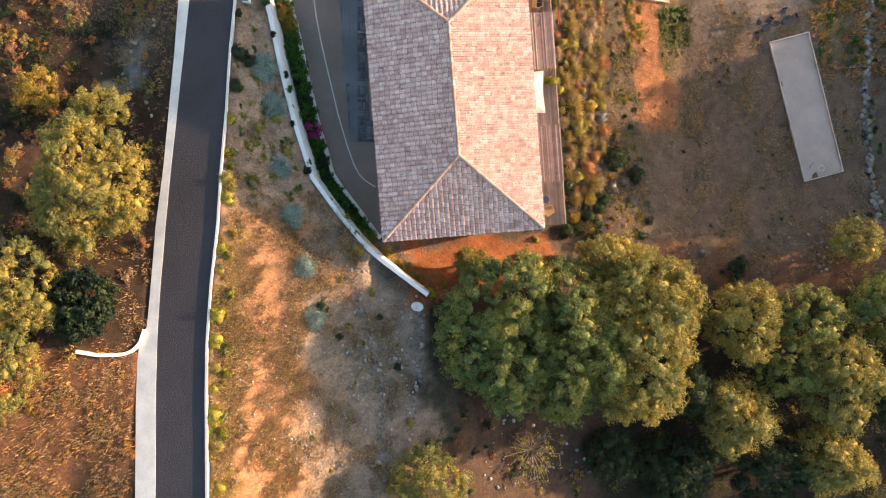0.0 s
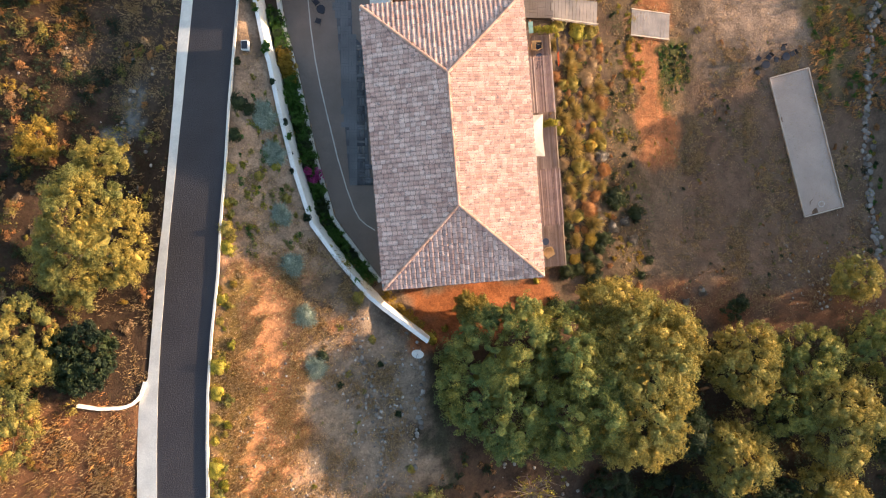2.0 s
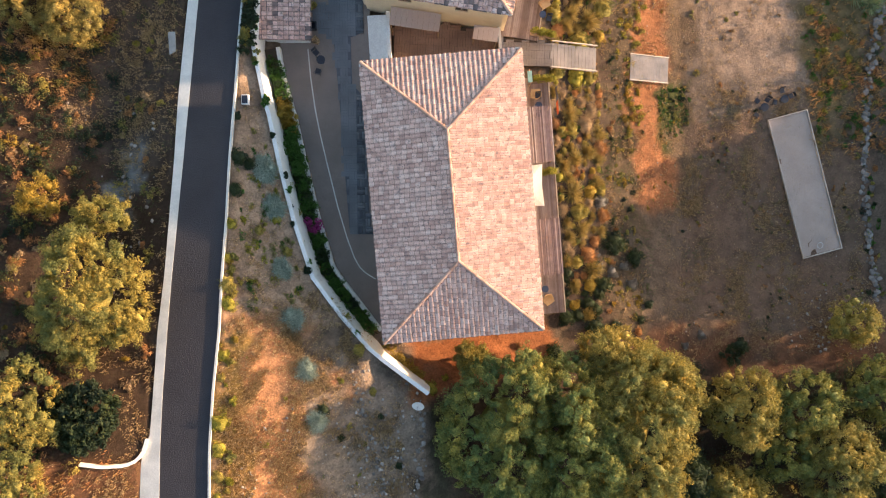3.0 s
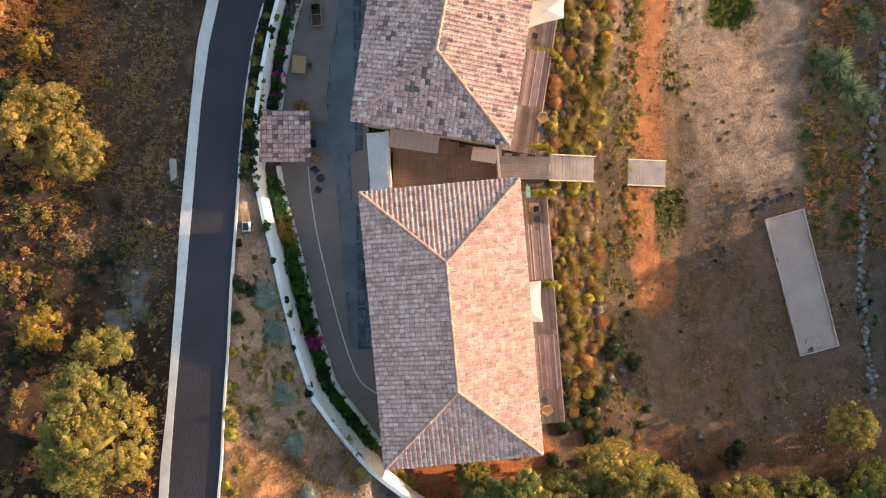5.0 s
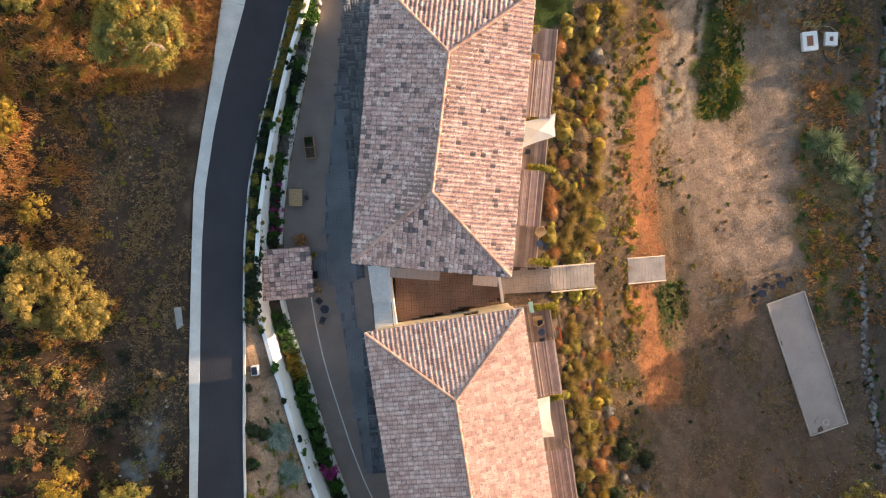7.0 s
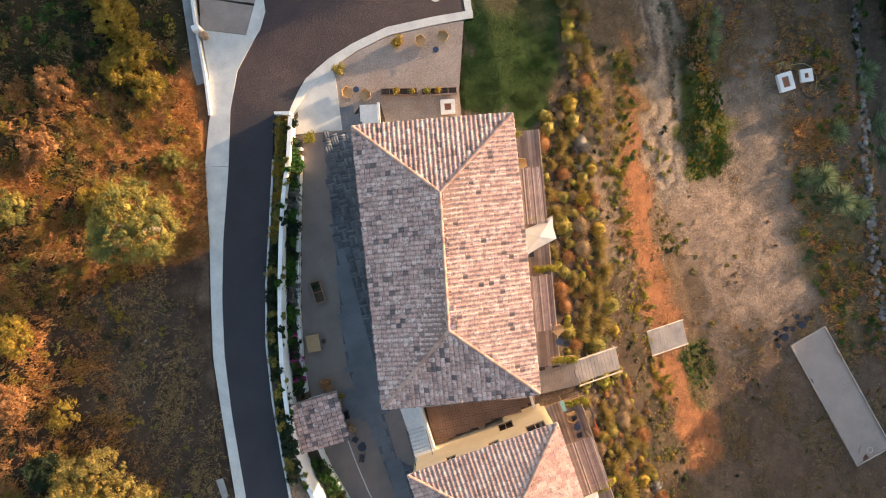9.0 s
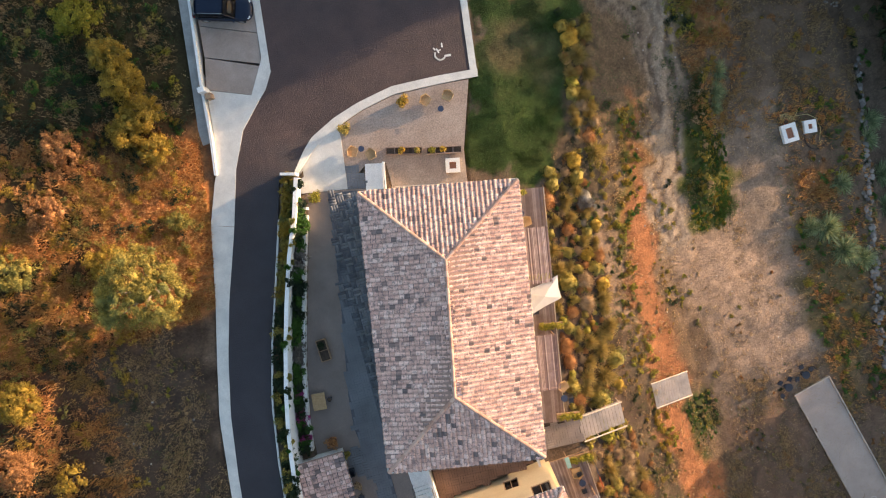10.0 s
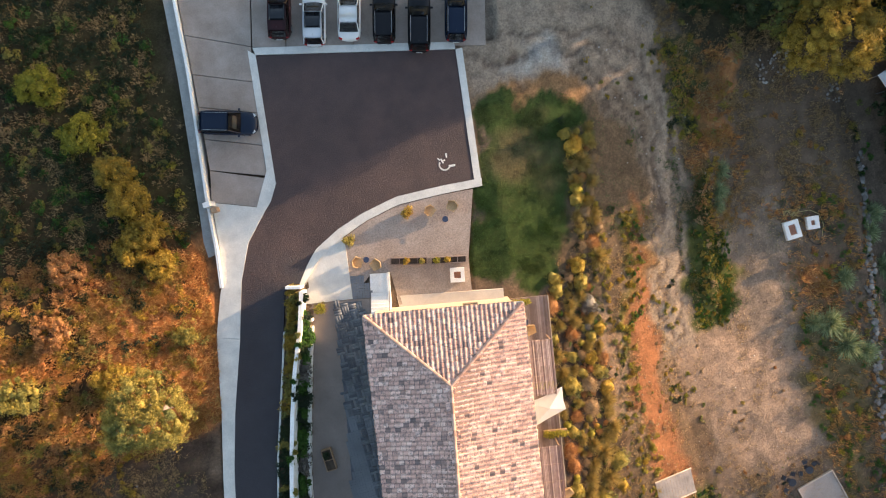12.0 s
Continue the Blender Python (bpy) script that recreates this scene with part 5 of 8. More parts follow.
for i in range(11):
    for j in range(10):
        x = 1.75 - j * 0.4
        ob = new("tile", me)
        ob.parent = shed
        ob.matrix_basis = pose(x, -1.78 + i * 0.35 + random.uniform(-0.01, 0.01), 2.36 - 0.12 * x, 0, 0, 90) @ pose(0, 0, 0, 6.8, 0, random.uniform(-1.5, 1.5))


# ---- plants ----
def leaf_cloud(rng, centres, radii, count, size, flat=1.0, up=0.25, thin=1.0):
    """Leaves on the shells of many small ellipsoids: arrays of verts and triangles. thin: how much longer than broad they are."""
    centres, radii = np.asarray(centres, float), np.asarray(radii, float)
    n = len(centres) * count
    d = rng.normal(size=(n, 3))
    d[:, 2] += up
    d /= np.linalg.norm(d, axis=1)[:, None]
    r = np.repeat(radii, count, axis=0)
    c = np.repeat(centres, count, axis=0) + d * r * (np.sqrt(rng.uniform(0.42, 1.25, (n, 1))))
    nrm = d * flat + rng.normal(size=(n, 3)) * 0.55
    nrm /= np.linalg.norm(nrm, axis=1)[:, None]
    t = np.cross(nrm, rng.normal(size=(n, 3)))
    t /= np.linalg.norm(t, axis=1)[:, None]
    b = np.cross(nrm, t)
    s = size * rng.uniform(0.6, 1.3, (n, 1))
    b, t = b / thin ** 0.5, t * thin ** 0.5
    v = np.stack([c - t * s * 0.45 - b * s * 0.38, c + t * s * 0.6, c - t * s * 0.3 + b * s * 0.42], 1).reshape(-1, 3)
    return v, np.arange(n * 3).reshape(-1, 3)


def ball(k):
    bm = bmesh.new()
    bmesh.ops.create_icosphere(bm, subdivisions=k, radius=1.0)
    v, f = np.array([v.co[:] for v in bm.verts]), np.array([[v.index for v in f.verts] for f in bm.faces])
    bm.free()
    return v, f


BALLS = {1: ball(1), 2: ball(2)}


def cores(rng, centres, radii, k=0.58, fine=1, wob=0.2):
    """The dense inner leafage of each clump: small uneven balls, as verts and triangles."""
    centres, radii = np.asarray(centres, float), np.asarray(radii, float)
    bv, bf = BALLS[fine]
    n = len(centres)
    w = 1 + rng.normal(0, wob, (n, len(bv), 1))
    v = centres[:, None] + bv[None] * w * radii[:, None] * k
    f = bf[None] + (np.arange(n) * len(bv))[:, None, None]
    return v.reshape(-1, 3), f.reshape(-1, 3)


def leafage(name, rng, centres, radii, count, size, mat, parent=None, flat=1.0):
    """Clumps of leaves round their dense cores, as one mesh."""
    v, f = leaf_cloud(rng, centres, radii, count, size, flat)
    cv, cf = cores(rng, centres, radii)
    tri = np.concatenate([f, cf + len(v)])
    return raw(name, np.concatenate([v, cv]), tri, mat, parent)


def blades(rng, pts, height, spread, width, lean=0.5):
    """Thin pointed blades rising from points: arrays of verts and triangles."""
    n = len(pts)
    a = rng.uniform(0, 6.283, n)
    h = height * rng.uniform(0.5, 1.2, n)
    out = np.stack([np.cos(a), np.sin(a), np.zeros(n)], 1)
    tip = pts + out * (spread * rng.uniform(0.2, 1.0, n) * lean)[:, None] + np.stack([0 * h, 0 * h, h], 1)
    sd = np.stack([-np.sin(a), np.cos(a), np.zeros(n)], 1) * width
    v = np.stack([pts - sd, pts + sd, tip], 1).reshape(-1, 3)
    return v, np.arange(n * 3).reshape(-1, 3)


def limb(bm, a, b, r0, r1, rng, bends=4):
    """A tapering bough that wavers from a to b."""
    a, b = Vector(a), Vector(b)
    pts = [a.lerp(b, i / bends) + Vector(rng.normal(0, 0.06 * (b - a).length / bends, 3)) * (0 < i < bends) for i in range(bends + 1)]
    for i in range(bends):
        rod(bm, pts[i], pts[i + 1], r0 + (r1 - r0) * i / bends, r0 + (r1 - r0) * (i + 1) / bends, 7)


def tree(name, base, top, rx, ry, mat, seed, label, category="tree", lobe=0.85, leaves=50, size=0.12, bark=BARK, trunk_bend=(0, 0), low=0.3, kind_group="trees", gaps=0.06, subs=6):
    """base: foot on the ground. top: height of the crown above it. rx, ry: half widths of the crown. lobe: radius of its rounded boughs."""
    rng = np.random.RandomState(seed)
    t = thing(name, base, label, category, kind_group)
    lobe = min(lobe, 0.5 * min(rx, ry))
    c0 = np.array([trunk_bend[0], trunk_bend[1], top * low + 0.32 * top * (1 - low)])
    up, down = top - c0[2], 0.32 * top * (1 - low)
    boughs = np.zeros((0, 3))
    for _ in range(1800 if lobe < 1.0 else 700):
        d = rng.normal(size=3)
        d /= np.linalg.norm(d)
        d[2] = d[2] if d[2] > -0.35 else -d[2]
        a = math.atan2(d[1], d[0])
        k = rng.uniform(0.8, 1.0) * (1 + 0.09 * math.sin(3 * a + seed) + 0.06 * math.sin(5 * a + 2 * seed) + 0.05 * math.sin(4 * d[2] + seed))
        q = c0 + d * np.array([rx - lobe * 0.8, ry - lobe * 0.8, (up - lobe * 0.6) if d[2] > 0 else down]) * k
        if not len(boughs) or np.min(np.sum((boughs - q) ** 2, axis=1)) > (lobe * 0.95) ** 2:
            boughs = np.vstack([boughs, q])
    boughs = [q for q in boughs if rng.rand() > gaps]
    cs, rs, inner, sizes = [], [], [], []
    for q in boughs:
        r0 = lobe * rng.uniform(0.55, 1.25)
        inner.append(q)
        sizes.append((r0, r0, r0 * 0.8))
        out = q - c0
        out = out / (np.linalg.norm(out) + 1e-6)
        for _ in range(subs):
            d = rng.normal(size=3) * 0.8 + out * 0.6 + np.array([0, 0, 0.35])
            d /= np.linalg.norm(d)
            r = r0 * rng.uniform(0.22, 0.62)
            cs.append(q + d * r0 * rng.uniform(0.5, 1.0))
            rs.append((r, r * rng.uniform(0.7, 1.3), r * rng.uniform(0.6, 0.95)))
    inner.append(c0 - np.array([0, 0, down * 0.1]))
    sizes.append((max(0.2, rx - lobe * 1.7), max(0.2, ry - lobe * 1.7), max(0.2, up - lobe * 1.6)))
    v, f = leaf_cloud(rng, cs, rs, leaves, size, 0.8, thin=1.7)
    bv, bf = cores(rng, inner, sizes, 0.5, 1, 0.25)
    raw("crown", np.concatenate([v, bv]), np.concatenate([f, bf + len(v)]), mat, t)
    bm = bmesh.new()
    fork = Vector((trunk_bend[0] * 0.4, trunk_bend[1] * 0.4, top * low * 0.9))
    limb(bm, (0, 0, -0.3), fork, top * 0.035, top * 0.026, rng)
    part("trunk", bm, bark, t)
    for i in rng.choice(len(boughs), min(5, len(boughs)), replace=False):
        bm = bmesh.new()
        limb(bm, fork, boughs[i], top * 0.02, top * 0.006, rng, 4)
        part("limb", bm, bark, t)
    return t


def gz(x, y, lift=0.0):
    return (x, y, ground_z(x, y) + lift)


# big trees south of the houses
T = "broad evergreen tree with lumpy olive-green crown in evening light"
for x, y, zt, rx, ry, m, seed in ((4.2, -7.6, 4.7, 5.0, 6.4, OAK, 11), (10.0, -8.6, 4.9, 4.6, 6.2, OAK, 15), (14.2, -8.0, 4.6, 5.2, 6.8, OLIVE, 12), (13.3, -3.0, 1.8, 3.1, 2.8, OLIVE, 13), (17.2, -5.4, 2.6, 2.6, 3.0, OLIVE, 19)):
    tree("tree", gz(x, y), zt - ground_z(x, y), rx, ry, m, seed, T, leaves=52, lobe=0.72, size=0.12, low=0.2, subs=5)
tree("tree", gz(2.2, -2.7), 0.6 - ground_z(2.2, -2.7), 1.5, 1.3, OLIVE, 14, "small olive tree on the red soil by the house", lobe=0.5, low=0.15)
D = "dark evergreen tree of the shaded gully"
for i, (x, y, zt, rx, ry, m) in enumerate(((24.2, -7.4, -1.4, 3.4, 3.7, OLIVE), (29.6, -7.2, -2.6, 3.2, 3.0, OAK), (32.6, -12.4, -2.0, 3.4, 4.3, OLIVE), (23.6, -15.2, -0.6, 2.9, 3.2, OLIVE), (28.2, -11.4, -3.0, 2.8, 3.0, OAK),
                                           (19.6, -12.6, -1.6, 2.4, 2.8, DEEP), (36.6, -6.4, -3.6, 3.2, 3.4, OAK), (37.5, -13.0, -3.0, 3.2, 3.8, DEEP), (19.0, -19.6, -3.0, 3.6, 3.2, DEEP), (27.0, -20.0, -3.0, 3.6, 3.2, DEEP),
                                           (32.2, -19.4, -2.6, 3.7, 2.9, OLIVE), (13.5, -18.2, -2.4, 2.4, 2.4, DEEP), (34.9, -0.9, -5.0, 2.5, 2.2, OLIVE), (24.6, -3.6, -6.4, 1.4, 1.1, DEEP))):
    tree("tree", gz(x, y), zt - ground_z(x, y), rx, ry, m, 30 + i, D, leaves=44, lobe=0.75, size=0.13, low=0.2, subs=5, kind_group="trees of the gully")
tree("tree", gz(-1.1, -18.0), 4.4 - ground_z(-1.1, -18.0), 3.2, 2.6, OLIVE, 60, "round olive tree below the dry-stone lines", lobe=0.7, low=0.1)

# west of the road
O = "spreading olive tree with golden-green crown above the road"
for x, y, zt, rx, ry, m, seed in ((-23.35, 2.9, 9.6, 3.9, 4.5, OLIVE, 71), (-26.6, -3.9, 10.4, 2.3, 3.2, OLIVE, 72), (-27.2, -8.8, 10.8, 2.2, 2.8, OLIVE, 76), (-28.2, 9.6, 4.8, 1.65, 1.5, AUTUMN, 73), (-23.6, 8.4, 5.6, 2.3, 1.5, OLIVE, 74),
                               (-25.6, 22.3, 5.6, 2.3, 2.3, GOLDEN, 77), (-28.6, 23.7, 5.8, 2.0, 3.0, GOLDEN, 85), (-27.0, 25.2, 5.4, 2.4, 1.6, GOLDEN, 86), (-28.5, 29.6, 3.6, 1.3, 1.2, AUTUMN, 78)):
    tree("olive_tree", gz(x, y), zt - ground_z(x, y), rx, ry, m, seed, O, leaves=56, lobe=0.6, size=0.1, low=0.25, kind_group="olive trees", gaps=0.1)
tree("bush", gz(-23.6, -4.8), 2.3, 2.5, 2.5, DEEP, 75, "dark glossy bush beside the road bend", "bush", lobe=0.55, leaves=26, size=0.24, low=0.05)
tree("olive_tree", gz(-19.4, 40.9), 5.4 - ground_z(-19.4, 40.9), 3.6, 3.2, OLIVE, 79, "leaning olive tree with bare twisted limbs", leaves=40, lobe=0.62, size=0.11, bark=PALE_BARK, trunk_bend=(-0.5, 0.6), low=0.4, kind_group="olive trees", gaps=0.25)
for i, (x, y, hgt, r, m) in enumerate(((-18.2, 56.8, 3.0, 1.8, AUTUMN), (-17.5, 54.2, 2.7, 1.6, AUTUMN), (-17.4, 51.6, 2.2, 1.4, AUTUMN), (-18.9, 53.2, 2.2, 1.3, AUTUMN), (-18.6, 58.9, 2.6, 1.5, AUTUMN), (-18.9, 59.2, 1.9, 1.5, OLIVE), (-20.0, 62.2, 2.3, 1.9, FRESH), (-22.0, 66.5, 2.2, 1.8, FRESH), (-17.2, 45.8, 1.4, 1.0, OLIVE), (-22.5, 44.0, 2.0, 1.6, AUTUMN), (-25.5, 48.5, 1.8, 1.5, RUST), (-23.5, 53.0, 1.9, 1.5, RUST), (-28.5, 45.0, 2.0, 1.6, OLIVE), (-27.0, 57.0, 1.8, 1.6, DEEP), (-30.0, 36.0, 2.4, 1.8, AUTUMN), (-31.5, 31.5, 2.2, 1.7, RUST), (-30.5, 26.0, 2.0, 1.6, DEEP))):
    tree("bush", gz(x, y), hgt, r, r * 0.9, m, 230 + i, "leafy wild bush in evening light on the hillside", "bush", lobe=0.5, leaves=44, size=0.1, low=0.05, kind_group="hillside bushes")
tree("tree", gz(39.6, 55.6), 7.6, 4.4, 4.4, AUTUMN, 80, "golden tree turning to autumn beyond the field", leaves=40, lobe=0.8)
for i, (x, y, hgt, r) in enumerate(((29.5, 61.8, 3.4, 2.6), (33.4, 60.2, 3.6, 2.8), (36.6, 58.2, 3.4, 2.4))):
    tree("tree", gz(x, y), hgt, r, r * 0.85, DEEP if i != 2 else OAK, 81 + i, D, lobe=0.7)
# row of trees beyond the field wall, its heights shaped to shade the meadow
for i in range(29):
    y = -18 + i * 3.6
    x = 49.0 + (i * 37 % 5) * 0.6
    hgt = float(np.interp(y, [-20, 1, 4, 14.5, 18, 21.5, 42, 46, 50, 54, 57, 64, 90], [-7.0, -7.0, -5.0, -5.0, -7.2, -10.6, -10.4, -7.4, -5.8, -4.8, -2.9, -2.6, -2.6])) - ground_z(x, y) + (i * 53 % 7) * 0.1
    tree("tree", gz(x, y), hgt, 2.9, 2.9, DEEP, 90 + i, "dark shade-casting tree of the row beyond the field wall", lobe=1.2, subs=3, leaves=16, size=0.5, low=0.0, kind_group="row of trees")
# front row added to close gaps that let the sun through
for i in range(7):
    x, y = 46.8 + (i % 2) * 0.4, (42 + i * 2.9) if i != 3 else 64
    tree("tree", gz(x, y), float(np.interp(y, [42, 46, 50, 54, 57, 60], [-10.2, -7.8, -6.4, -5.4, -3.6, -3.2])) - ground_z(x, y), 2.2, 2.4, DEEP, 190 + i, "dark shade-casting tree of the row beyond the field wall", lobe=1.0, subs=3, leaves=20, size=0.45, low=0.0, kind_group="row of trees")
# unseen back row, added against sun leaking between the crowns
for i in range(14):
    x, y = 54.5 + (i * 29 % 4) * 0.5, 22 + i * 3.4
    hgt = float(np.interp(y, [22, 42, 46, 50, 54, 57, 64, 90], [-10.2, -10.0, -7.0, -5.5, -4.5, -2.6, -2.2, -2.2])) - ground_z(x, y)
    tree("tree", gz(x, y), hgt, 3.0, 3.0, DEEP, 160 + i, "dark shade-casting tree of the row beyond the field wall", lobe=1.2, subs=3, leaves=16, size=0.5, low=0.0, kind_group="row of trees")
# tall unseen trees at the valley head, added to shade court and hillside
for i, (x, y) in enumerate(((26, 69), (32, 67), (38, 69), (44, 68), (30, 74), (40, 75), (50, 71))):
    tree("tree", gz(x, y), 5.5 - ground_z(x, y), 4.2, 4.2, DEEP, 130 + i, "tall unseen tree added at the valley head for shade", lobe=1.3, subs=4, leaves=24, size=0.4, low=0.0, kind_group="tall trees")

# higher ones farther out, also unseen, added to shade the hillside
for i in range(9):
    x, y = 60.0 + (i % 3) * 2.0, 73.5 + i * 3.6
    tree("tree", gz(x, y), float(np.interp(y, [70, 73, 76, 110], [6.2, 7.6, 10.2, 10.8])) - ground_z(x, y), 3.4, 3.4, DEEP, 210 + i, "tall unseen tree added at the valley head for shade", lobe=1.2, subs=3, leaves=16, size=0.6, low=0.2, kind_group="tall trees")

# thick unseen leaf screen under the row, added to block sun below the crowns
rng = np.random.RandomState(45)
c = [(50.6 + rng.normal(0, 0.3), -19 + i * 0.55, -13.3 + k * 1.25) for i in range(160) for k in range(7)]
c = [q for q in c if q[2] < -11.8 or (q[2] < -8.1 and not 19 < q[1] < 45) or 6 < q[1] < 16.5]
tagged(leafage("hedge", rng, c, np.full((len(c), 3), 1.15), 26, 0.5, DEEP), "dense unseen leaf screen added to block low sun", "hedge", kind="stuff")

# thorny bush, half bare, with a few yellow leaves
bare = thing("bare_bush", gz(6.9, -17.4), "half-bare branching bush with sparse yellow leaves", "bush")
rng = np.random.RandomState(44)
tips = []
for i in range(26):
    bm = bmesh.new()
    a, reach = i * 2.4, rng.uniform(1.2, 2.7)
    end = Vector((math.cos(a) * reach, math.sin(a) * reach, rng.uniform(1.2, 2.2)))
    limb(bm, (0, 0, 0), end, 0.05, 0.012, rng, 5)
    for _ in range(4):
        k = rng.uniform(0.4, 0.95)
        q = end * k
        e = q + Vector((rng.normal(0, 0.4), rng.normal(0, 0.4), rng.uniform(0.05, 0.4)))
        rod(bm, q, e, 0.014, 0.006, 5)
        tips.append(tuple(e))
    part("branch", bm, PALE_BARK, bare)
v, f = leaf_cloud(rng, tips, np.full((len(tips), 3), 0.16), 9, 0.13)
raw("leaves", v, f, FRESH, bare)


# ---- shrubs, one mesh for each look, shared by its copies ----
def shrub_mesh(kind, mat, seed):
    rng = np.random.RandomState(seed)
    if kind == "ball":
        d = rng.normal(size=(24, 3))
        d /= np.linalg.norm(d, axis=1)[:, None]
        d[:, 2] = np.abs(d[:, 2])
        d *= rng.uniform(0.55, 1.15, (24, 1))
        r = np.repeat(rng.uniform(0.18, 0.32, (24, 1)), 3, axis=1)
        v, f = leaf_cloud(rng, d * [0.78, 0.78, 0.7], r, 58, 0.125, 0.7, thin=1.6)
        bv, bf = cores(rng, [(0, 0, 0.1)], [(0.82, 0.82, 0.7)], 0.8, 2, 0.15)
        v, f = np.concatenate([v, bv]), np.concatenate([f, bf + len(v)])
    else:
        n, base, width, core = {"rosette": (760, 0.15, 0.032, 0.34), "puff": (1300, 0.45, 0.015, 0.66), "cushion": (2600, 0.6, 0.014, 0.66)}[kind]
        el, az = np.arcsin(rng.uniform(0.0, 1, n)), rng.uniform(0, 6.283, n)
        lump = 1 + 0.1 * np.sin(3 * az + seed) * np.cos(el) + 0.06 * np.sin(7 * az + 5 * el)
        way = np.stack([np.cos(az) * np.cos(el), np.sin(az) * np.cos(el), np.sin(el) * 0.8], 1) * lump[:, None]
        sd = np.cross(way, rng.normal(size=(n, 3)))
        sd = sd / np.linalg.norm(sd, axis=1)[:, None] * width
        tip = way * rng.uniform(0.7, 1.15, (n, 1)) + rng.normal(0, 0.09, (n, 3))
        v = np.stack([way * base - sd, way * base + sd, tip], 1).reshape(-1, 3)
        f = np.arange(n * 3).reshape(-1, 3)
        cv, cf = cores(rng, [(0, 0, 0)], [(1, 1, 0.8)], core, 2, 0.09)
        v, f = np.concatenate([v, cv]), np.concatenate([f, cf + len(v)])
    v[:, 2] = np.maximum(v[:, 2], -0.1)
    return raw("shrub", v, f, mat)


LOOKS = {
    "olive": ("ball", OLIVE, "rounded olive-green garden shrub on the planted bank"), "fresh": ("ball", FRESH, "bright yellow-green leafy shrub in evening sun"), "dark": ("ball", DEEP, "dense dark green shrub on bare earth"),
    "silver": ("cushion", SILVER, "silver-grey mounded shrub on dry soil"), "tan": ("puff", TAN, "dry tan tuft of ornamental grass"), "rust": ("puff", RUST, "rust-brown mounded shrub among the planting"),
    "spiky": ("rosette", YUCCA, "spiky yellow-green rosette plant with narrow leaves"), "cane": ("rosette", CANE, "pale green cane with arching leaves"), "gold": ("ball", AUTUMN, "golden-yellow scrub bush on the slope"),
    "leafy": ("ball", LEAFY, "bright green leafy plant of the walled bed"), "pink": ("ball", PINK, "pink flowering climber in the bed"), "redbush": ("ball", RUST, "reddish dry scrub bush on stony ground"), "greypuff": ("ball", GREYISH, "grey leafy mound in the garden"),
}
FIRST = {}


def shrub(look_name, x, y, r, z=None, group="", turn=None, squash=1.0):
    kind, mat, label = LOOKS[look_name]
    z = ground_z(x, y) if z is None else z
    m = pose(x, y, z - 0.05, 0, 0, random.uniform(0, 360) if turn is None else turn) @ Matrix.Diagonal((r, r, r * squash, 1))
    if look_name not in FIRST:
        FIRST[look_name] = shrub_mesh(kind, mat, 200 + len(FIRST))
        ob = FIRST[look_name]
        ob.matrix_basis = m
        tagged(ob, label, "shrub", group or "garden shrubs")
        return ob
    ob = FIRST[look_name].copy()
    scene.collection.objects.link(ob)
    ob.matrix_basis = m
    if group:
        ob["group"] = group
    return ob


rs = np.random.RandomState(7)
# bank of planting below the decks
placed = []
for _ in range(4200):
    y = rs.uniform(-0.5, 53.5)
    x0 = np.interp(y, [-1, 20, 20.1, 22.2, 22.3, 40, 42, 43, 54], [10.0, 8.9, 8.9, 8.9, 8.5, 10.5, 11.2, 14.6, 15.6])
    x1 = np.interp(y, [-1, 10, 20, 22, 40, 43, 54], [12.8, 13.6, 13.2, 13.2, 14.8, 16.2, 18.0])
    x = rs.uniform(x0, x1)
    if 19.8 < y < 22.4:
        continue
    r = rs.uniform(0.55, 1.1) if rs.rand() < 0.75 else rs.uniform(0.3, 0.5)
    if any((x - a) ** 2 + (y - b) ** 2 < (0.62 * (r + c)) ** 2 for a, b, c in placed):
        continue
    placed.append((x, y, r))
    u = rs.rand()
    k = "dark" if y < 5.5 and u < 0.5 else "olive" if u < 0.15 else "spiky" if u < 0.38 else "tan" if u < 0.54 else "rust" if u < 0.7 else "fresh" if u < 0.77 else "olive" if u < 0.84 else "greypuff" if u < 0.865 else "gold" if u < 0.92 else "spiky"
    shrub(k, x, y, r * (1.15 if k == "spiky" else 1.0), squash=rs.uniform(0.8, 1.15))
# silver shrubs of the upper garden
for x, y, r in ((-13.04, 11.5, 1.25), (-12.37, 8.8, 1.15), (-11.76, 4.34, 1.0), (-10.82, 0.79, 1.05), (-9.83, -2.81, 1.0), (-9.05, -6.39, 0.95)):
    shrub("silver", x, y, r, group="silver shrubs of the upper garden", squash=0.7)
for x, y, r in ((12.9, 3.7, 0.6), (14.2, 3.4, 0.6), (16.0, 2.3, 0.6), (12.7, 4.9, 0.45), (15.3, 3.9, 0.5)):
    shrub("greypuff", x, y, r, group="scattered shrubs")
for x, y, r in ((14.5, 5.7, 1.2), (16.3, 4.6, 0.9), (13.3, 2.4, 0.9), (12.5, -1.1, 1.0), (18.2, -4.3, 0.9), (17.4, 0.6, 0.5), (16.6, -0.6, 0.45)):
    shrub("dark", x, y, r, group="scattered shrubs")
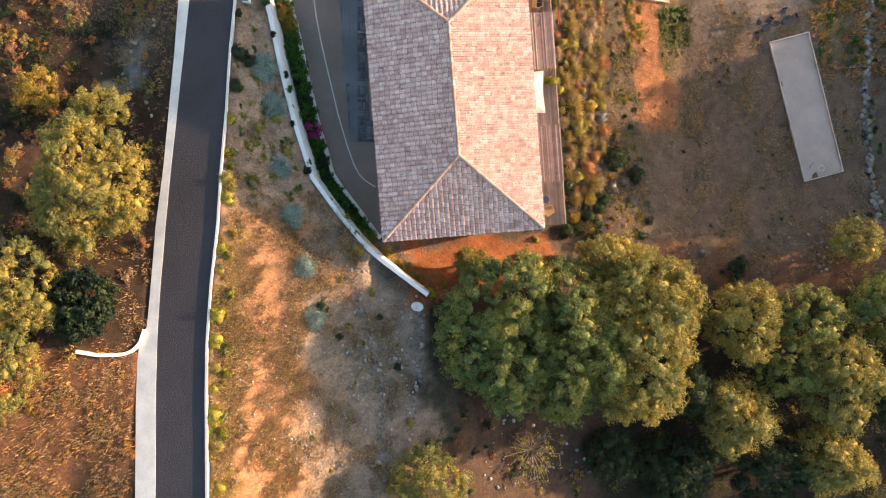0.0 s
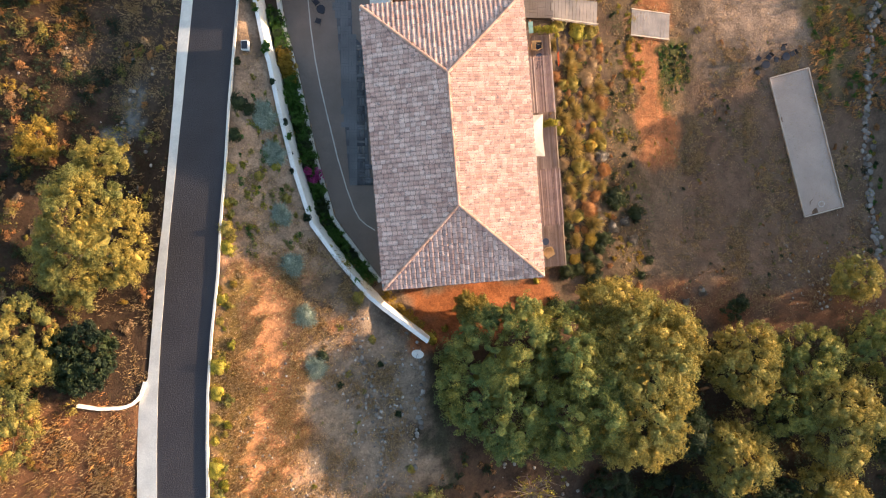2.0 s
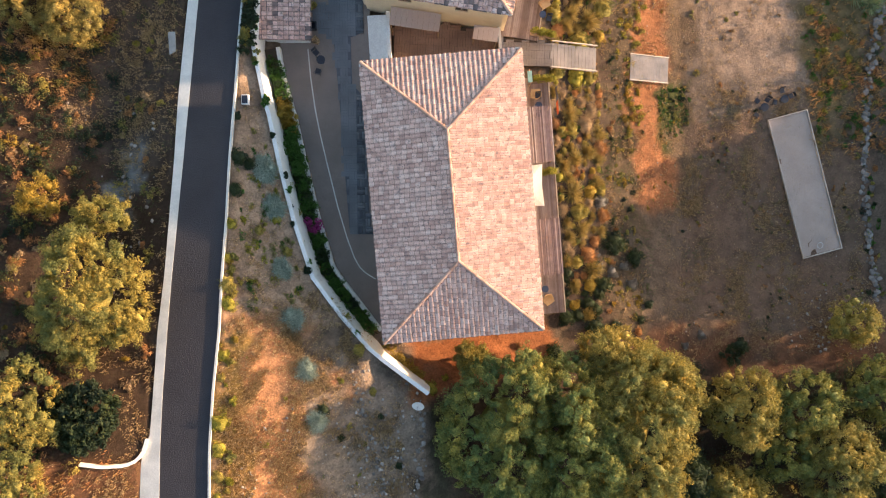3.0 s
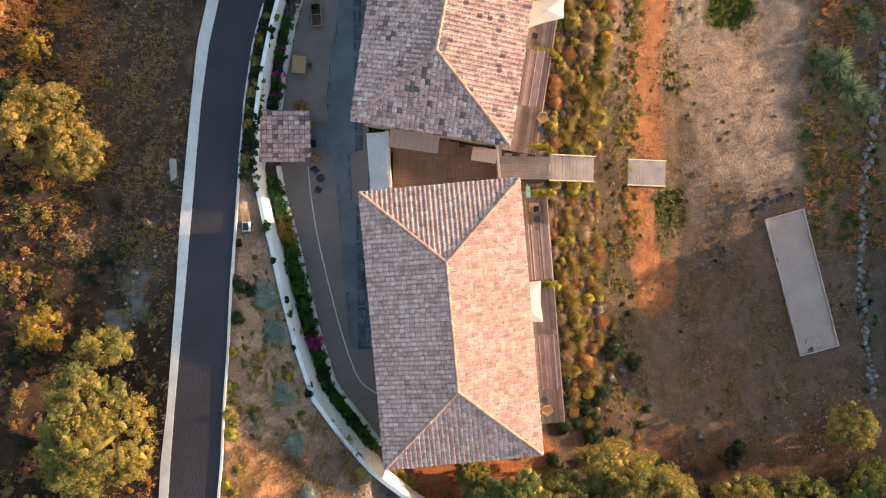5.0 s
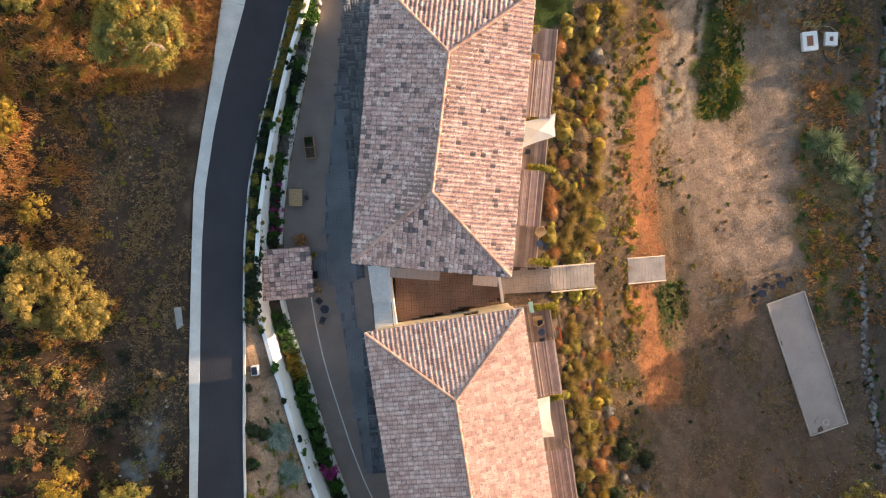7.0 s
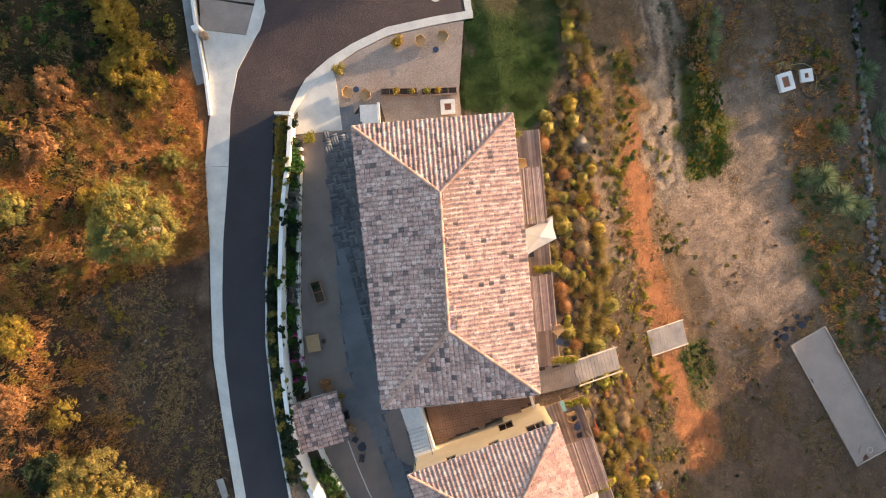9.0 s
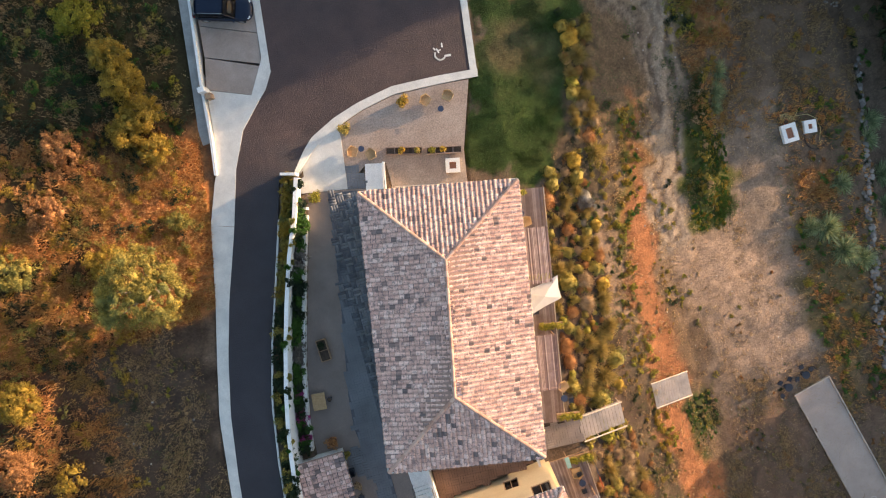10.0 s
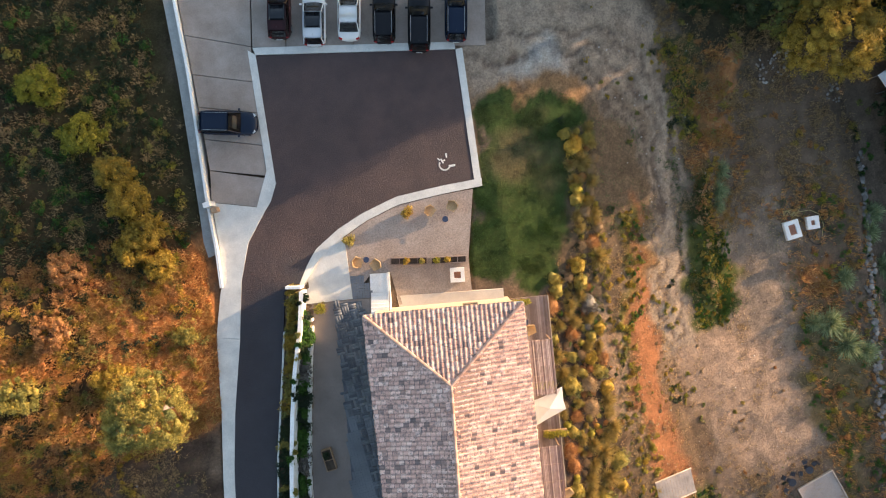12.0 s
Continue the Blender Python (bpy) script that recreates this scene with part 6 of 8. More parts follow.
for x, y, k, r in ((-12.1, 8.0, "fresh", 0.5), (-13.2, 7.2, "olive", 0.5), (-11.4, 5.6, "olive", 0.5), (-8.6, -5.6, "dark", 0.55), (-13.9, 12.0, "dark", 0.6), (-7.4, -7.7, "dark", 0.35), (-6.2, -1.6, "olive", 0.6), (-5.2, -4.6, "olive", 0.4), (-3.3, -10.0, "dark", 0.35),
                   (-4.6, -6.4, "dark", 0.3), (-2.4, -14.0, "olive", 0.4), (-1.0, -5.0, "fresh", 0.7), (0.1, -4.4, "fresh", 0.4), (9.0, -2.9, "dark", 0.9), (11.6, -3.0, "olive", 0.7), (13.4, -3.6, "dark", 0.6), (14.3, -1.0, "dark", 0.6), (12.6, 0.4, "dark", 0.7),
                   (6.1, -2.3, "rust", 0.4), (16.3, -1.6, "rust", 0.5), (22.1, -2.1, "greypuff", 0.5), (20.6, -3.0, "greypuff", 0.4), (25.5, -3.2, "dark", 0.9), (17.8, -3.3, "olive", 0.6), (7.5, -0.9, "fresh", 0.35)):
    shrub(k, x, y, r, group="scattered shrubs")
# young bushes along the road kerb
for i, (x, y) in enumerate(((-14.75, 15.4), (-14.6, 12.4), (-14.75, 10.1), (-15.0, 7.7), (-15.1, 5.3), (-15.15, 3.5), (-15.0, 2.1), (-15.2, -1.4), (-15.3, -2.9), (-15.3, -5.9), (-15.25, -7.6), (-15.2, -9.4), (-15.25, -10.7), (-15.1, -12.5), (-14.9, -14.3), (-14.6, -17.0))):
    shrub("dark" if i < 3 else ("fresh", "fresh", "olive")[i % 3], x, y, 0.42 + 0.13 * (i * 7 % 4), group="young bushes along the kerb", squash=0.7)
# hedge between road and wall, and the bed between the white walls: clumps joined by look
def thicket(name, label, rows, leaves=70, size=0.17):
    """rows: look, x, y, z (None: on the ground), radius, squash. One mesh for each look: loose tangles of leaves."""
    lie = land(np.array([r[1] for r in rows]), np.array([r[2] for r in rows]))
    rows = [(k, x, y, float(h) - 0.05 if z is None else z, r, sq) for (k, x, y, z, r, sq), h in zip(rows, lie)]
    for k in sorted({r[0] for r in rows}):
        rng = np.random.RandomState(len(rows) + len(k))
        c, q = [], []
        for _, x, y, z, r, sq in (r for r in rows if r[0] == k):
            for _ in range(7):
                d = rng.normal(size=3)
                d *= rng.uniform(0.45, 1.0) / np.linalg.norm(d)
                c.append((x + d[0] * r * 0.9, y + d[1] * r * 0.9, z + (abs(d[2]) * 0.8 + 0.1) * r * sq))
                w = r * rng.uniform(0.22, 0.5)
                q.append((w * rng.uniform(0.7, 1.3), w * rng.uniform(0.7, 1.3), w * 0.8 * sq))
        thin = 3.6 if k in ("redbush", "tan", "gold") else 1.8
        v, f = leaf_cloud(rng, c, q, int(leaves * 0.55), size, 0.8, thin=thin)
        tagged(raw(name, v, f, LOOKS[k][1]), label, "plants", kind="stuff")


rows = []
for y in np.arange(20.5, 47.0, 0.6):
    x = float(np.interp(y, [r[1] for r in ROAD_INNER], [r[0] for r in ROAD_INNER])) + 0.6
    k = "dark" if rs.rand() < 0.65 and y < 38 else "olive" if y < 38 else "gold" if rs.rand() < 0.5 else "olive"
    rows.append((k, x, y, road_z(x, y), rs.uniform(0.45, 0.68), 1.1))
    rows.append(("dark" if y < 38 else "olive", x + 0.35, y + 0.3, road_z(x, y) - 0.1, rs.uniform(0.3, 0.55), 1.0))
for _ in range(34):
    y = rs.uniform(-18, 6)
    rows.append((("fresh", "gold", "olive")[rs.randint(3)], rs.uniform(-15.5, -14.4), y, ground_z(-14.9, y) - 0.1, rs.uniform(0.18, 0.42), 0.9))
thicket("roadside_hedge", "low leafy hedge between the road and the white wall", rows)
rows = []
for i in range(100):
    y = -0.6 + i / 99 * 20.6
    x = float(np.interp(y, [-1, 3.5, 8.5, 12.5, 16.6, 20], [-5.5, -8.95, -10.35, -11.2, -12.1, -13.1])) + rs.uniform(-0.35, 0.3)
    # gold leaves imitate green ones lit by sun from between the houses
    k = "gold" if 15.0 < y < 17.4 and rs.rand() < 0.7 else "pink" if abs(y - 7.4) < 0.8 and rs.rand() < 0.6 else "leafy" if rs.rand() < 0.7 else "dark"
    rows.append((k, x, y, -2.55, rs.uniform(0.45, 0.75), rs.uniform(0.9, 2.4)))
for i in range(80):
    y = 25.8 + i * 0.24
    x = float(np.interp(y, [25.5, 29.8, 33.1, 39, 45], [-12.95, -12.4, -11.6, -9.85, -8.1])) + rs.uniform(-0.3, 0.3)
    u = rs.rand()
    k = "pink" if y < 31 and u < 0.25 else "greypuff" if abs(y - 33.4) < 0.8 or abs(y - 40.5) < 0.7 else "leafy" if u < 0.6 else "dark"
    rows.append((k, x, y, -2.6, rs.uniform(0.4, 0.65), rs.uniform(0.9, 2.0)))
for x, y in ((-1.9, -4.0), (-2.8, -3.3), (-3.6, -2.6), (-4.3, -1.9), (-2.3, -3.7), (-3.2, -2.9)):
    rows.append(("gold", x, y, ground_z(x, y) + 0.1, 0.6, 1.2))
for x, y in resample(WALL[2:], 0.3):
    if rs.rand() < (0.2 if y < 20 else 0.42):
        rows.append((("leafy", "dark", "olive", "leafy")[rs.randint(4)], x + rs.uniform(0.0, 0.45), y, wall_top(x, y) - rs.uniform(0.0, 0.3), rs.uniform(0.16, 0.34), 0.8))
thicket("bed_plants", "mixed green climbers and flowers of the walled bed", rows)
# cane and weeds along the field wall
for x, y, r in ((35.9, 30.7, 1.7), (37.0, 28.3, 1.8), (38.25, 34.3, 1.3), (34.4, 31.2, 1.2), (38.6, 27.2, 1.4), (28.2, 45.2, 1.2), (28.9, 46.9, 1.1), (27.9, 43.9, 0.9), (43.1, 39.1, 1.4), (42.2, 37.6, 1.3), (42.6, 26, 1.4), (42.4, 22, 1.3), (42.0, 16, 1.5), (42.8, 12, 1.4), (42.6, 31, 1.4), (43.0, 34, 1.5)):
    shrub("cane", x, y, r, group="clumps of cane", squash=0.9)
for x, y, r in ((17.4, 52.2, 0.85), (15.5, 49.3, 0.85), (16.4, 50.5, 0.8), (15.9, 47.6, 0.7), (16.3, 45.7, 0.7)):
    shrub("spiky", x, y, r)
rows = []
PAVED = [in_poly(q) for q in BUILT]


def sow(n, x0, x1, y0, y1, looks, r0, r1, sq, keep=lambda x, y: True):
    for _ in range(n):
        x, y = rs.uniform(x0, x1) + rs.normal(0, 0.5), rs.uniform(y0, y1) + rs.normal(0, 0.8)
        if keep(x, y) and not any(t(x, y) for t in PAVED):
            rows.append((looks[rs.randint(len(looks))], x, y, None, rs.uniform(r0, r1), sq))


weedy, on_berm = in_poly(WEED_BAND), in_poly(BERM_GREEN)
patch = lambda x, y: wave(np.array([x]), np.array([y]), 6.0, 21)[0] + rs.uniform(-0.6, 0.6) > 0
sow(420, 32, 39.5, 13, 43, ["redbush", "olive", "fresh", "leafy", "leafy"], 0.2, 0.5, 0.8, lambda x, y: (weedy(x, y) or x > 36) and patch(x, y))
sow(620, 22.5, 29, 33, 44, ["olive", "leafy", "leafy", "fresh", "gold"], 0.1, 0.26, 0.35, on_berm)
sow(260, 18, 22.5, 14, 20, ["olive", "leafy", "dark"], 0.1, 0.26, 0.5, in_poly(GREEN_PATCH))
sow(170, 16.8, 20.4, 34, 46, ["fresh", "gold", "olive", "leafy"], 0.12, 0.36, 0.7, lambda x, y: abs(x - np.interp(y, [34, 37, 41, 46], [16.6, 17.9, 19.1, 19.8])) < 0.9)
sow(130, 14.4, 16.8, -1, 46, ["olive", "gold", "tan"], 0.12, 0.35, 0.6)
sow(40, 18, 20.5, 10, 46, ["olive", "gold", "tan"], 0.08, 0.2, 0.4)
sow(150, 20, 37, -1, 38, ["olive", "tan", "redbush"], 0.1, 0.24, 0.3, patch)
sow(420, 20, 38, -2, 19, ["olive", "redbush", "dark", "tan"], 0.06, 0.2, 0.5, patch)
sow(90, 26, 40, 44, 62, ["olive", "redbush", "tan", "gold"], 0.2, 0.5, 0.6, patch)
sow(26, 18.5, 25, 50, 62, ["olive", "gold"], 0.12, 0.3, 0.5, patch)
sow(150, -14.5, -6, -18, 15, ["olive", "tan", "tan", "fresh"], 0.12, 0.32, 0.5, patch)
sow(90, -14.2, -10.6, 2, 14.5, ["leafy", "olive", "fresh", "olive"], 0.2, 0.55, 0.3)
# dark undergrowth added in place of deep shade between the gully trees
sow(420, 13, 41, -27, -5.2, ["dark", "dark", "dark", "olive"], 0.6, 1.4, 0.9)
sow(60, -1, 12, -22, -13, ["dark", "redbush", "olive"], 0.2, 0.6, 0.6, patch)
sow(110, 12.6, 16.5, -2, 46, ["olive", "redbush", "tan", "dark"], 0.12, 0.35, 0.6)
sow(90, 25.4, 27.6, 50, 58, ["dark", "olive", "fresh"], 0.25, 0.55, 0.7)
for x, y in BERM:
    rows.append((("gold", "redbush", "tan", "olive")[rs.randint(4)], x + rs.normal(0, 0.5), y + rs.normal(0, 0.3), None, rs.uniform(0.2, 0.5), 0.9))
sow(110, 15.6, 16.8, 14, 48, ["gold", "olive", "fresh"], 0.2, 0.5, 0.8)
sow(60, 19.8, 21.6, 13, 40, ["olive", "fresh", "dark"], 0.2, 0.45, 0.6, patch)
sow(420, 9.2, 16, 0, 54, ["olive", "dark", "redbush", "leafy", "tan"], 0.15, 0.4, 0.8, lambda x, y: np.interp(y, [-1, 20, 22.3, 40, 42, 43, 54], [10.0, 8.9, 8.5, 10.5, 11.2, 14.6, 15.6]) < x < np.interp(y, [-1, 10, 20, 22, 40, 43, 54], [12.8, 13.6, 13.2, 13.2, 14.8, 16.2, 18.0]) and not 19.8 < y < 22.4)
for x, y in resample([(39.0, 0.8), (38.2, 11.4), (38.6, 21.3), (40.7, 33.2), (43.3, 44.3), (43.6, 49)], 0.45):
    rows.append((("olive", "dark", "leafy", "redbush")[rs.randint(4)], x + rs.normal(0.2, 0.5), y + rs.normal(0, 0.3), None, rs.uniform(0.2, 0.45), 0.8))
thicket("weeds", "low tangled weeds on the meadow and bank", rows, 50, 0.105)
rows = []
road_side = lambda x, y: x < float(np.interp(y, [36, 44, 49, 56, 72], [-17.4, -15.8, -15.2, -14.8, -13.4])) - 0.5 and not (y < 41 and x > -22.5)
sow(900, -36, -14, 38, 54, ["redbush", "redbush", "redbush", "olive", "gold", "gold", "dark"], 0.2, 0.75, 0.8, road_side)
sow(1000, -36, -13, 53, 78, ["olive", "dark", "dark", "dark", "leafy", "dark"], 0.2, 0.75, 0.7, road_side)
sow(330, -36, -24, 20, 40, ["redbush", "redbush", "gold", "olive", "dark"], 0.3, 0.8, 0.8, patch)
sow(70, -24, -19.8, 14, 40, ["olive", "tan", "fresh"], 0.1, 0.28, 0.4, patch)
sow(260, -33, -20.5, -7, 20, ["redbush", "olive", "gold", "dark", "tan"], 0.2, 0.6, 0.7, patch)
# dark bushes thickened here to stand in for shade on the slope
sow(240, -34, -23.5, -8, 20, ["dark", "dark", "olive", "redbush"], 0.3, 0.9, 0.8)
sow(150, -35, -26, -24, -6, ["redbush", "olive", "gold"], 0.25, 0.7, 0.7, patch)
for x, y, k, r in ((-18.3, 56.5, "gold", 1.5), (-17.6, 54.2, "gold", 1.2), (-18.8, 58.5, "olive", 1.5), (-19.5, 61.5, "dark", 1.6), (-17.2, 45.6, "gold", 0.8), (-16.9, 48.5, "gold", 1.2), (-16.5, 51.6, "fresh", 0.7), (-15.3, 58.6, "fresh", 0.7), (-15.1, 56.4, "fresh", 0.5)):
    rows.append((k, x, y, ground_z(x, y), r, 1.0))
thicket("hillside_scrub", "dense rusty and olive scrub on the hillside", rows, 56, 0.115)

# ---- grasses and litter ----
def tufts(name, label, mat, areas, height, width, seed, lean=0.8, within=None):
    """Blades scattered in small tufts over soft-edged areas (x0, x1, y0, y1, how many)."""
    rng = np.random.RandomState(seed)
    pts = []
    for x0, x1, y0, y1, n in areas:
        c = np.stack([rng.uniform(x0, x1, n), rng.uniform(y0, y1, n)], 1)
        c += 0.9 * np.stack([wave(c[:, 0], c[:, 1], 5.0, seed + 5), wave(c[:, 0], c[:, 1], 4.0, seed + 6)], 1) + rng.normal(0, 0.35, c.shape)
        c = c[(wave(c[:, 0], c[:, 1], 5.0, seed) + wave(c[:, 0], c[:, 1], 1.6, seed + 1) * 0.7 + rng.uniform(-0.9, 0.9, len(c))) > -0.15]
        p = np.repeat(c, 7, axis=0) + rng.normal(0, 0.1, (len(c) * 7, 2))
        pts.append(p)
    p = np.concatenate(pts)
    bad = np.zeros(len(p), bool)
    for poly in BUILT:
        bad |= inside_of(poly, p[:, 0], p[:, 1])
    bad |= (p[:, 0] > np.interp(p[:, 1], [36, 44, 51, 56, 72], [-16.9, -15.4, -14.6, -14.0, -12.3])) & (p[:, 0] < -5) & (p[:, 1] > 38)
    if within:
        bad |= ~inside_of(within, p[:, 0], p[:, 1])
    p = p[~bad]
    p3 = np.stack([p[:, 0], p[:, 1], land(p[:, 0], p[:, 1]) - 0.02], 1)
    v, f = blades(rng, p3, height, height, width, lean)
    tagged(raw(name, v, f, mat), label, "grass", kind="stuff")


tufts("dry_grass", "dry straw-coloured grass tufts on the slopes", STRAW, [(-15, -3, -24, 2, 9000), (-15, -9, -24, 1, 9000), (-14.6, -10, 2, 18, 900), (-33, -20.4, -22, -8.5, 5200), (-24, -19.3, -8, 40, 2300), (-33, -24, -8, 40, 900), (-36, -14.5, 54, 78, 14000), (16, 21, 8, 45, 1100), (25.5, 43, 42, 62, 9000), (13, 17, -2, 45, 1300)], 0.26, 0.024, 401)
tufts("russet_grass", "tall russet and orange grass on the hillside", RUSSET, [(-36, -14.5, 38, 53, 22000), (-36, -25, 18, 40, 6000), (-30, -20.4, -24, -8.5, 1000), (33.5, 41, 14, 44, 2600), (26.5, 31, 42, 58, 1300)], 0.42, 0.03, 405)
tufts("brown_litter", "short dry brown weeds on the meadow", STRAW, [(20, 38, -4, 20, 14000), (20, 36, 20, 46, 3500), (-27, -19.6, 12, 40, 9000)], 0.14, 0.022, 402, 1.2)
tufts("green_weeds", "patchy low green weeds", GRASS, [(20, 38, -4, 18, 1300), (24.4, 27.8, 34, 48, 6000), (33, 41, 14, 44, 3600), (13.4, 17.5, -2, 46, 2600), (-15, -6, -20, 18, 900), (-33, -19, 6, 40, 1800), (-34, -15, 40, 76, 4200), (14.5, 21, 44, 54, 900)], 0.16, 0.02, 403)
tufts("lawn", "soft green lawn with worn yellow patches", GRASS, [(5, 18, 41.5, 57.5, 21000)], 0.08, 0.016, 404, within=LAWN)


# ---- cars ----
def ring(bm, x, half, z0, z1, round_top):
    """A cross-section of the body at x: a box with rounded shoulders."""
    pts = [(-half * 0.86, z0), (-half, z0 + 0.16), (-half, z1 - round_top), (-half * 0.86, z1 - round_top * 0.25), (-half * 0.45, z1), (half * 0.45, z1), (half * 0.86, z1 - round_top * 0.25), (half, z1 - round_top), (half, z0 + 0.16), (half * 0.86, z0)]
    return [bm.verts.new((x, y, z)) for y, z in pts]


def loft(bm, rings):
    for p, q in zip(rings, rings[1:]):
        for i in range(len(p)):
            bm.faces.new((p[i], p[(i + 1) % len(p)], q[(i + 1) % len(q)], q[i]))
    bm.faces.new(rings[0][::-1])
    bm.faces.new(rings[-1])
    bmesh.ops.recalc_face_normals(bm, faces=bm.faces[:])
    for f in bm.faces:
        f.smooth = True


def car(place, heading, paint, label, length=4.3, width=1.78, height=1.55, roof_mat=None, estate=True):
    """A car that stands at place; its front points along heading (degrees from x)."""
    c = thing("car", place, label, "car", "parked cars", turn=heading)
    L, W = length / 2, width / 2
    bm = bmesh.new()
    prof = [(-L, 0.5, 0.42, 0.66), (-L + 0.05, 0.7, 0.34, 0.82), (-L + 0.16, 0.85, 0.28, 0.91), (-L + 0.36, 0.94, 0.25, 0.95), (-L + 0.7, 0.99, 0.23, 0.96), (-0.2 * L, 1.0, 0.22, 0.96), (0.3 * L, 1.0, 0.22, 0.95), (0.55 * L, 0.99, 0.22, 0.92), (0.74 * L, 0.95, 0.24, 0.86), (L - 0.3, 0.86, 0.27, 0.79), (L - 0.12, 0.72, 0.31, 0.7), (L - 0.03, 0.52, 0.36, 0.62), (L, 0.3, 0.4, 0.56)]
    loft(bm, [ring(bm, x, W * k, z0, z1, 0.16) for x, k, z0, z1 in prof])
    part("body", bm, paint, c)
    # glass between belt and roof, pane by pane, and the roof panel
    back, belt, top = -L + (0.12 if estate else 0.62), 0.94, height - 0.03
    xr, xf, xw = back + (0.34 if estate else 0.6), 0.1 * L, 0.46 * L
    lower, upper = W * 0.9, W * 0.74

    def pane(name, quad, bulge):
        """A curved sheet of glass over four corners, thickened."""
        bm = bmesh.new()
        p = [Vector(q) for q in quad]
        n = (p[1] - p[0]).cross(p[3] - p[0]).normalized() * bulge
        g = [[bm.verts.new(p[0].lerp(p[1], i / 5).lerp(p[3].lerp(p[2], i / 5), j / 2) + n * (1 - (i / 2.5 - 1) ** 2)) for i in range(6)] for j in range(3)]
        for j in range(2):
            for i in range(5):
                bm.faces.new((g[j][i], g[j][i + 1], g[j + 1][i + 1], g[j + 1][i])).smooth = True
        bmesh.ops.solidify(bm, geom=bm.faces[:], thickness=0.015)
        return part(name, bm, GLASS, c, "dark tinted glass")

    pane("windscreen", ((xw, -lower * 0.94, belt), (xw, lower * 0.94, belt), (xf, upper * 0.96, top), (xf, -upper * 0.96, top)), 0.1)
    pane("rear_window", ((back, lower * 0.9, belt), (back, -lower * 0.9, belt), (xr, -upper * 0.94, top), (xr, upper * 0.94, top)), 0.06)
    for s in (-1, 1):
        pane("side_window", ((xw - 0.1, s * lower, belt), (back + 0.12, s * lower, belt), (xr, s * upper, top - 0.02), (xf, s * upper, top - 0.02))[::s], 0.02)
        for (x0, y0, z0), (x1, y1, z1) in (((xw, lower * 0.97, belt), (xf, upper, top)), ((back, lower * 0.95, belt), (xr, upper, top))):
            bm = bmesh.new()
            rod(bm, (x0, s * y0, z0), (x1, s * y1, z1), 0.045, 0.035, 6)
            part("pillar", bm, paint, c)
    bm = bmesh.new()
    loft(bm, [ring(bm, x, W * k, z - 0.06, z, 0.05) for x, k, z in ((xr - 0.06, 0.7, height - 0.05), (xr + 0.12, 0.77, height - 0.01), (xr + 0.5, 0.79, height + 0.015), (-0.25 * L, 0.79, height + 0.03), (xf - 0.25, 0.77, height + 0.01), (xf + 0.05, 0.74, height - 0.03))])
    part("roof", bm, paint, c)
    if roof_mat:
        bm = bmesh.new()
        loft(bm, [ring(bm, x, W * 0.66, z - 0.03, z, 0.02) for x, z in ((xr + 0.75, height + 0.028), (-0.25 * L, height + 0.04), (xf - 0.06, height + 0.012))])
        part("sunroof", bm, roof_mat, c, "dark glass roof panel")
    for s in (-1, 1):
        bm = bmesh.new()
        rod(bm, (back + 0.5, s * W * 0.72, height + 0.05), (0.1 * L, s * W * 0.72, height + 0.06), 0.02)
        if estate and not roof_mat:
            part("roof_rail", bm, GREY_METAL, c)
        else:
            bm.free()
        bm = bmesh.new()
        box(bm, (0.42 * L, s * (W + 0.09), 0.98), (0.14, 0.2, 0.14), bevel=0.03)
        part("mirror", bm, paint, c)
        bm = bmesh.new()
        box(bm, (-L + 0.14, s * W * 0.74, 0.8), (0.18, 0.26, 0.15), turn=s * -24, bevel=0.03)
        part("tail_light", bm, RED_LIGHT, c)
        bm = bmesh.new()
        box(bm, (L - 0.26, s * W * 0.68, 0.68), (0.26, 0.2, 0.1), turn=s * -40, bevel=0.03)
        part("headlight", bm, CLEAR_LIGHT, c)
        for x in (-0.6 * L, 0.62 * L):
            bm = bmesh.new()
            cyl(bm, (0, 0, -0.11), 0.32, 0.22, n=20, m=Matrix.Translation((x, s * (W - 0.12), 0.32)) @ Matrix.Rotation(radians(90), 4, "X"))
            wheel = part("wheel", bm, RUBBER, c)
            bm = bmesh.new()
            cyl(bm, (0, 0, -0.115), 0.2, 0.23, n=14, m=Matrix.Translation((x, s * (W - 0.12), 0.32)) @ Matrix.Rotation(radians(90), 4, "X"))
            part("rim", bm, GREY_METAL, wheel)
    bm = bmesh.new()
    box(bm, (-L - 0.01, 0, 0.5), (0.04, 0.5, 0.11))
    part("bumper_plate", bm, PAINT_WHITE, c)
    bm = bmesh.new()
    rod(bm, (back + 0.65, 0, height), (back + 0.5, 0, height + 0.16), 0.012)
    part("aerial", bm, RUBBER, c)
    return c


def paint(name, col, metal=0.0):
    m = surface(name, tuple(v * 0.9 for v in col), col, 1.5, 0.2, metal, fine=60, relief=0.0, grain=0.05)
    m.node_tree.nodes["Principled BSDF"].inputs["Specular IOR Level"].default_value = 0.2
    return m


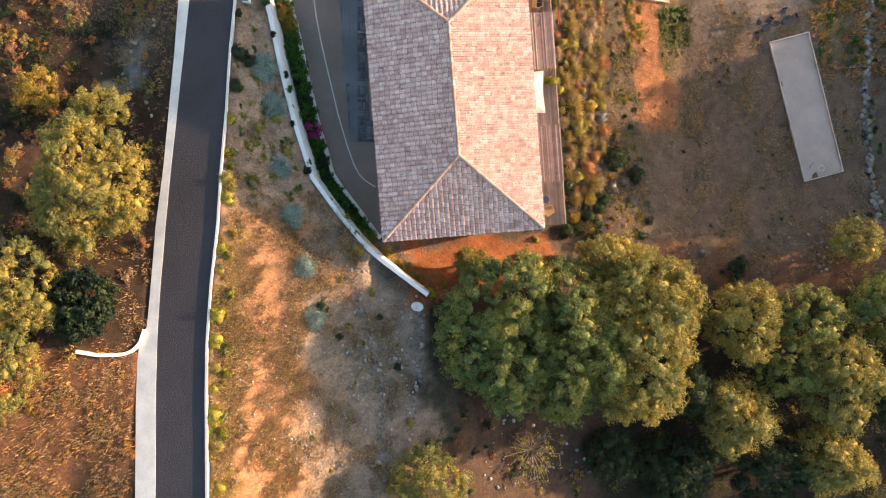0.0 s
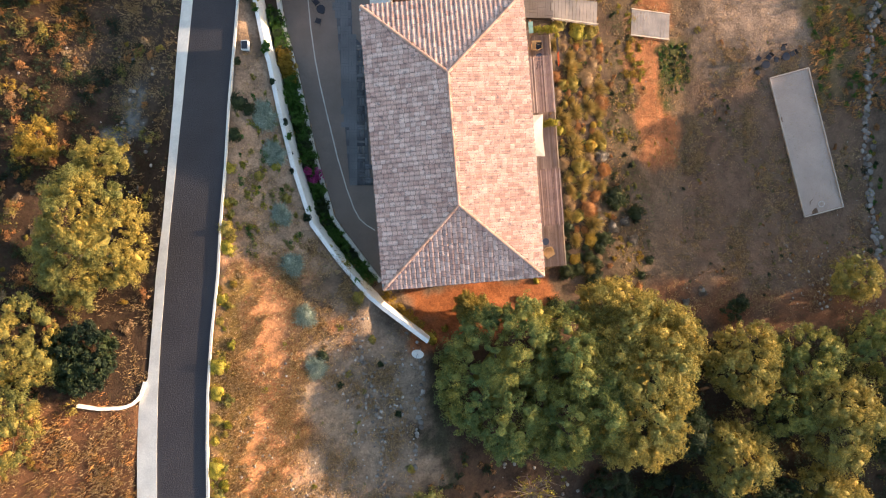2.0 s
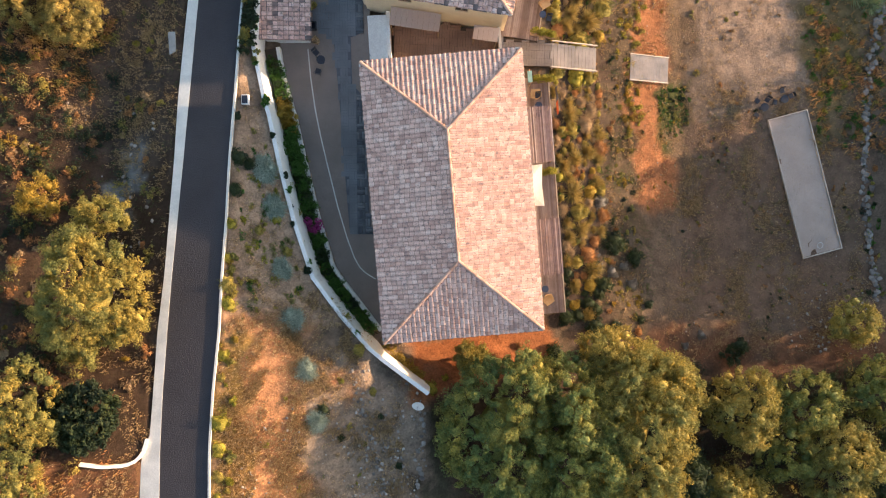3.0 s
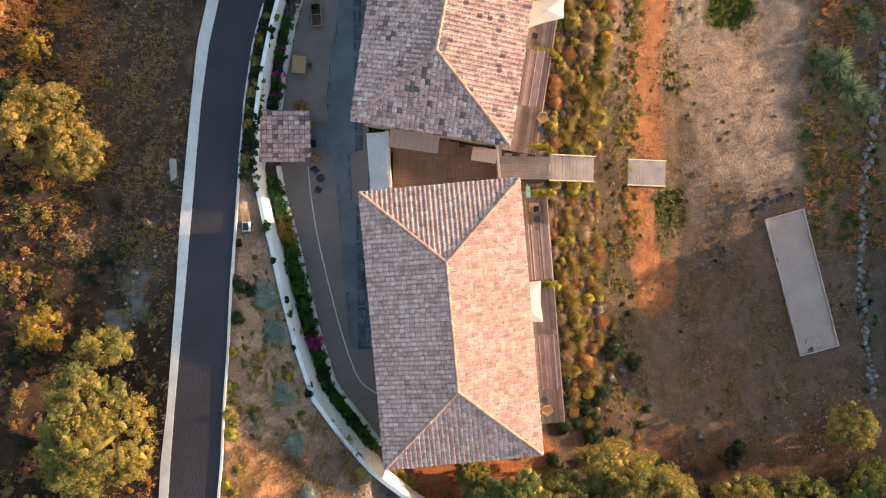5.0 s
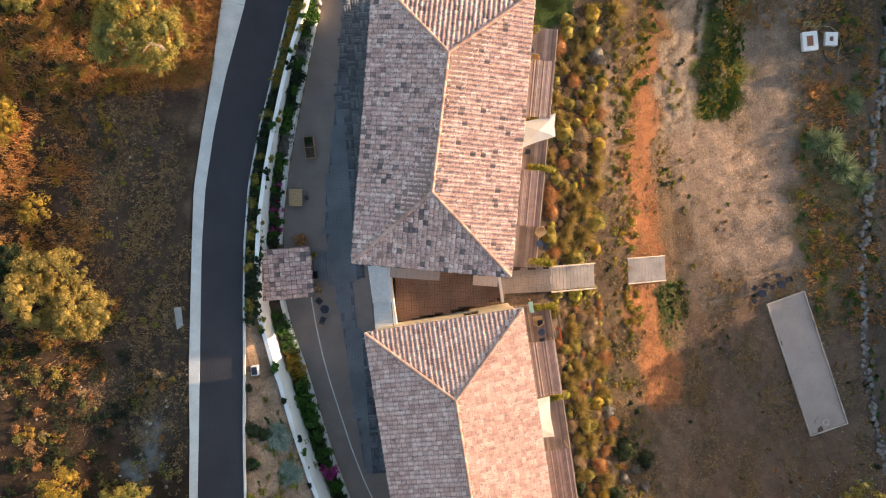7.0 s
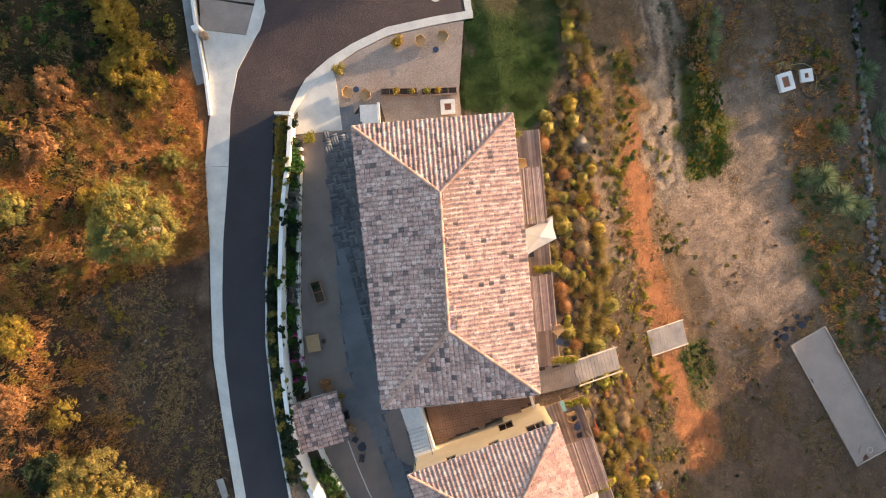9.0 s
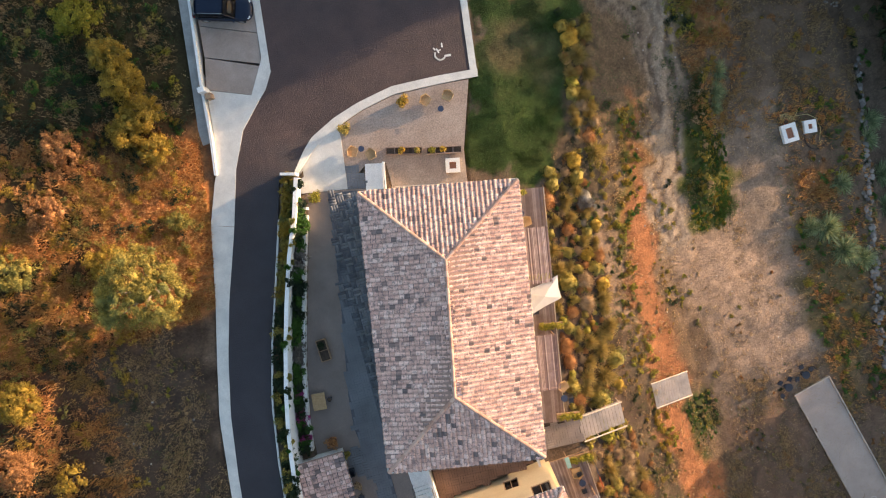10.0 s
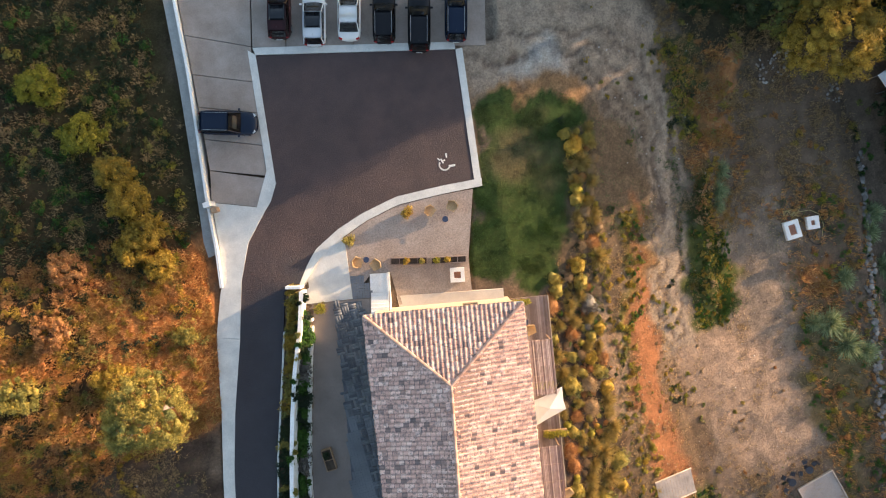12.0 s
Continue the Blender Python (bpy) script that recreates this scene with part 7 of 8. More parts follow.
BLACK, MAROON, PEARL, SILVER_PAINT, NAVY = paint("black_paint", (0.012, 0.013, 0.016)), paint("maroon_paint", (0.035, 0.014, 0.016)), paint("white_paint", (0.72, 0.72, 0.71), 0.0), paint("silver_paint", (0.6, 0.62, 0.65)), paint("navy_paint", (0.012, 0.02, 0.04))
HEAD = 75.0
hx, hy = math.cos(radians(HEAD)), math.sin(radians(HEAD))
for (x, y), p, lab, ln, roof_mat, est in (((-4.3, 65.95), MAROON, "dark maroon car parked in the bay", 4.4, GLASS, True), ((-1.85, 64.75), SILVER_PAINT, "silver estate car with dark glass roof", 4.4, GLASS, True), ((0.87, 64.5), PEARL, "white saloon car parked in the bay", 4.5, None, False),
                                          ((3.42, 63.6), BLACK, "narrow black estate car with roof rails", 4.1, None, True), ((5.9, 62.3), BLACK, "black estate car reaching over the kerb", 4.7, None, True), ((8.9, 62.35), NAVY, "dark navy car parked beside the track", 4.5, None, True)):
    cx, cy = x + hx * ln / 2, y + hy * ln / 2
    car((cx, cy, court_z(cx, cy) + 0.05), HEAD, p, lab, ln, 1.78, 1.55 if est else 1.45, roof_mat, est)
car((-9.85, 60.75, court_z(-9.85, 60.75) + 0.05), -16.5, NAVY, "dark navy estate car parked across the side bay", 4.55, 1.84, 1.6)


# ---- garden furniture ----
def round_table(place, r, h, label, top=DARK_METAL):
    t = thing("garden_table", place, label, "table", "garden tables")
    bm = bmesh.new()
    cyl(bm, (0, 0, h - 0.03), r, 0.03, n=24)
    part("tabletop", bm, top, t)
    bm = bmesh.new()
    cyl(bm, (0, 0, 0.02), 0.03, h - 0.05, n=8)
    part("column", bm, DARK_METAL, t)
    bm = bmesh.new()
    cyl(bm, (0, 0, 0), r * 0.55, 0.03, r * 0.5, n=18)
    part("foot", bm, DARK_METAL, t)
    return t


def chair(place, turn, label="dark folding metal garden chair", mat=DARK_METAL):
    c = thing("garden_chair", place, label, "chair", "garden chairs", turn=turn)
    bm = bmesh.new()
    box(bm, (0, 0, 0.45), (0.42, 0.42, 0.03), bevel=0.012)
    part("seat", bm, mat, c)
    bm = bmesh.new()
    box(bm, (0, 0, 0), (0.42, 0.025, 0.3), bevel=0.01, m=Matrix.Translation((0, 0.25, 0.72)) @ Matrix.Rotation(radians(-14), 4, "X"))
    part("backrest", bm, mat, c)
    for s in (-1, 1):
        for a, b in (((s * 0.2, -0.2, 0.0), (s * 0.2, 0.3, 0.9)), ((s * 0.18, 0.24, 0.0), (s * 0.18, -0.18, 0.45))):
            bm = bmesh.new()
            rod(bm, a, b, 0.015)
            part("leg", bm, mat, c)
    return c


def lounge(place, turn, label="low wicker lounge chair with sand-coloured weave", mat=WICKER):
    c = thing("lounge_chair", place, label, "chair", "lounge chairs", turn=turn)
    bm = bmesh.new()
    prism(bm, [(-0.36, -0.35), (0.36, -0.35), (0.42, 0.3), (0.0, 0.48), (-0.42, 0.3)], 0.28, lambda x, y: 0.36 - 0.08 * y)
    part("seat", bm, mat, c)
    bm = bmesh.new()
    wall_along(bm, [(-0.42, -0.1), (-0.44, 0.3), (0, 0.5), (0.44, 0.3), (0.42, -0.1)], 0.05, lambda x, y: 0.55 + 0.3 * max(0, y), lambda x, y: 0.3)
    part("backrest", bm, mat, c)
    for x, y in ((-0.3, -0.28), (0.3, -0.28), (-0.3, 0.28), (0.3, 0.28)):
        bm = bmesh.new()
        rod(bm, (x, y, 0), (x, y, 0.3), 0.02)
        part("leg", bm, DARK_METAL, c)
    return c


def pot(place, r, h, mat, plant, label):
    p = thing("plant_pot", place, label, "plant pot", "potted plants")
    bm = bmesh.new()
    cyl(bm, (0, 0, 0), r * 0.72, h, r, 18)
    part("pot", bm, mat, p)
    bm = bmesh.new()
    cyl(bm, (0, 0, h - 0.02), r * 0.9, 0.04, n=16)
    part("soil", bm, EARTH, p)
    if plant:
        rng = np.random.RandomState(int(abs(place[0] * 100)))
        v, f = leaf_cloud(rng, np.array([(rng.uniform(-0.6, 0.6) * r * 1.6, rng.uniform(-0.6, 0.6) * r * 1.6, h + r * rng.uniform(0.4, 1.3)) for _ in range(9)]), np.full((9, 3), r * 0.8), 50, 0.13)
        raw("foliage", v, f, plant, p)
    return p


def trough(place, turn, length, width, h, plants, label, mat=TIMBER, cells=2):
    t = thing("planter_box", place, label, "planter", "planter boxes", turn=turn)
    bm = bmesh.new()
    for c, s in (((0, width / 2, h / 2), (length, 0.06, h)), ((0, -width / 2, h / 2), (length, 0.06, h)), ((length / 2 - 0.03, 0, h / 2), (0.06, width - 0.06, h)), ((-length / 2 + 0.03, 0, h / 2), (0.06, width - 0.06, h)), *[((-length / 2 + (k + 1) * length / cells, 0, h / 2), (0.05, width - 0.06, h)) for k in range(cells - 1)]):
        box(bm, c, s, bevel=0.008)
    part("box", bm, mat, t)
    bm = bmesh.new()
    box(bm, (0, 0, h * 0.42), (length - 0.12, width - 0.08, h * 0.7))
    part("soil", bm, EARTH, t)
    rng = np.random.RandomState(int(abs(place[1] * 10)))
    for i, (u, mat2) in enumerate(plants):
        v, f = leaf_cloud(rng, np.array([(u * length + rng.uniform(-0.12, 0.12), rng.uniform(-0.1, 0.1), h + rng.uniform(0.05, 0.3)) for _ in range(6)]), np.full((6, 3), 0.2), 50, 0.12)
        raw("plant", v, f, mat2, t)
    return t


for x, y in ((28.63, 17.74), (30.43, 18.43)):
    round_table(gz(x, y), 0.36, 0.72, "round dark blue bistro table on the sandy meadow")
for i, (x, y, a) in enumerate(((28.02, 18.3, 50), (28.95, 18.4, -30), (28.0, 17.05, 140), (29.65, 18.2, 80), (30.25, 19.2, 10), (31.1, 18.75, -60))):
    chair(gz(x, y), a)
round_table((-9.34, 20.33, DRIVE_Z(-9.3, 20.3)), 0.34, 0.72, "round black bistro table on the drive")
chair((-9.75, 20.95, DRIVE_Z(-9.7, 20.9)), 40)
chair((-9.6, 19.5, DRIVE_Z(-9.6, 19.5)), 160)
trough((-9.55, 33.1, DRIVE_Z(-9.5, 33)), 92, 1.75, 0.75, 0.45, [(0.25, DEEP)], "timber planter box with dark earth on the drive")
bench = thing("low_bench", (-10.95, 29.25, DRIVE_Z(-10.9, 29.2)), "low sand-coloured timber bench on the drive", "bench", turn=-5)
bm = bmesh.new()
boards(bm, (0, 0, 0.4), (1.05, 1.35, 0.05), 9, along="x")
tagged(part("seat", bm, WICKER, bench), kind="stuff")
for x, y in ((-0.42, -0.55), (0.42, -0.55), (-0.42, 0.55), (0.42, 0.55)):
    bm = bmesh.new()
    box(bm, (x, y, 0.19), (0.08, 0.08, 0.38))
    part("leg", bm, TIMBER, bench)
for x, y, r, h, m, pl, lab in ((-10.12, 29.2, 0.2, 0.4, BLUE_CERAMIC, None, "small blue glazed pot beside the bench"), (-10.75, 25.9, 0.38, 0.45, TERRACOTTA, RUST, "wide terracotta bowl with dry plants"), (-9.95, 24.55, 0.2, 0.3, TERRACOTTA, OLIVE, "small terracotta pot by the shed"),
                               (-9.75, 21.9, 0.22, 0.3, TERRACOTTA, TAN, "small clay pot with a withered plant"), (-7.0, 44.9, 0.35, 0.35, TERRACOTTA, FRESH, "potted shrub at the corner of the apron"),
                               (-5.0, 11.8, 0.3, 0.35, TERRACOTTA, FRESH, "potted green plant against the house wall")):
    pot((x, y, DRIVE_Z(x, y) - 0.01), r, h, m, pl, lab)
bin_ = thing("log_box", (-9.95, 23.05, DRIVE_Z(-9.9, 23)), "black open metal box beside the shed door", "box")
bm = bmesh.new()
for c, s in (((0, 0, 0.05), (0.42, 0.6, 0.06)), ((0.2, 0, 0.3), (0.04, 0.6, 0.5)), ((-0.2, 0, 0.3), (0.04, 0.6, 0.5)), ((0, 0.28, 0.3), (0.36, 0.04, 0.5)), ((0, -0.28, 0.3), (0.36, 0.04, 0.5))):
    box(bm, c, s)
part("box", bm, DARK_METAL, bin_)

# gravel garden to the north
GZ = lambda x, y: -3.88 - 0.045 * x
lounge((-3.15, 47.65, GZ(-3.1, 47)), 60)
lounge((-1.9, 47.1, GZ(-1.9, 47)), -70)
round_table((-2.45, 47.7, GZ(-2.4, 47.5)), 0.24, 0.45, "small dark round side table on the gravel", BLUE_CERAMIC)
lounge((3.45, 50.1, GZ(3.4, 50)), 40)
lounge((5.2, 50.0, GZ(5.2, 50)), -40)
round_table((4.43, 49.15, GZ(4.4, 49.1)), 0.24, 0.45, "small dark round side table on the gravel", BLUE_CERAMIC)
pot((-3.3, 49.5, GZ(-3.3, 49.5)), 0.34, 0.3, TERRACOTTA, OLIVE, "potted olive shrub at the edge of the gravel")
pot((1.6, 50.45, GZ(1.6, 50.4)), 0.34, 0.3, TERRACOTTA, AUTUMN, "potted golden shrub on the gravel")
trough((0.75, 46.7, GZ(0.7, 46.7)), -14, 2.9, 0.5, 0.5, [(-0.05, AUTUMN), (0.35, OLIVE)], "long weathered planter box with shrubs", DECKING, 4)
trough((3.85, 45.95, GZ(3.8, 45.9)), -12, 2.8, 0.5, 0.5, [(-0.35, FRESH), (-0.05, AUTUMN)], "long weathered planter box half planted", DECKING, 4)
fire = thing("square_planter", (4.2, 44.6, GZ(4.2, 44.6)), "white square planter with a terracotta centre", "planter", turn=-12)
bm = bmesh.new()
for c, s in (((0, 0.42, 0.2), (1.15, 0.31, 0.42)), ((0, -0.42, 0.2), (1.15, 0.31, 0.42)), ((0.42, 0, 0.2), (0.31, 0.53, 0.42)), ((-0.42, 0, 0.2), (0.31, 0.53, 0.42))):
    box(bm, c, s)
part("box", bm, WHITE, fire)
bm = bmesh.new()
box(bm, (0, 0, 0.1), (0.53, 0.53, 0.2))
part("insert", bm, TERRACOTTA, fire, "terracotta insert")

# decks: loungers, tables and screens
def deck_set(o, turn, rows):
    m = pose(*o, 0, 0, turn)
    for kind, u, v, a in rows:
        p = m @ Vector((u, v, 0))
        q = (p.x, p.y, DZ)
        if kind == "table":
            round_table(q, 0.28, 0.5, "small round dark table on the deck", BLUE_CERAMIC)
        elif kind == "chair":
            chair(q, turn + a, "dark square chair on the deck")
        elif kind == "wicker":
            lounge(q, turn + a, "tan woven lounge chair on the deck")
        elif kind == "hedge":
            t = thing("hedge_trough", q, "clipped green hedge in a trough between two decks", "hedge", "hedges between the decks", turn=turn)
            bm = bmesh.new()
            box(bm, (0, 0, 0.2), (1.9, 0.4, 0.4), bevel=0.01)
            part("trough", bm, TIMBER, t)
            rng = np.random.RandomState(int(abs(q[1] * 9)))
            vv, ff = leaf_cloud(rng, np.array([(rng.uniform(-0.85, 0.85), rng.uniform(-0.12, 0.12), rng.uniform(0.5, 1.0)) for _ in range(26)]), np.full((26, 3), 0.24), 60, 0.11)
            raw("foliage", vv, ff, FRESH, t)
        elif kind == "screen":
            t = thing("deck_screen", q, "orange and navy cloth screen at the edge of the deck", "screen", "deck screens", turn=turn)
            for k, mm in ((-0.55, ORANGE), (0.55, BLUE_CERAMIC)):
                bm = bmesh.new()
                box(bm, (0, k, 0.55), (0.03, 1.05, 0.75))
                part("cloth", bm, mm, t)
            for k in (-1.1, 0, 1.1):
                bm = bmesh.new()
                rod(bm, (0, k, 0), (0, k, 1.0), 0.025)
                part("post", bm, DARK_METAL, t)


deck_set((7.3, 9.7), 4.2, [("hedge", 0.7, 9.3, 0), ("wicker", 0.2, 8.2, 180), ("chair", 0.35, 8.0, 0), ("table", 0.4, 7.25, 0), ("chair", 0.4, 6.55, 0), ("screen", 1.86, 7.6, 0), ("hedge", 1.1, 2.0, 0), ("table", 0.9, -7.4, 0), ("wicker", 1.2, -8.3, 30)])
deck_set((7.35, 31.9), -9.4, [("hedge", 0.9, 9.25, 0), ("wicker", 0.8, 8.2, 150), ("table", 1.1, 7.6, 0), ("wicker", 1.4, 6.8, 20), ("chair", 0.3, -0.4, 90), ("hedge", 1.1, 2.3, 0), ("hedge", 1.2, -1.8, 0), ("table", 0.7, -7.8, 0), ("chair", 1.2, -8.1, 0), ("wicker", 0.9, -6.9, 40), ("hedge", 0.7, -9.3, 0)])


def parasol(p, z, r, turn, label, n=6, half=None):
    s = thing("parasol", (*p, DZ), label, "parasol", "white parasols", turn=turn)
    h = z - DZ
    bm = bmesh.new()
    top = bm.verts.new((0, 0, h + 0.35))
    rim = []
    for i in range(n):
        a = 2 * math.pi * i / n
        rim.append((math.cos(a) * r, math.sin(a) * r) if not half else half[i])
    low = [Vector((*q, h - 0.1)) for q in rim]
    rim = []
    for q, e in zip(low, low[1:] + low[:1]):
        m = (q + e) / 2
        rim += [bm.verts.new(q), bm.verts.new((m.x * 0.92, m.y * 0.92, h - 0.04))]
    for i in range(len(rim)):
        bm.faces.new((top, rim[i], rim[(i + 1) % len(rim)]))
    bmesh.ops.solidify(bm, geom=bm.faces[:], thickness=0.012)
    part("canopy", bm, FABRIC, s, "white canvas canopy")
    bm = bmesh.new()
    cyl(bm, (0, 0, 0), 0.03, h + 0.35, n=8)
    part("pole", bm, GREY_METAL, s)
    bm = bmesh.new()
    cyl(bm, (0, 0, 0), 0.28, 0.08, 0.24, 16)
    part("base", bm, CONCRETE, s)
    for q in low:
        bm = bmesh.new()
        rod(bm, (0, 0, h + 0.28), (q.x * 0.96, q.y * 0.96, h - 0.12), 0.012, n=5)
        part("rib", bm, GREY_METAL, s)


parasol((8.35, 32.85), -1.95, 1.9, 0, "white four-cornered canvas parasol over the deck", 4, [(1.45, 1.3), (-1.6, 0.75), (-1.75, -1.3), (1.3, -0.5)])
parasol((6.2, 10.45), -1.95, 2.3, 48, "white canvas parasol half under the eaves", 4)
tow = thing("towel", (6.95, 19.1, -3.3), "teal towel hung over the deck rail", "towel", turn=4)
bm = bmesh.new()
boards(bm, (0, 0, 0), (0.35, 0.9, 0.03), 3, along="x", gap=0.0)
part("cloth", bm, TEAL, tow)
bm = bmesh.new()
rod(bm, (0, -0.6, -0.03), (0, 0.6, -0.03), 0.03)
rod(bm, (0, -0.6, -0.03), (0, -0.6, -1.05), 0.03)
rod(bm, (0, 0.6, -0.03), (0, 0.6, -1.05), 0.03)
part("rail", bm, TIMBER, tow)

# plank bridge and platform on the bank
bridge = thing("plank_bridge", (10.75, 21.05, -5.6), "grey plank steps with pale timber rails down the bank", "steps", turn=-1.5)
for i in range(13):
    bm = bmesh.new()
    box(bm, (-1.85 + i * 0.31, 0, 0.75 - i * 0.125), (0.265, 1.95, 0.06), bevel=0.01)
    part("plank", bm, PLANK, bridge)
for s in (-1, 1):
    bm = bmesh.new()
    rod(bm, (-1.95, s * 1.03, 1.35), (2.0, s * 1.03, -0.05), 0.06)
    for k in range(4):
        rod(bm, (-1.8 + k * 1.2, s * 1.03, 1.28 - k * 0.42), (-1.8 + k * 1.2, s * 1.03, -0.3 - k * 0.42), 0.04)
    part("rail", bm, PLANK, bridge, "pale timber rail")
plat = thing("platform", (17.95, 20.85, ground_z(17.95, 20.85) + 0.16), "pale plank steps set into the red bank", "steps", turn=-1.5)
fall = (ground_z(16.1, 20.85) - ground_z(19.8, 20.85)) / 3.7
for i in range(13):
    bm = bmesh.new()
    box(bm, (-1.68 + i * 0.28, 0, (1.68 - i * 0.28) * fall), (0.24, 2.15, 0.06), bevel=0.008)
    part("plank", bm, PLANK, plat)
for s in (-1, 1):
    bm = bmesh.new()
    rod(bm, (-1.85, s * 1.1, 1.85 * fall + 0.05), (1.85, s * 1.1, -1.85 * fall + 0.05), 0.06, n=8)
    part("rail", bm, PLANK, plat)
    for x in (-1.6, 1.6):
        bm = bmesh.new()
        box(bm, (x, s * 0.95, -x * fall - 0.4), (0.12, 0.12, 0.7))
        part("post", bm, TIMBER, plat)

# sand court with a timber frame
court = thing("sand_court", (32.62, 10.9, -11.45), "grey sand ball court framed with pale boards", "court", turn=14.8)
bm = bmesh.new()
box(bm, (0, 0, -0.1), (3.45, 12.7, 0.24))
part("sand", bm, COURT, court)
for c, s in (((1.78, 0, 0.02), (0.09, 12.9, 0.3)), ((-1.78, 0, 0.02), (0.09, 12.9, 0.3)), ((0, 6.42, 0.02), (3.45, 0.09, 0.3)), ((0, -6.42, 0.02), (3.45, 0.09, 0.3))):
    bm = bmesh.new()
    box(bm, c, s, bevel=0.01)
    part("board", bm, PLANK, court)
hoop = thing("ring", (34.0, 5.4, -11.3), "thin white throwing ring lying on the sand", "ring")
bm = bmesh.new()
for i in range(20):
    a, b = 2 * math.pi * i / 20, 2 * math.pi * (i + 1) / 20
    rod(bm, (math.cos(a) * 0.26, math.sin(a) * 0.26, 0), (math.cos(b) * 0.26, math.sin(b) * 0.26, 0), 0.025, n=6)
part("hoop", bm, PAINT_WHITE, hoop)


# concrete shafts in the meadow, with hoses
def shaft(x, y, sx, sy, turn):
    s = thing("concrete_shaft", gz(x, y), "white concrete shaft head with a dark square lid", "shaft", "concrete shafts", turn=turn)
    bm = bmesh.new()
    w = 0.36
    for c, q in (((0, sy / 2 - w / 2, 0.2), (sx, w, 0.6)), ((0, -sy / 2 + w / 2, 0.2), (sx, w, 0.6)), ((sx / 2 - w / 2, 0, 0.2), (w, sy - 2 * w, 0.6)), ((-sx / 2 + w / 2, 0, 0.2), (w, sy - 2 * w, 0.6))):
        box(bm, c, q)
    part("rim", bm, WHITE, s)
    bm = bmesh.new()
    box(bm, (0, 0, 0.3), (sx - 2 * w, sy - 2 * w, 0.08))
    part("lid", bm, TERRACOTTA, s, "dark rusty lid")


shaft(34.4, 39.95, 1.35, 1.65, 2)
shaft(36.45, 40.05, 1.1, 1.15, -6)


def hose(name, label, pts, r, mat):
    h = thing(name, (0, 0, 0), label, "hose")
    bm = bmesh.new()
    for a, b in zip(pts, pts[1:]):
        rod(bm, gz(*a, 0.06), gz(*b, 0.06), r, n=5)
    part("tube", bm, mat, h)


hose("rope", "tangled yellow rope beside the concrete shafts", [(34.3 + 0.75 * math.cos(i * 0.9) * (0.5 + 0.03 * i) + i * 0.03, 41.35 + 0.45 * math.sin(i * 1.25)) for i in range(26)] + [(35.6, 41.3), (36.6, 41.2), (37.4, 40.6), (37.6, 39.6), (37.2, 38.6)], 0.03, ROPE)
hose("hose", "black hose looped on the dry grass", [(36.9 + 1.05 * math.cos(2.8 + i * 0.26), 39.0 + 1.1 * math.sin(2.8 + i * 0.26)) for i in range(22)], 0.035, RUBBER)
pot(gz(34.4, 41.0), 0.22, 0.2, ORANGE, None, "small red bucket beside the concrete shaft")

# painted badge on the court: a wheelchair sign
sign = thing("road_marking", (5.6, 53.4, 0), "white painted wheelchair symbol on the asphalt", "road marking")
sign.matrix_basis = pose(5.6, 53.4, court_z(5.6, 53.4) + 0.068, 0, 3.15, 0) @ pose(0, 0, 0, 0, 0, -15)
bm = bmesh.new()
strokes = [(math.cos(a) * 0.42 - 0.06, math.sin(a) * 0.42 - 0.07) for a in np.linspace(2.8, 6.1, 14)]
for a, b, w in [*[(a, b, 0.13) for a, b in zip(strokes, strokes[1:])], ((0.3, -0.18), (0.76, -0.1), 0.17), ((-0.61, 0.42), (-0.46, 0.27), 0.1), ((-0.36, 0.37), (-0.18, 0.07), 0.12), ((-0.25, 0.2), (-0.05, 0.3), 0.1), ((0.045, 0.82), (0.09, 0.52), 0.12)]:
    d = math.degrees(math.atan2(b[1] - a[1], b[0] - a[0]))
    box(bm, ((a[0] + b[0]) / 2, (a[1] + b[1]) / 2, 0.004), (math.dist(a, b) + 0.06, w, 0.008), turn=d)
part("paint", bm, PAINT_WHITE, sign)

# cabinet and bins by the road
cab = thing("meter_cabinet", (-12.95, 54.9, -3.3), "white meter pillar with an orange box", "cabinet", turn=3)
bm = bmesh.new()
box(bm, (0, 0.15, 0.75), (0.55, 0.4, 1.7), bevel=0.02)
part("pillar", bm, WHITE, cab)
bm = bmesh.new()
box(bm, (0.25, -0.35, 0.55), (0.45, 0.42, 1.1), bevel=0.02)
part("box", bm, TIMBER, cab, "orange-brown box")
drain = thing("garden_light", (-14.2, 16.65, ground_z(-14.2, 16.65)), "low square garden lamp with a dark cap", "lamp")
bm = bmesh.new()
box(bm, (0, 0, 0.25), (0.5, 0.7, 0.5), bevel=0.02)
part("housing", bm, WHITE, drain)
bm = bmesh.new()
box(bm, (0, 0, 0.53), (0.4, 0.55, 0.06))
part("cap", bm, DARK_METAL, drain)
grate = thing("drain_cover", (-19.6, 20.6, ground_z(-19.6, 20.6)), "grey concrete drain cover beside the road", "drain", turn=3)
bm = bmesh.new()
box(bm, (0, 0, 0.02), (0.5, 2.2, 0.12), bevel=0.01)
part("cover", bm, OLD_CONCRETE, grate)

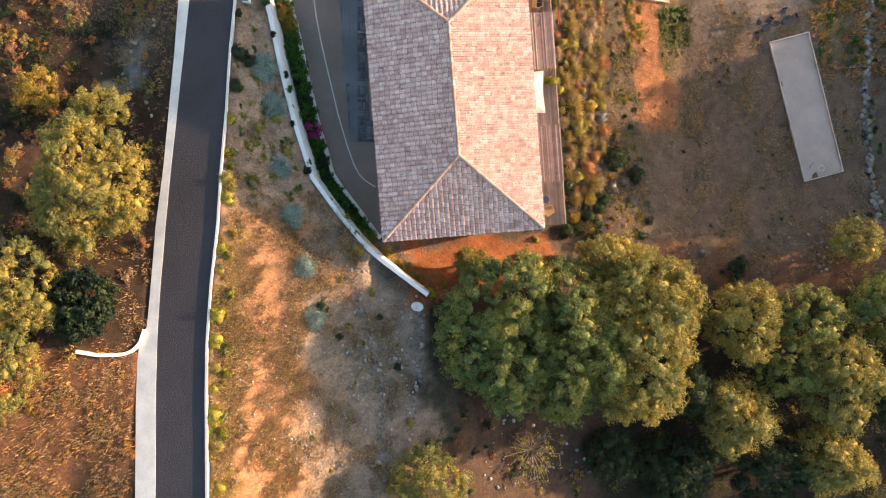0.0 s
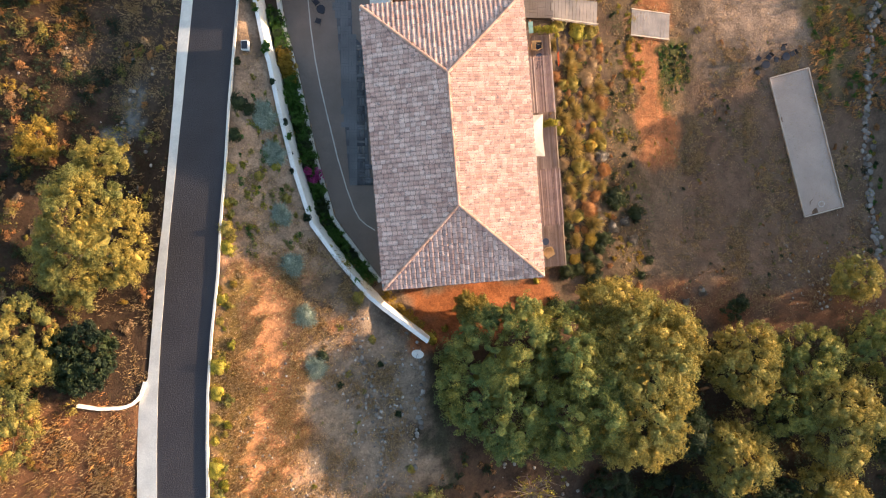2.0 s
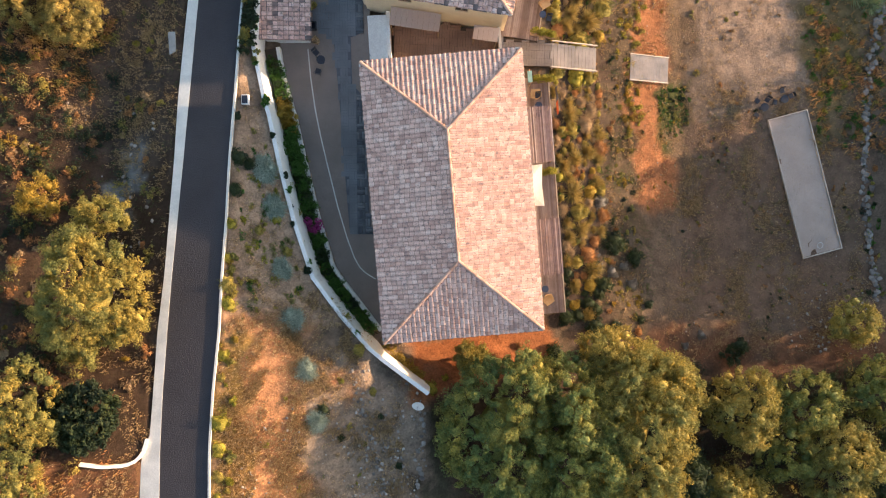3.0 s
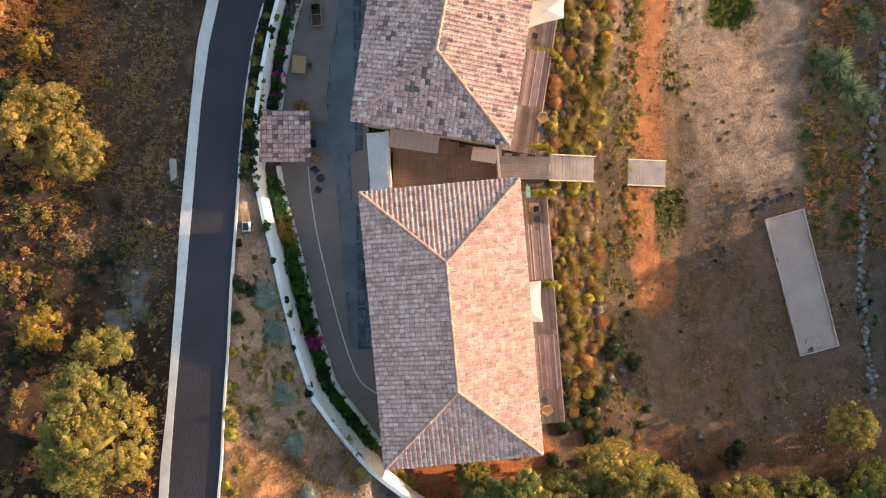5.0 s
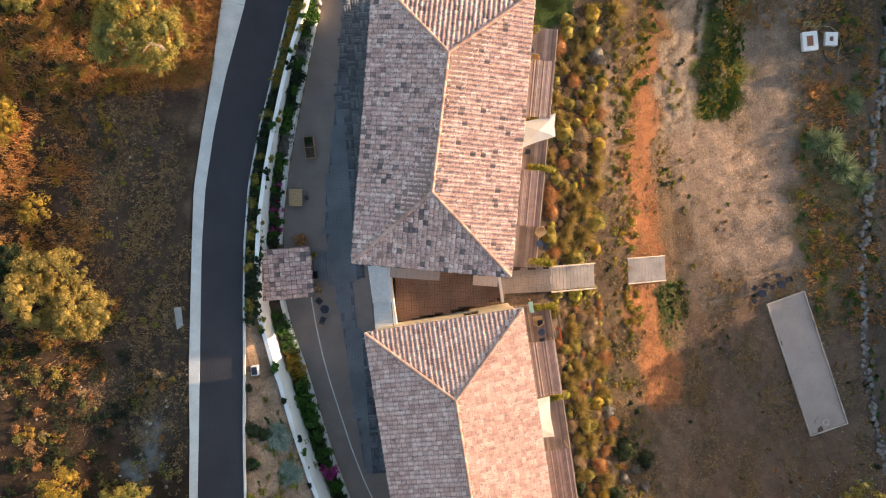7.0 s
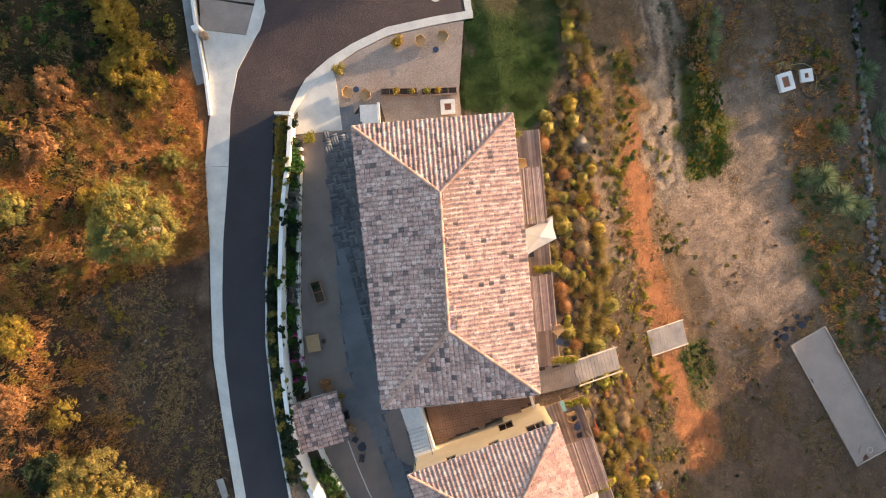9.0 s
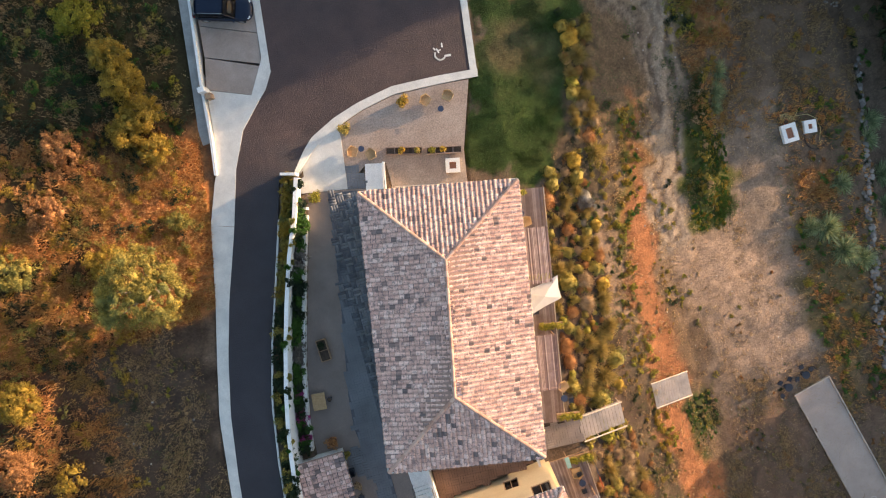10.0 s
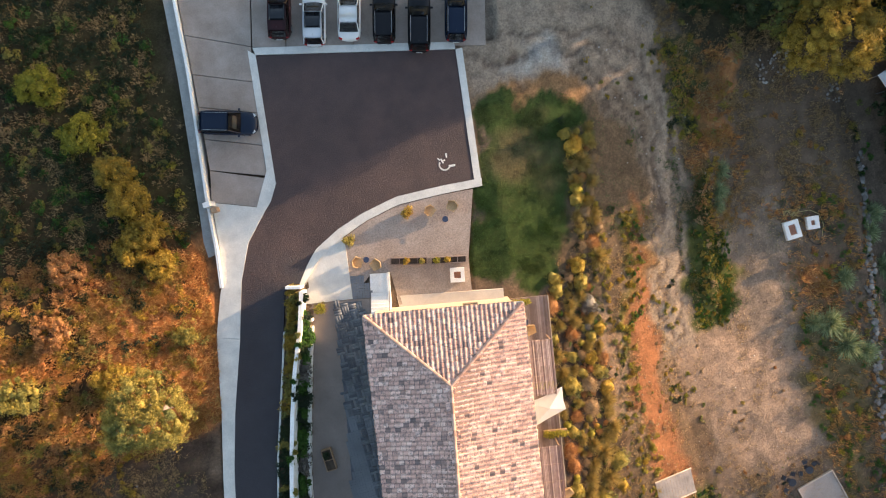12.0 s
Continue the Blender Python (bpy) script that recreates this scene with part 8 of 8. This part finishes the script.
# satellite dish on the end of the white wall
dish = thing("satellite_dish", (-1.75, -5.6, ground_z(-1.75, -5.6)), "white satellite dish on a short mast beside the wall", "satellite dish", turn=-20)
bm = bmesh.new()
rod(bm, (0, 0.15, 0), (0, 0.1, 1.0), 0.03)
part("mast", bm, GREY_METAL, dish)
bm = bmesh.new()
bmesh.ops.create_uvsphere(bm, u_segments=20, v_segments=10, radius=0.9)
bmesh.ops.delete(bm, geom=[v for v in bm.verts if v.co.z > -0.7], context="VERTS")
bmesh.ops.translate(bm, vec=(0, 0, 0.9), verts=bm.verts)
bmesh.ops.transform(bm, matrix=pose(-0.1, 0, 1.0, 35, 8, 0) @ Matrix.Diagonal((0.85, 0.85, 0.8, 1)), verts=bm.verts)
bmesh.ops.solidify(bm, geom=bm.faces[:], thickness=0.015)
part("reflector", bm, PAINT_WHITE, dish)
bm = bmesh.new()
rod(bm, (-0.1, -0.1, 1.0), (-0.1, -0.4, 1.5), 0.015)
part("arm", bm, GREY_METAL, dish)

van = thing("white_tarpaulin", gz(46.7, 50.9), "white tarpaulin stretched over a frame beyond the field", "tarpaulin", turn=20)
bm = bmesh.new()
prism(bm, [(-1.2, -0.9), (1.2, -0.9), (1.2, 0.9), (-1.2, 0.9)], 2.0, lambda x, y: 2.2 + 0.25 * (1 - abs(y)))
part("sheet", bm, FABRIC, van)
for x, y in ((-1.1, -0.8), (1.1, -0.8), (1.1, 0.8), (-1.1, 0.8)):
    bm = bmesh.new()
    rod(bm, (x, y, -0.2), (x, y, 2.0), 0.03)
    part("post", bm, GREY_METAL, van)


# ---- stones ----
def stone_shapes(k, mat):
    out = []
    for s in range(k):
        rng = np.random.RandomState(500 + s)
        bm = bmesh.new()
        bmesh.ops.create_icosphere(bm, subdivisions=1, radius=0.5)
        for v in bm.verts:
            v.co *= rng.uniform(0.75, 1.15)
            v.co.z *= 0.7
        me = bpy.data.meshes.new("stone")
        bm.to_mesh(me)
        bm.free()
        me.materials.append(mat)
        out.append(me)
    return out


SHAPES = stone_shapes(6, STONE_ONE)


def stone_row(name, label, line, step, spread, size, seed, stack=1, cap=300):
    rng = np.random.RandomState(seed)
    h = tagged(new(name), label, "stone wall", kind="structure")
    n = 0
    for x, y in resample(line, step):
        for k in range(stack):
            if n >= cap:
                return
            px, py = x + rng.normal(0, spread), y + rng.normal(0, spread)
            s = size * rng.uniform(0.5, 1.4)
            ob = new("stone", SHAPES[rng.randint(len(SHAPES))])
            ob.parent = h
            ob.matrix_basis = pose(px, py, ground_z(x, y) + s * 0.2 + (0.25 * (k // 2) if stack > 1 else 0), 0, 0, rng.uniform(0, 360)) @ Matrix.Diagonal((s * rng.uniform(0.8, 1.4), s, s * 0.85, 1))
            n += 1


stone_row("field_wall", "rough dry-stone wall of grey boulders along the field", [(39.0, 0.8), (38.55, 7.3), (38.2, 11.4), (38.35, 16), (38.6, 21.3), (39.6, 27.2), (40.7, 33.2), (42.2, 38.2), (43.3, 44.3), (43.6, 49)], 0.3, 0.2, 0.44, 1, 2)
stone_row("stone_line", "broken line of small pale stones in the garden", [(-6.7, -3.1), (-6.1, -5.5), (-5.1, -9.0), (-4.4, -11.5), (-4.6, -14.5), (-4.1, -16.0), (-4.7, -18.5)], 0.17, 0.22, 0.26, 2)
stone_row("stone_line", "line of field stones along the gully", [(-1.6, -6.4), (-1.55, -9.6), (-2.0, -12.3), (-2.1, -14)], 0.3, 0.12, 0.36, 3)

rng = np.random.RandomState(9)
sv, sf = [], []
base = SHAPES[0]
shape_v = np.array([v.co[:] for v in base.vertices])
shape_f = np.array([f.vertices[:] for f in base.polygons])
for x0, x1, y0, y1, n, big in (
        (-14, -2, -20, -5, 320, 0.16), (-7, -1.5, -12, -3, 90, 0.22), (-30, -20, 8, 36, 55, 0.14), (-24, -20.5, 6, 16, 26, 0.28), (20, 38, -4, 40, 380, 0.1), (30, 38, -4, 2, 110, 0.2), (16.5, 21, 9, 45, 160, 0.1), (3, 12, -20, -14, 70, 0.22), (20, 30, 45, 60, 80, 0.14), (34.2, 37.8, 53.2, 55.6, 50, 0.26), (40.5, 42.5, 50, 52, 20, 0.25)):
    for _ in range(n):
        x, y, s = rng.uniform(x0, x1), rng.uniform(y0, y1), big * rng.uniform(0.3, 1.6)
        a = rng.uniform(0, 6.28)
        r = np.array([[math.cos(a), -math.sin(a), 0], [math.sin(a), math.cos(a), 0], [0, 0, 1]])
        k = len(sv) * len(shape_v)
        sv.append((shape_v * rng.uniform(0.7, 1.3, 3) * s) @ r.T + (x, y, ground_z(x, y) + 0.15 * s))
        sf.append(shape_f + k)
tagged(raw("loose_stones", np.concatenate(sv), np.concatenate(sf), STONE), "scattered pale field stones on the slopes", "stones", kind="stuff")
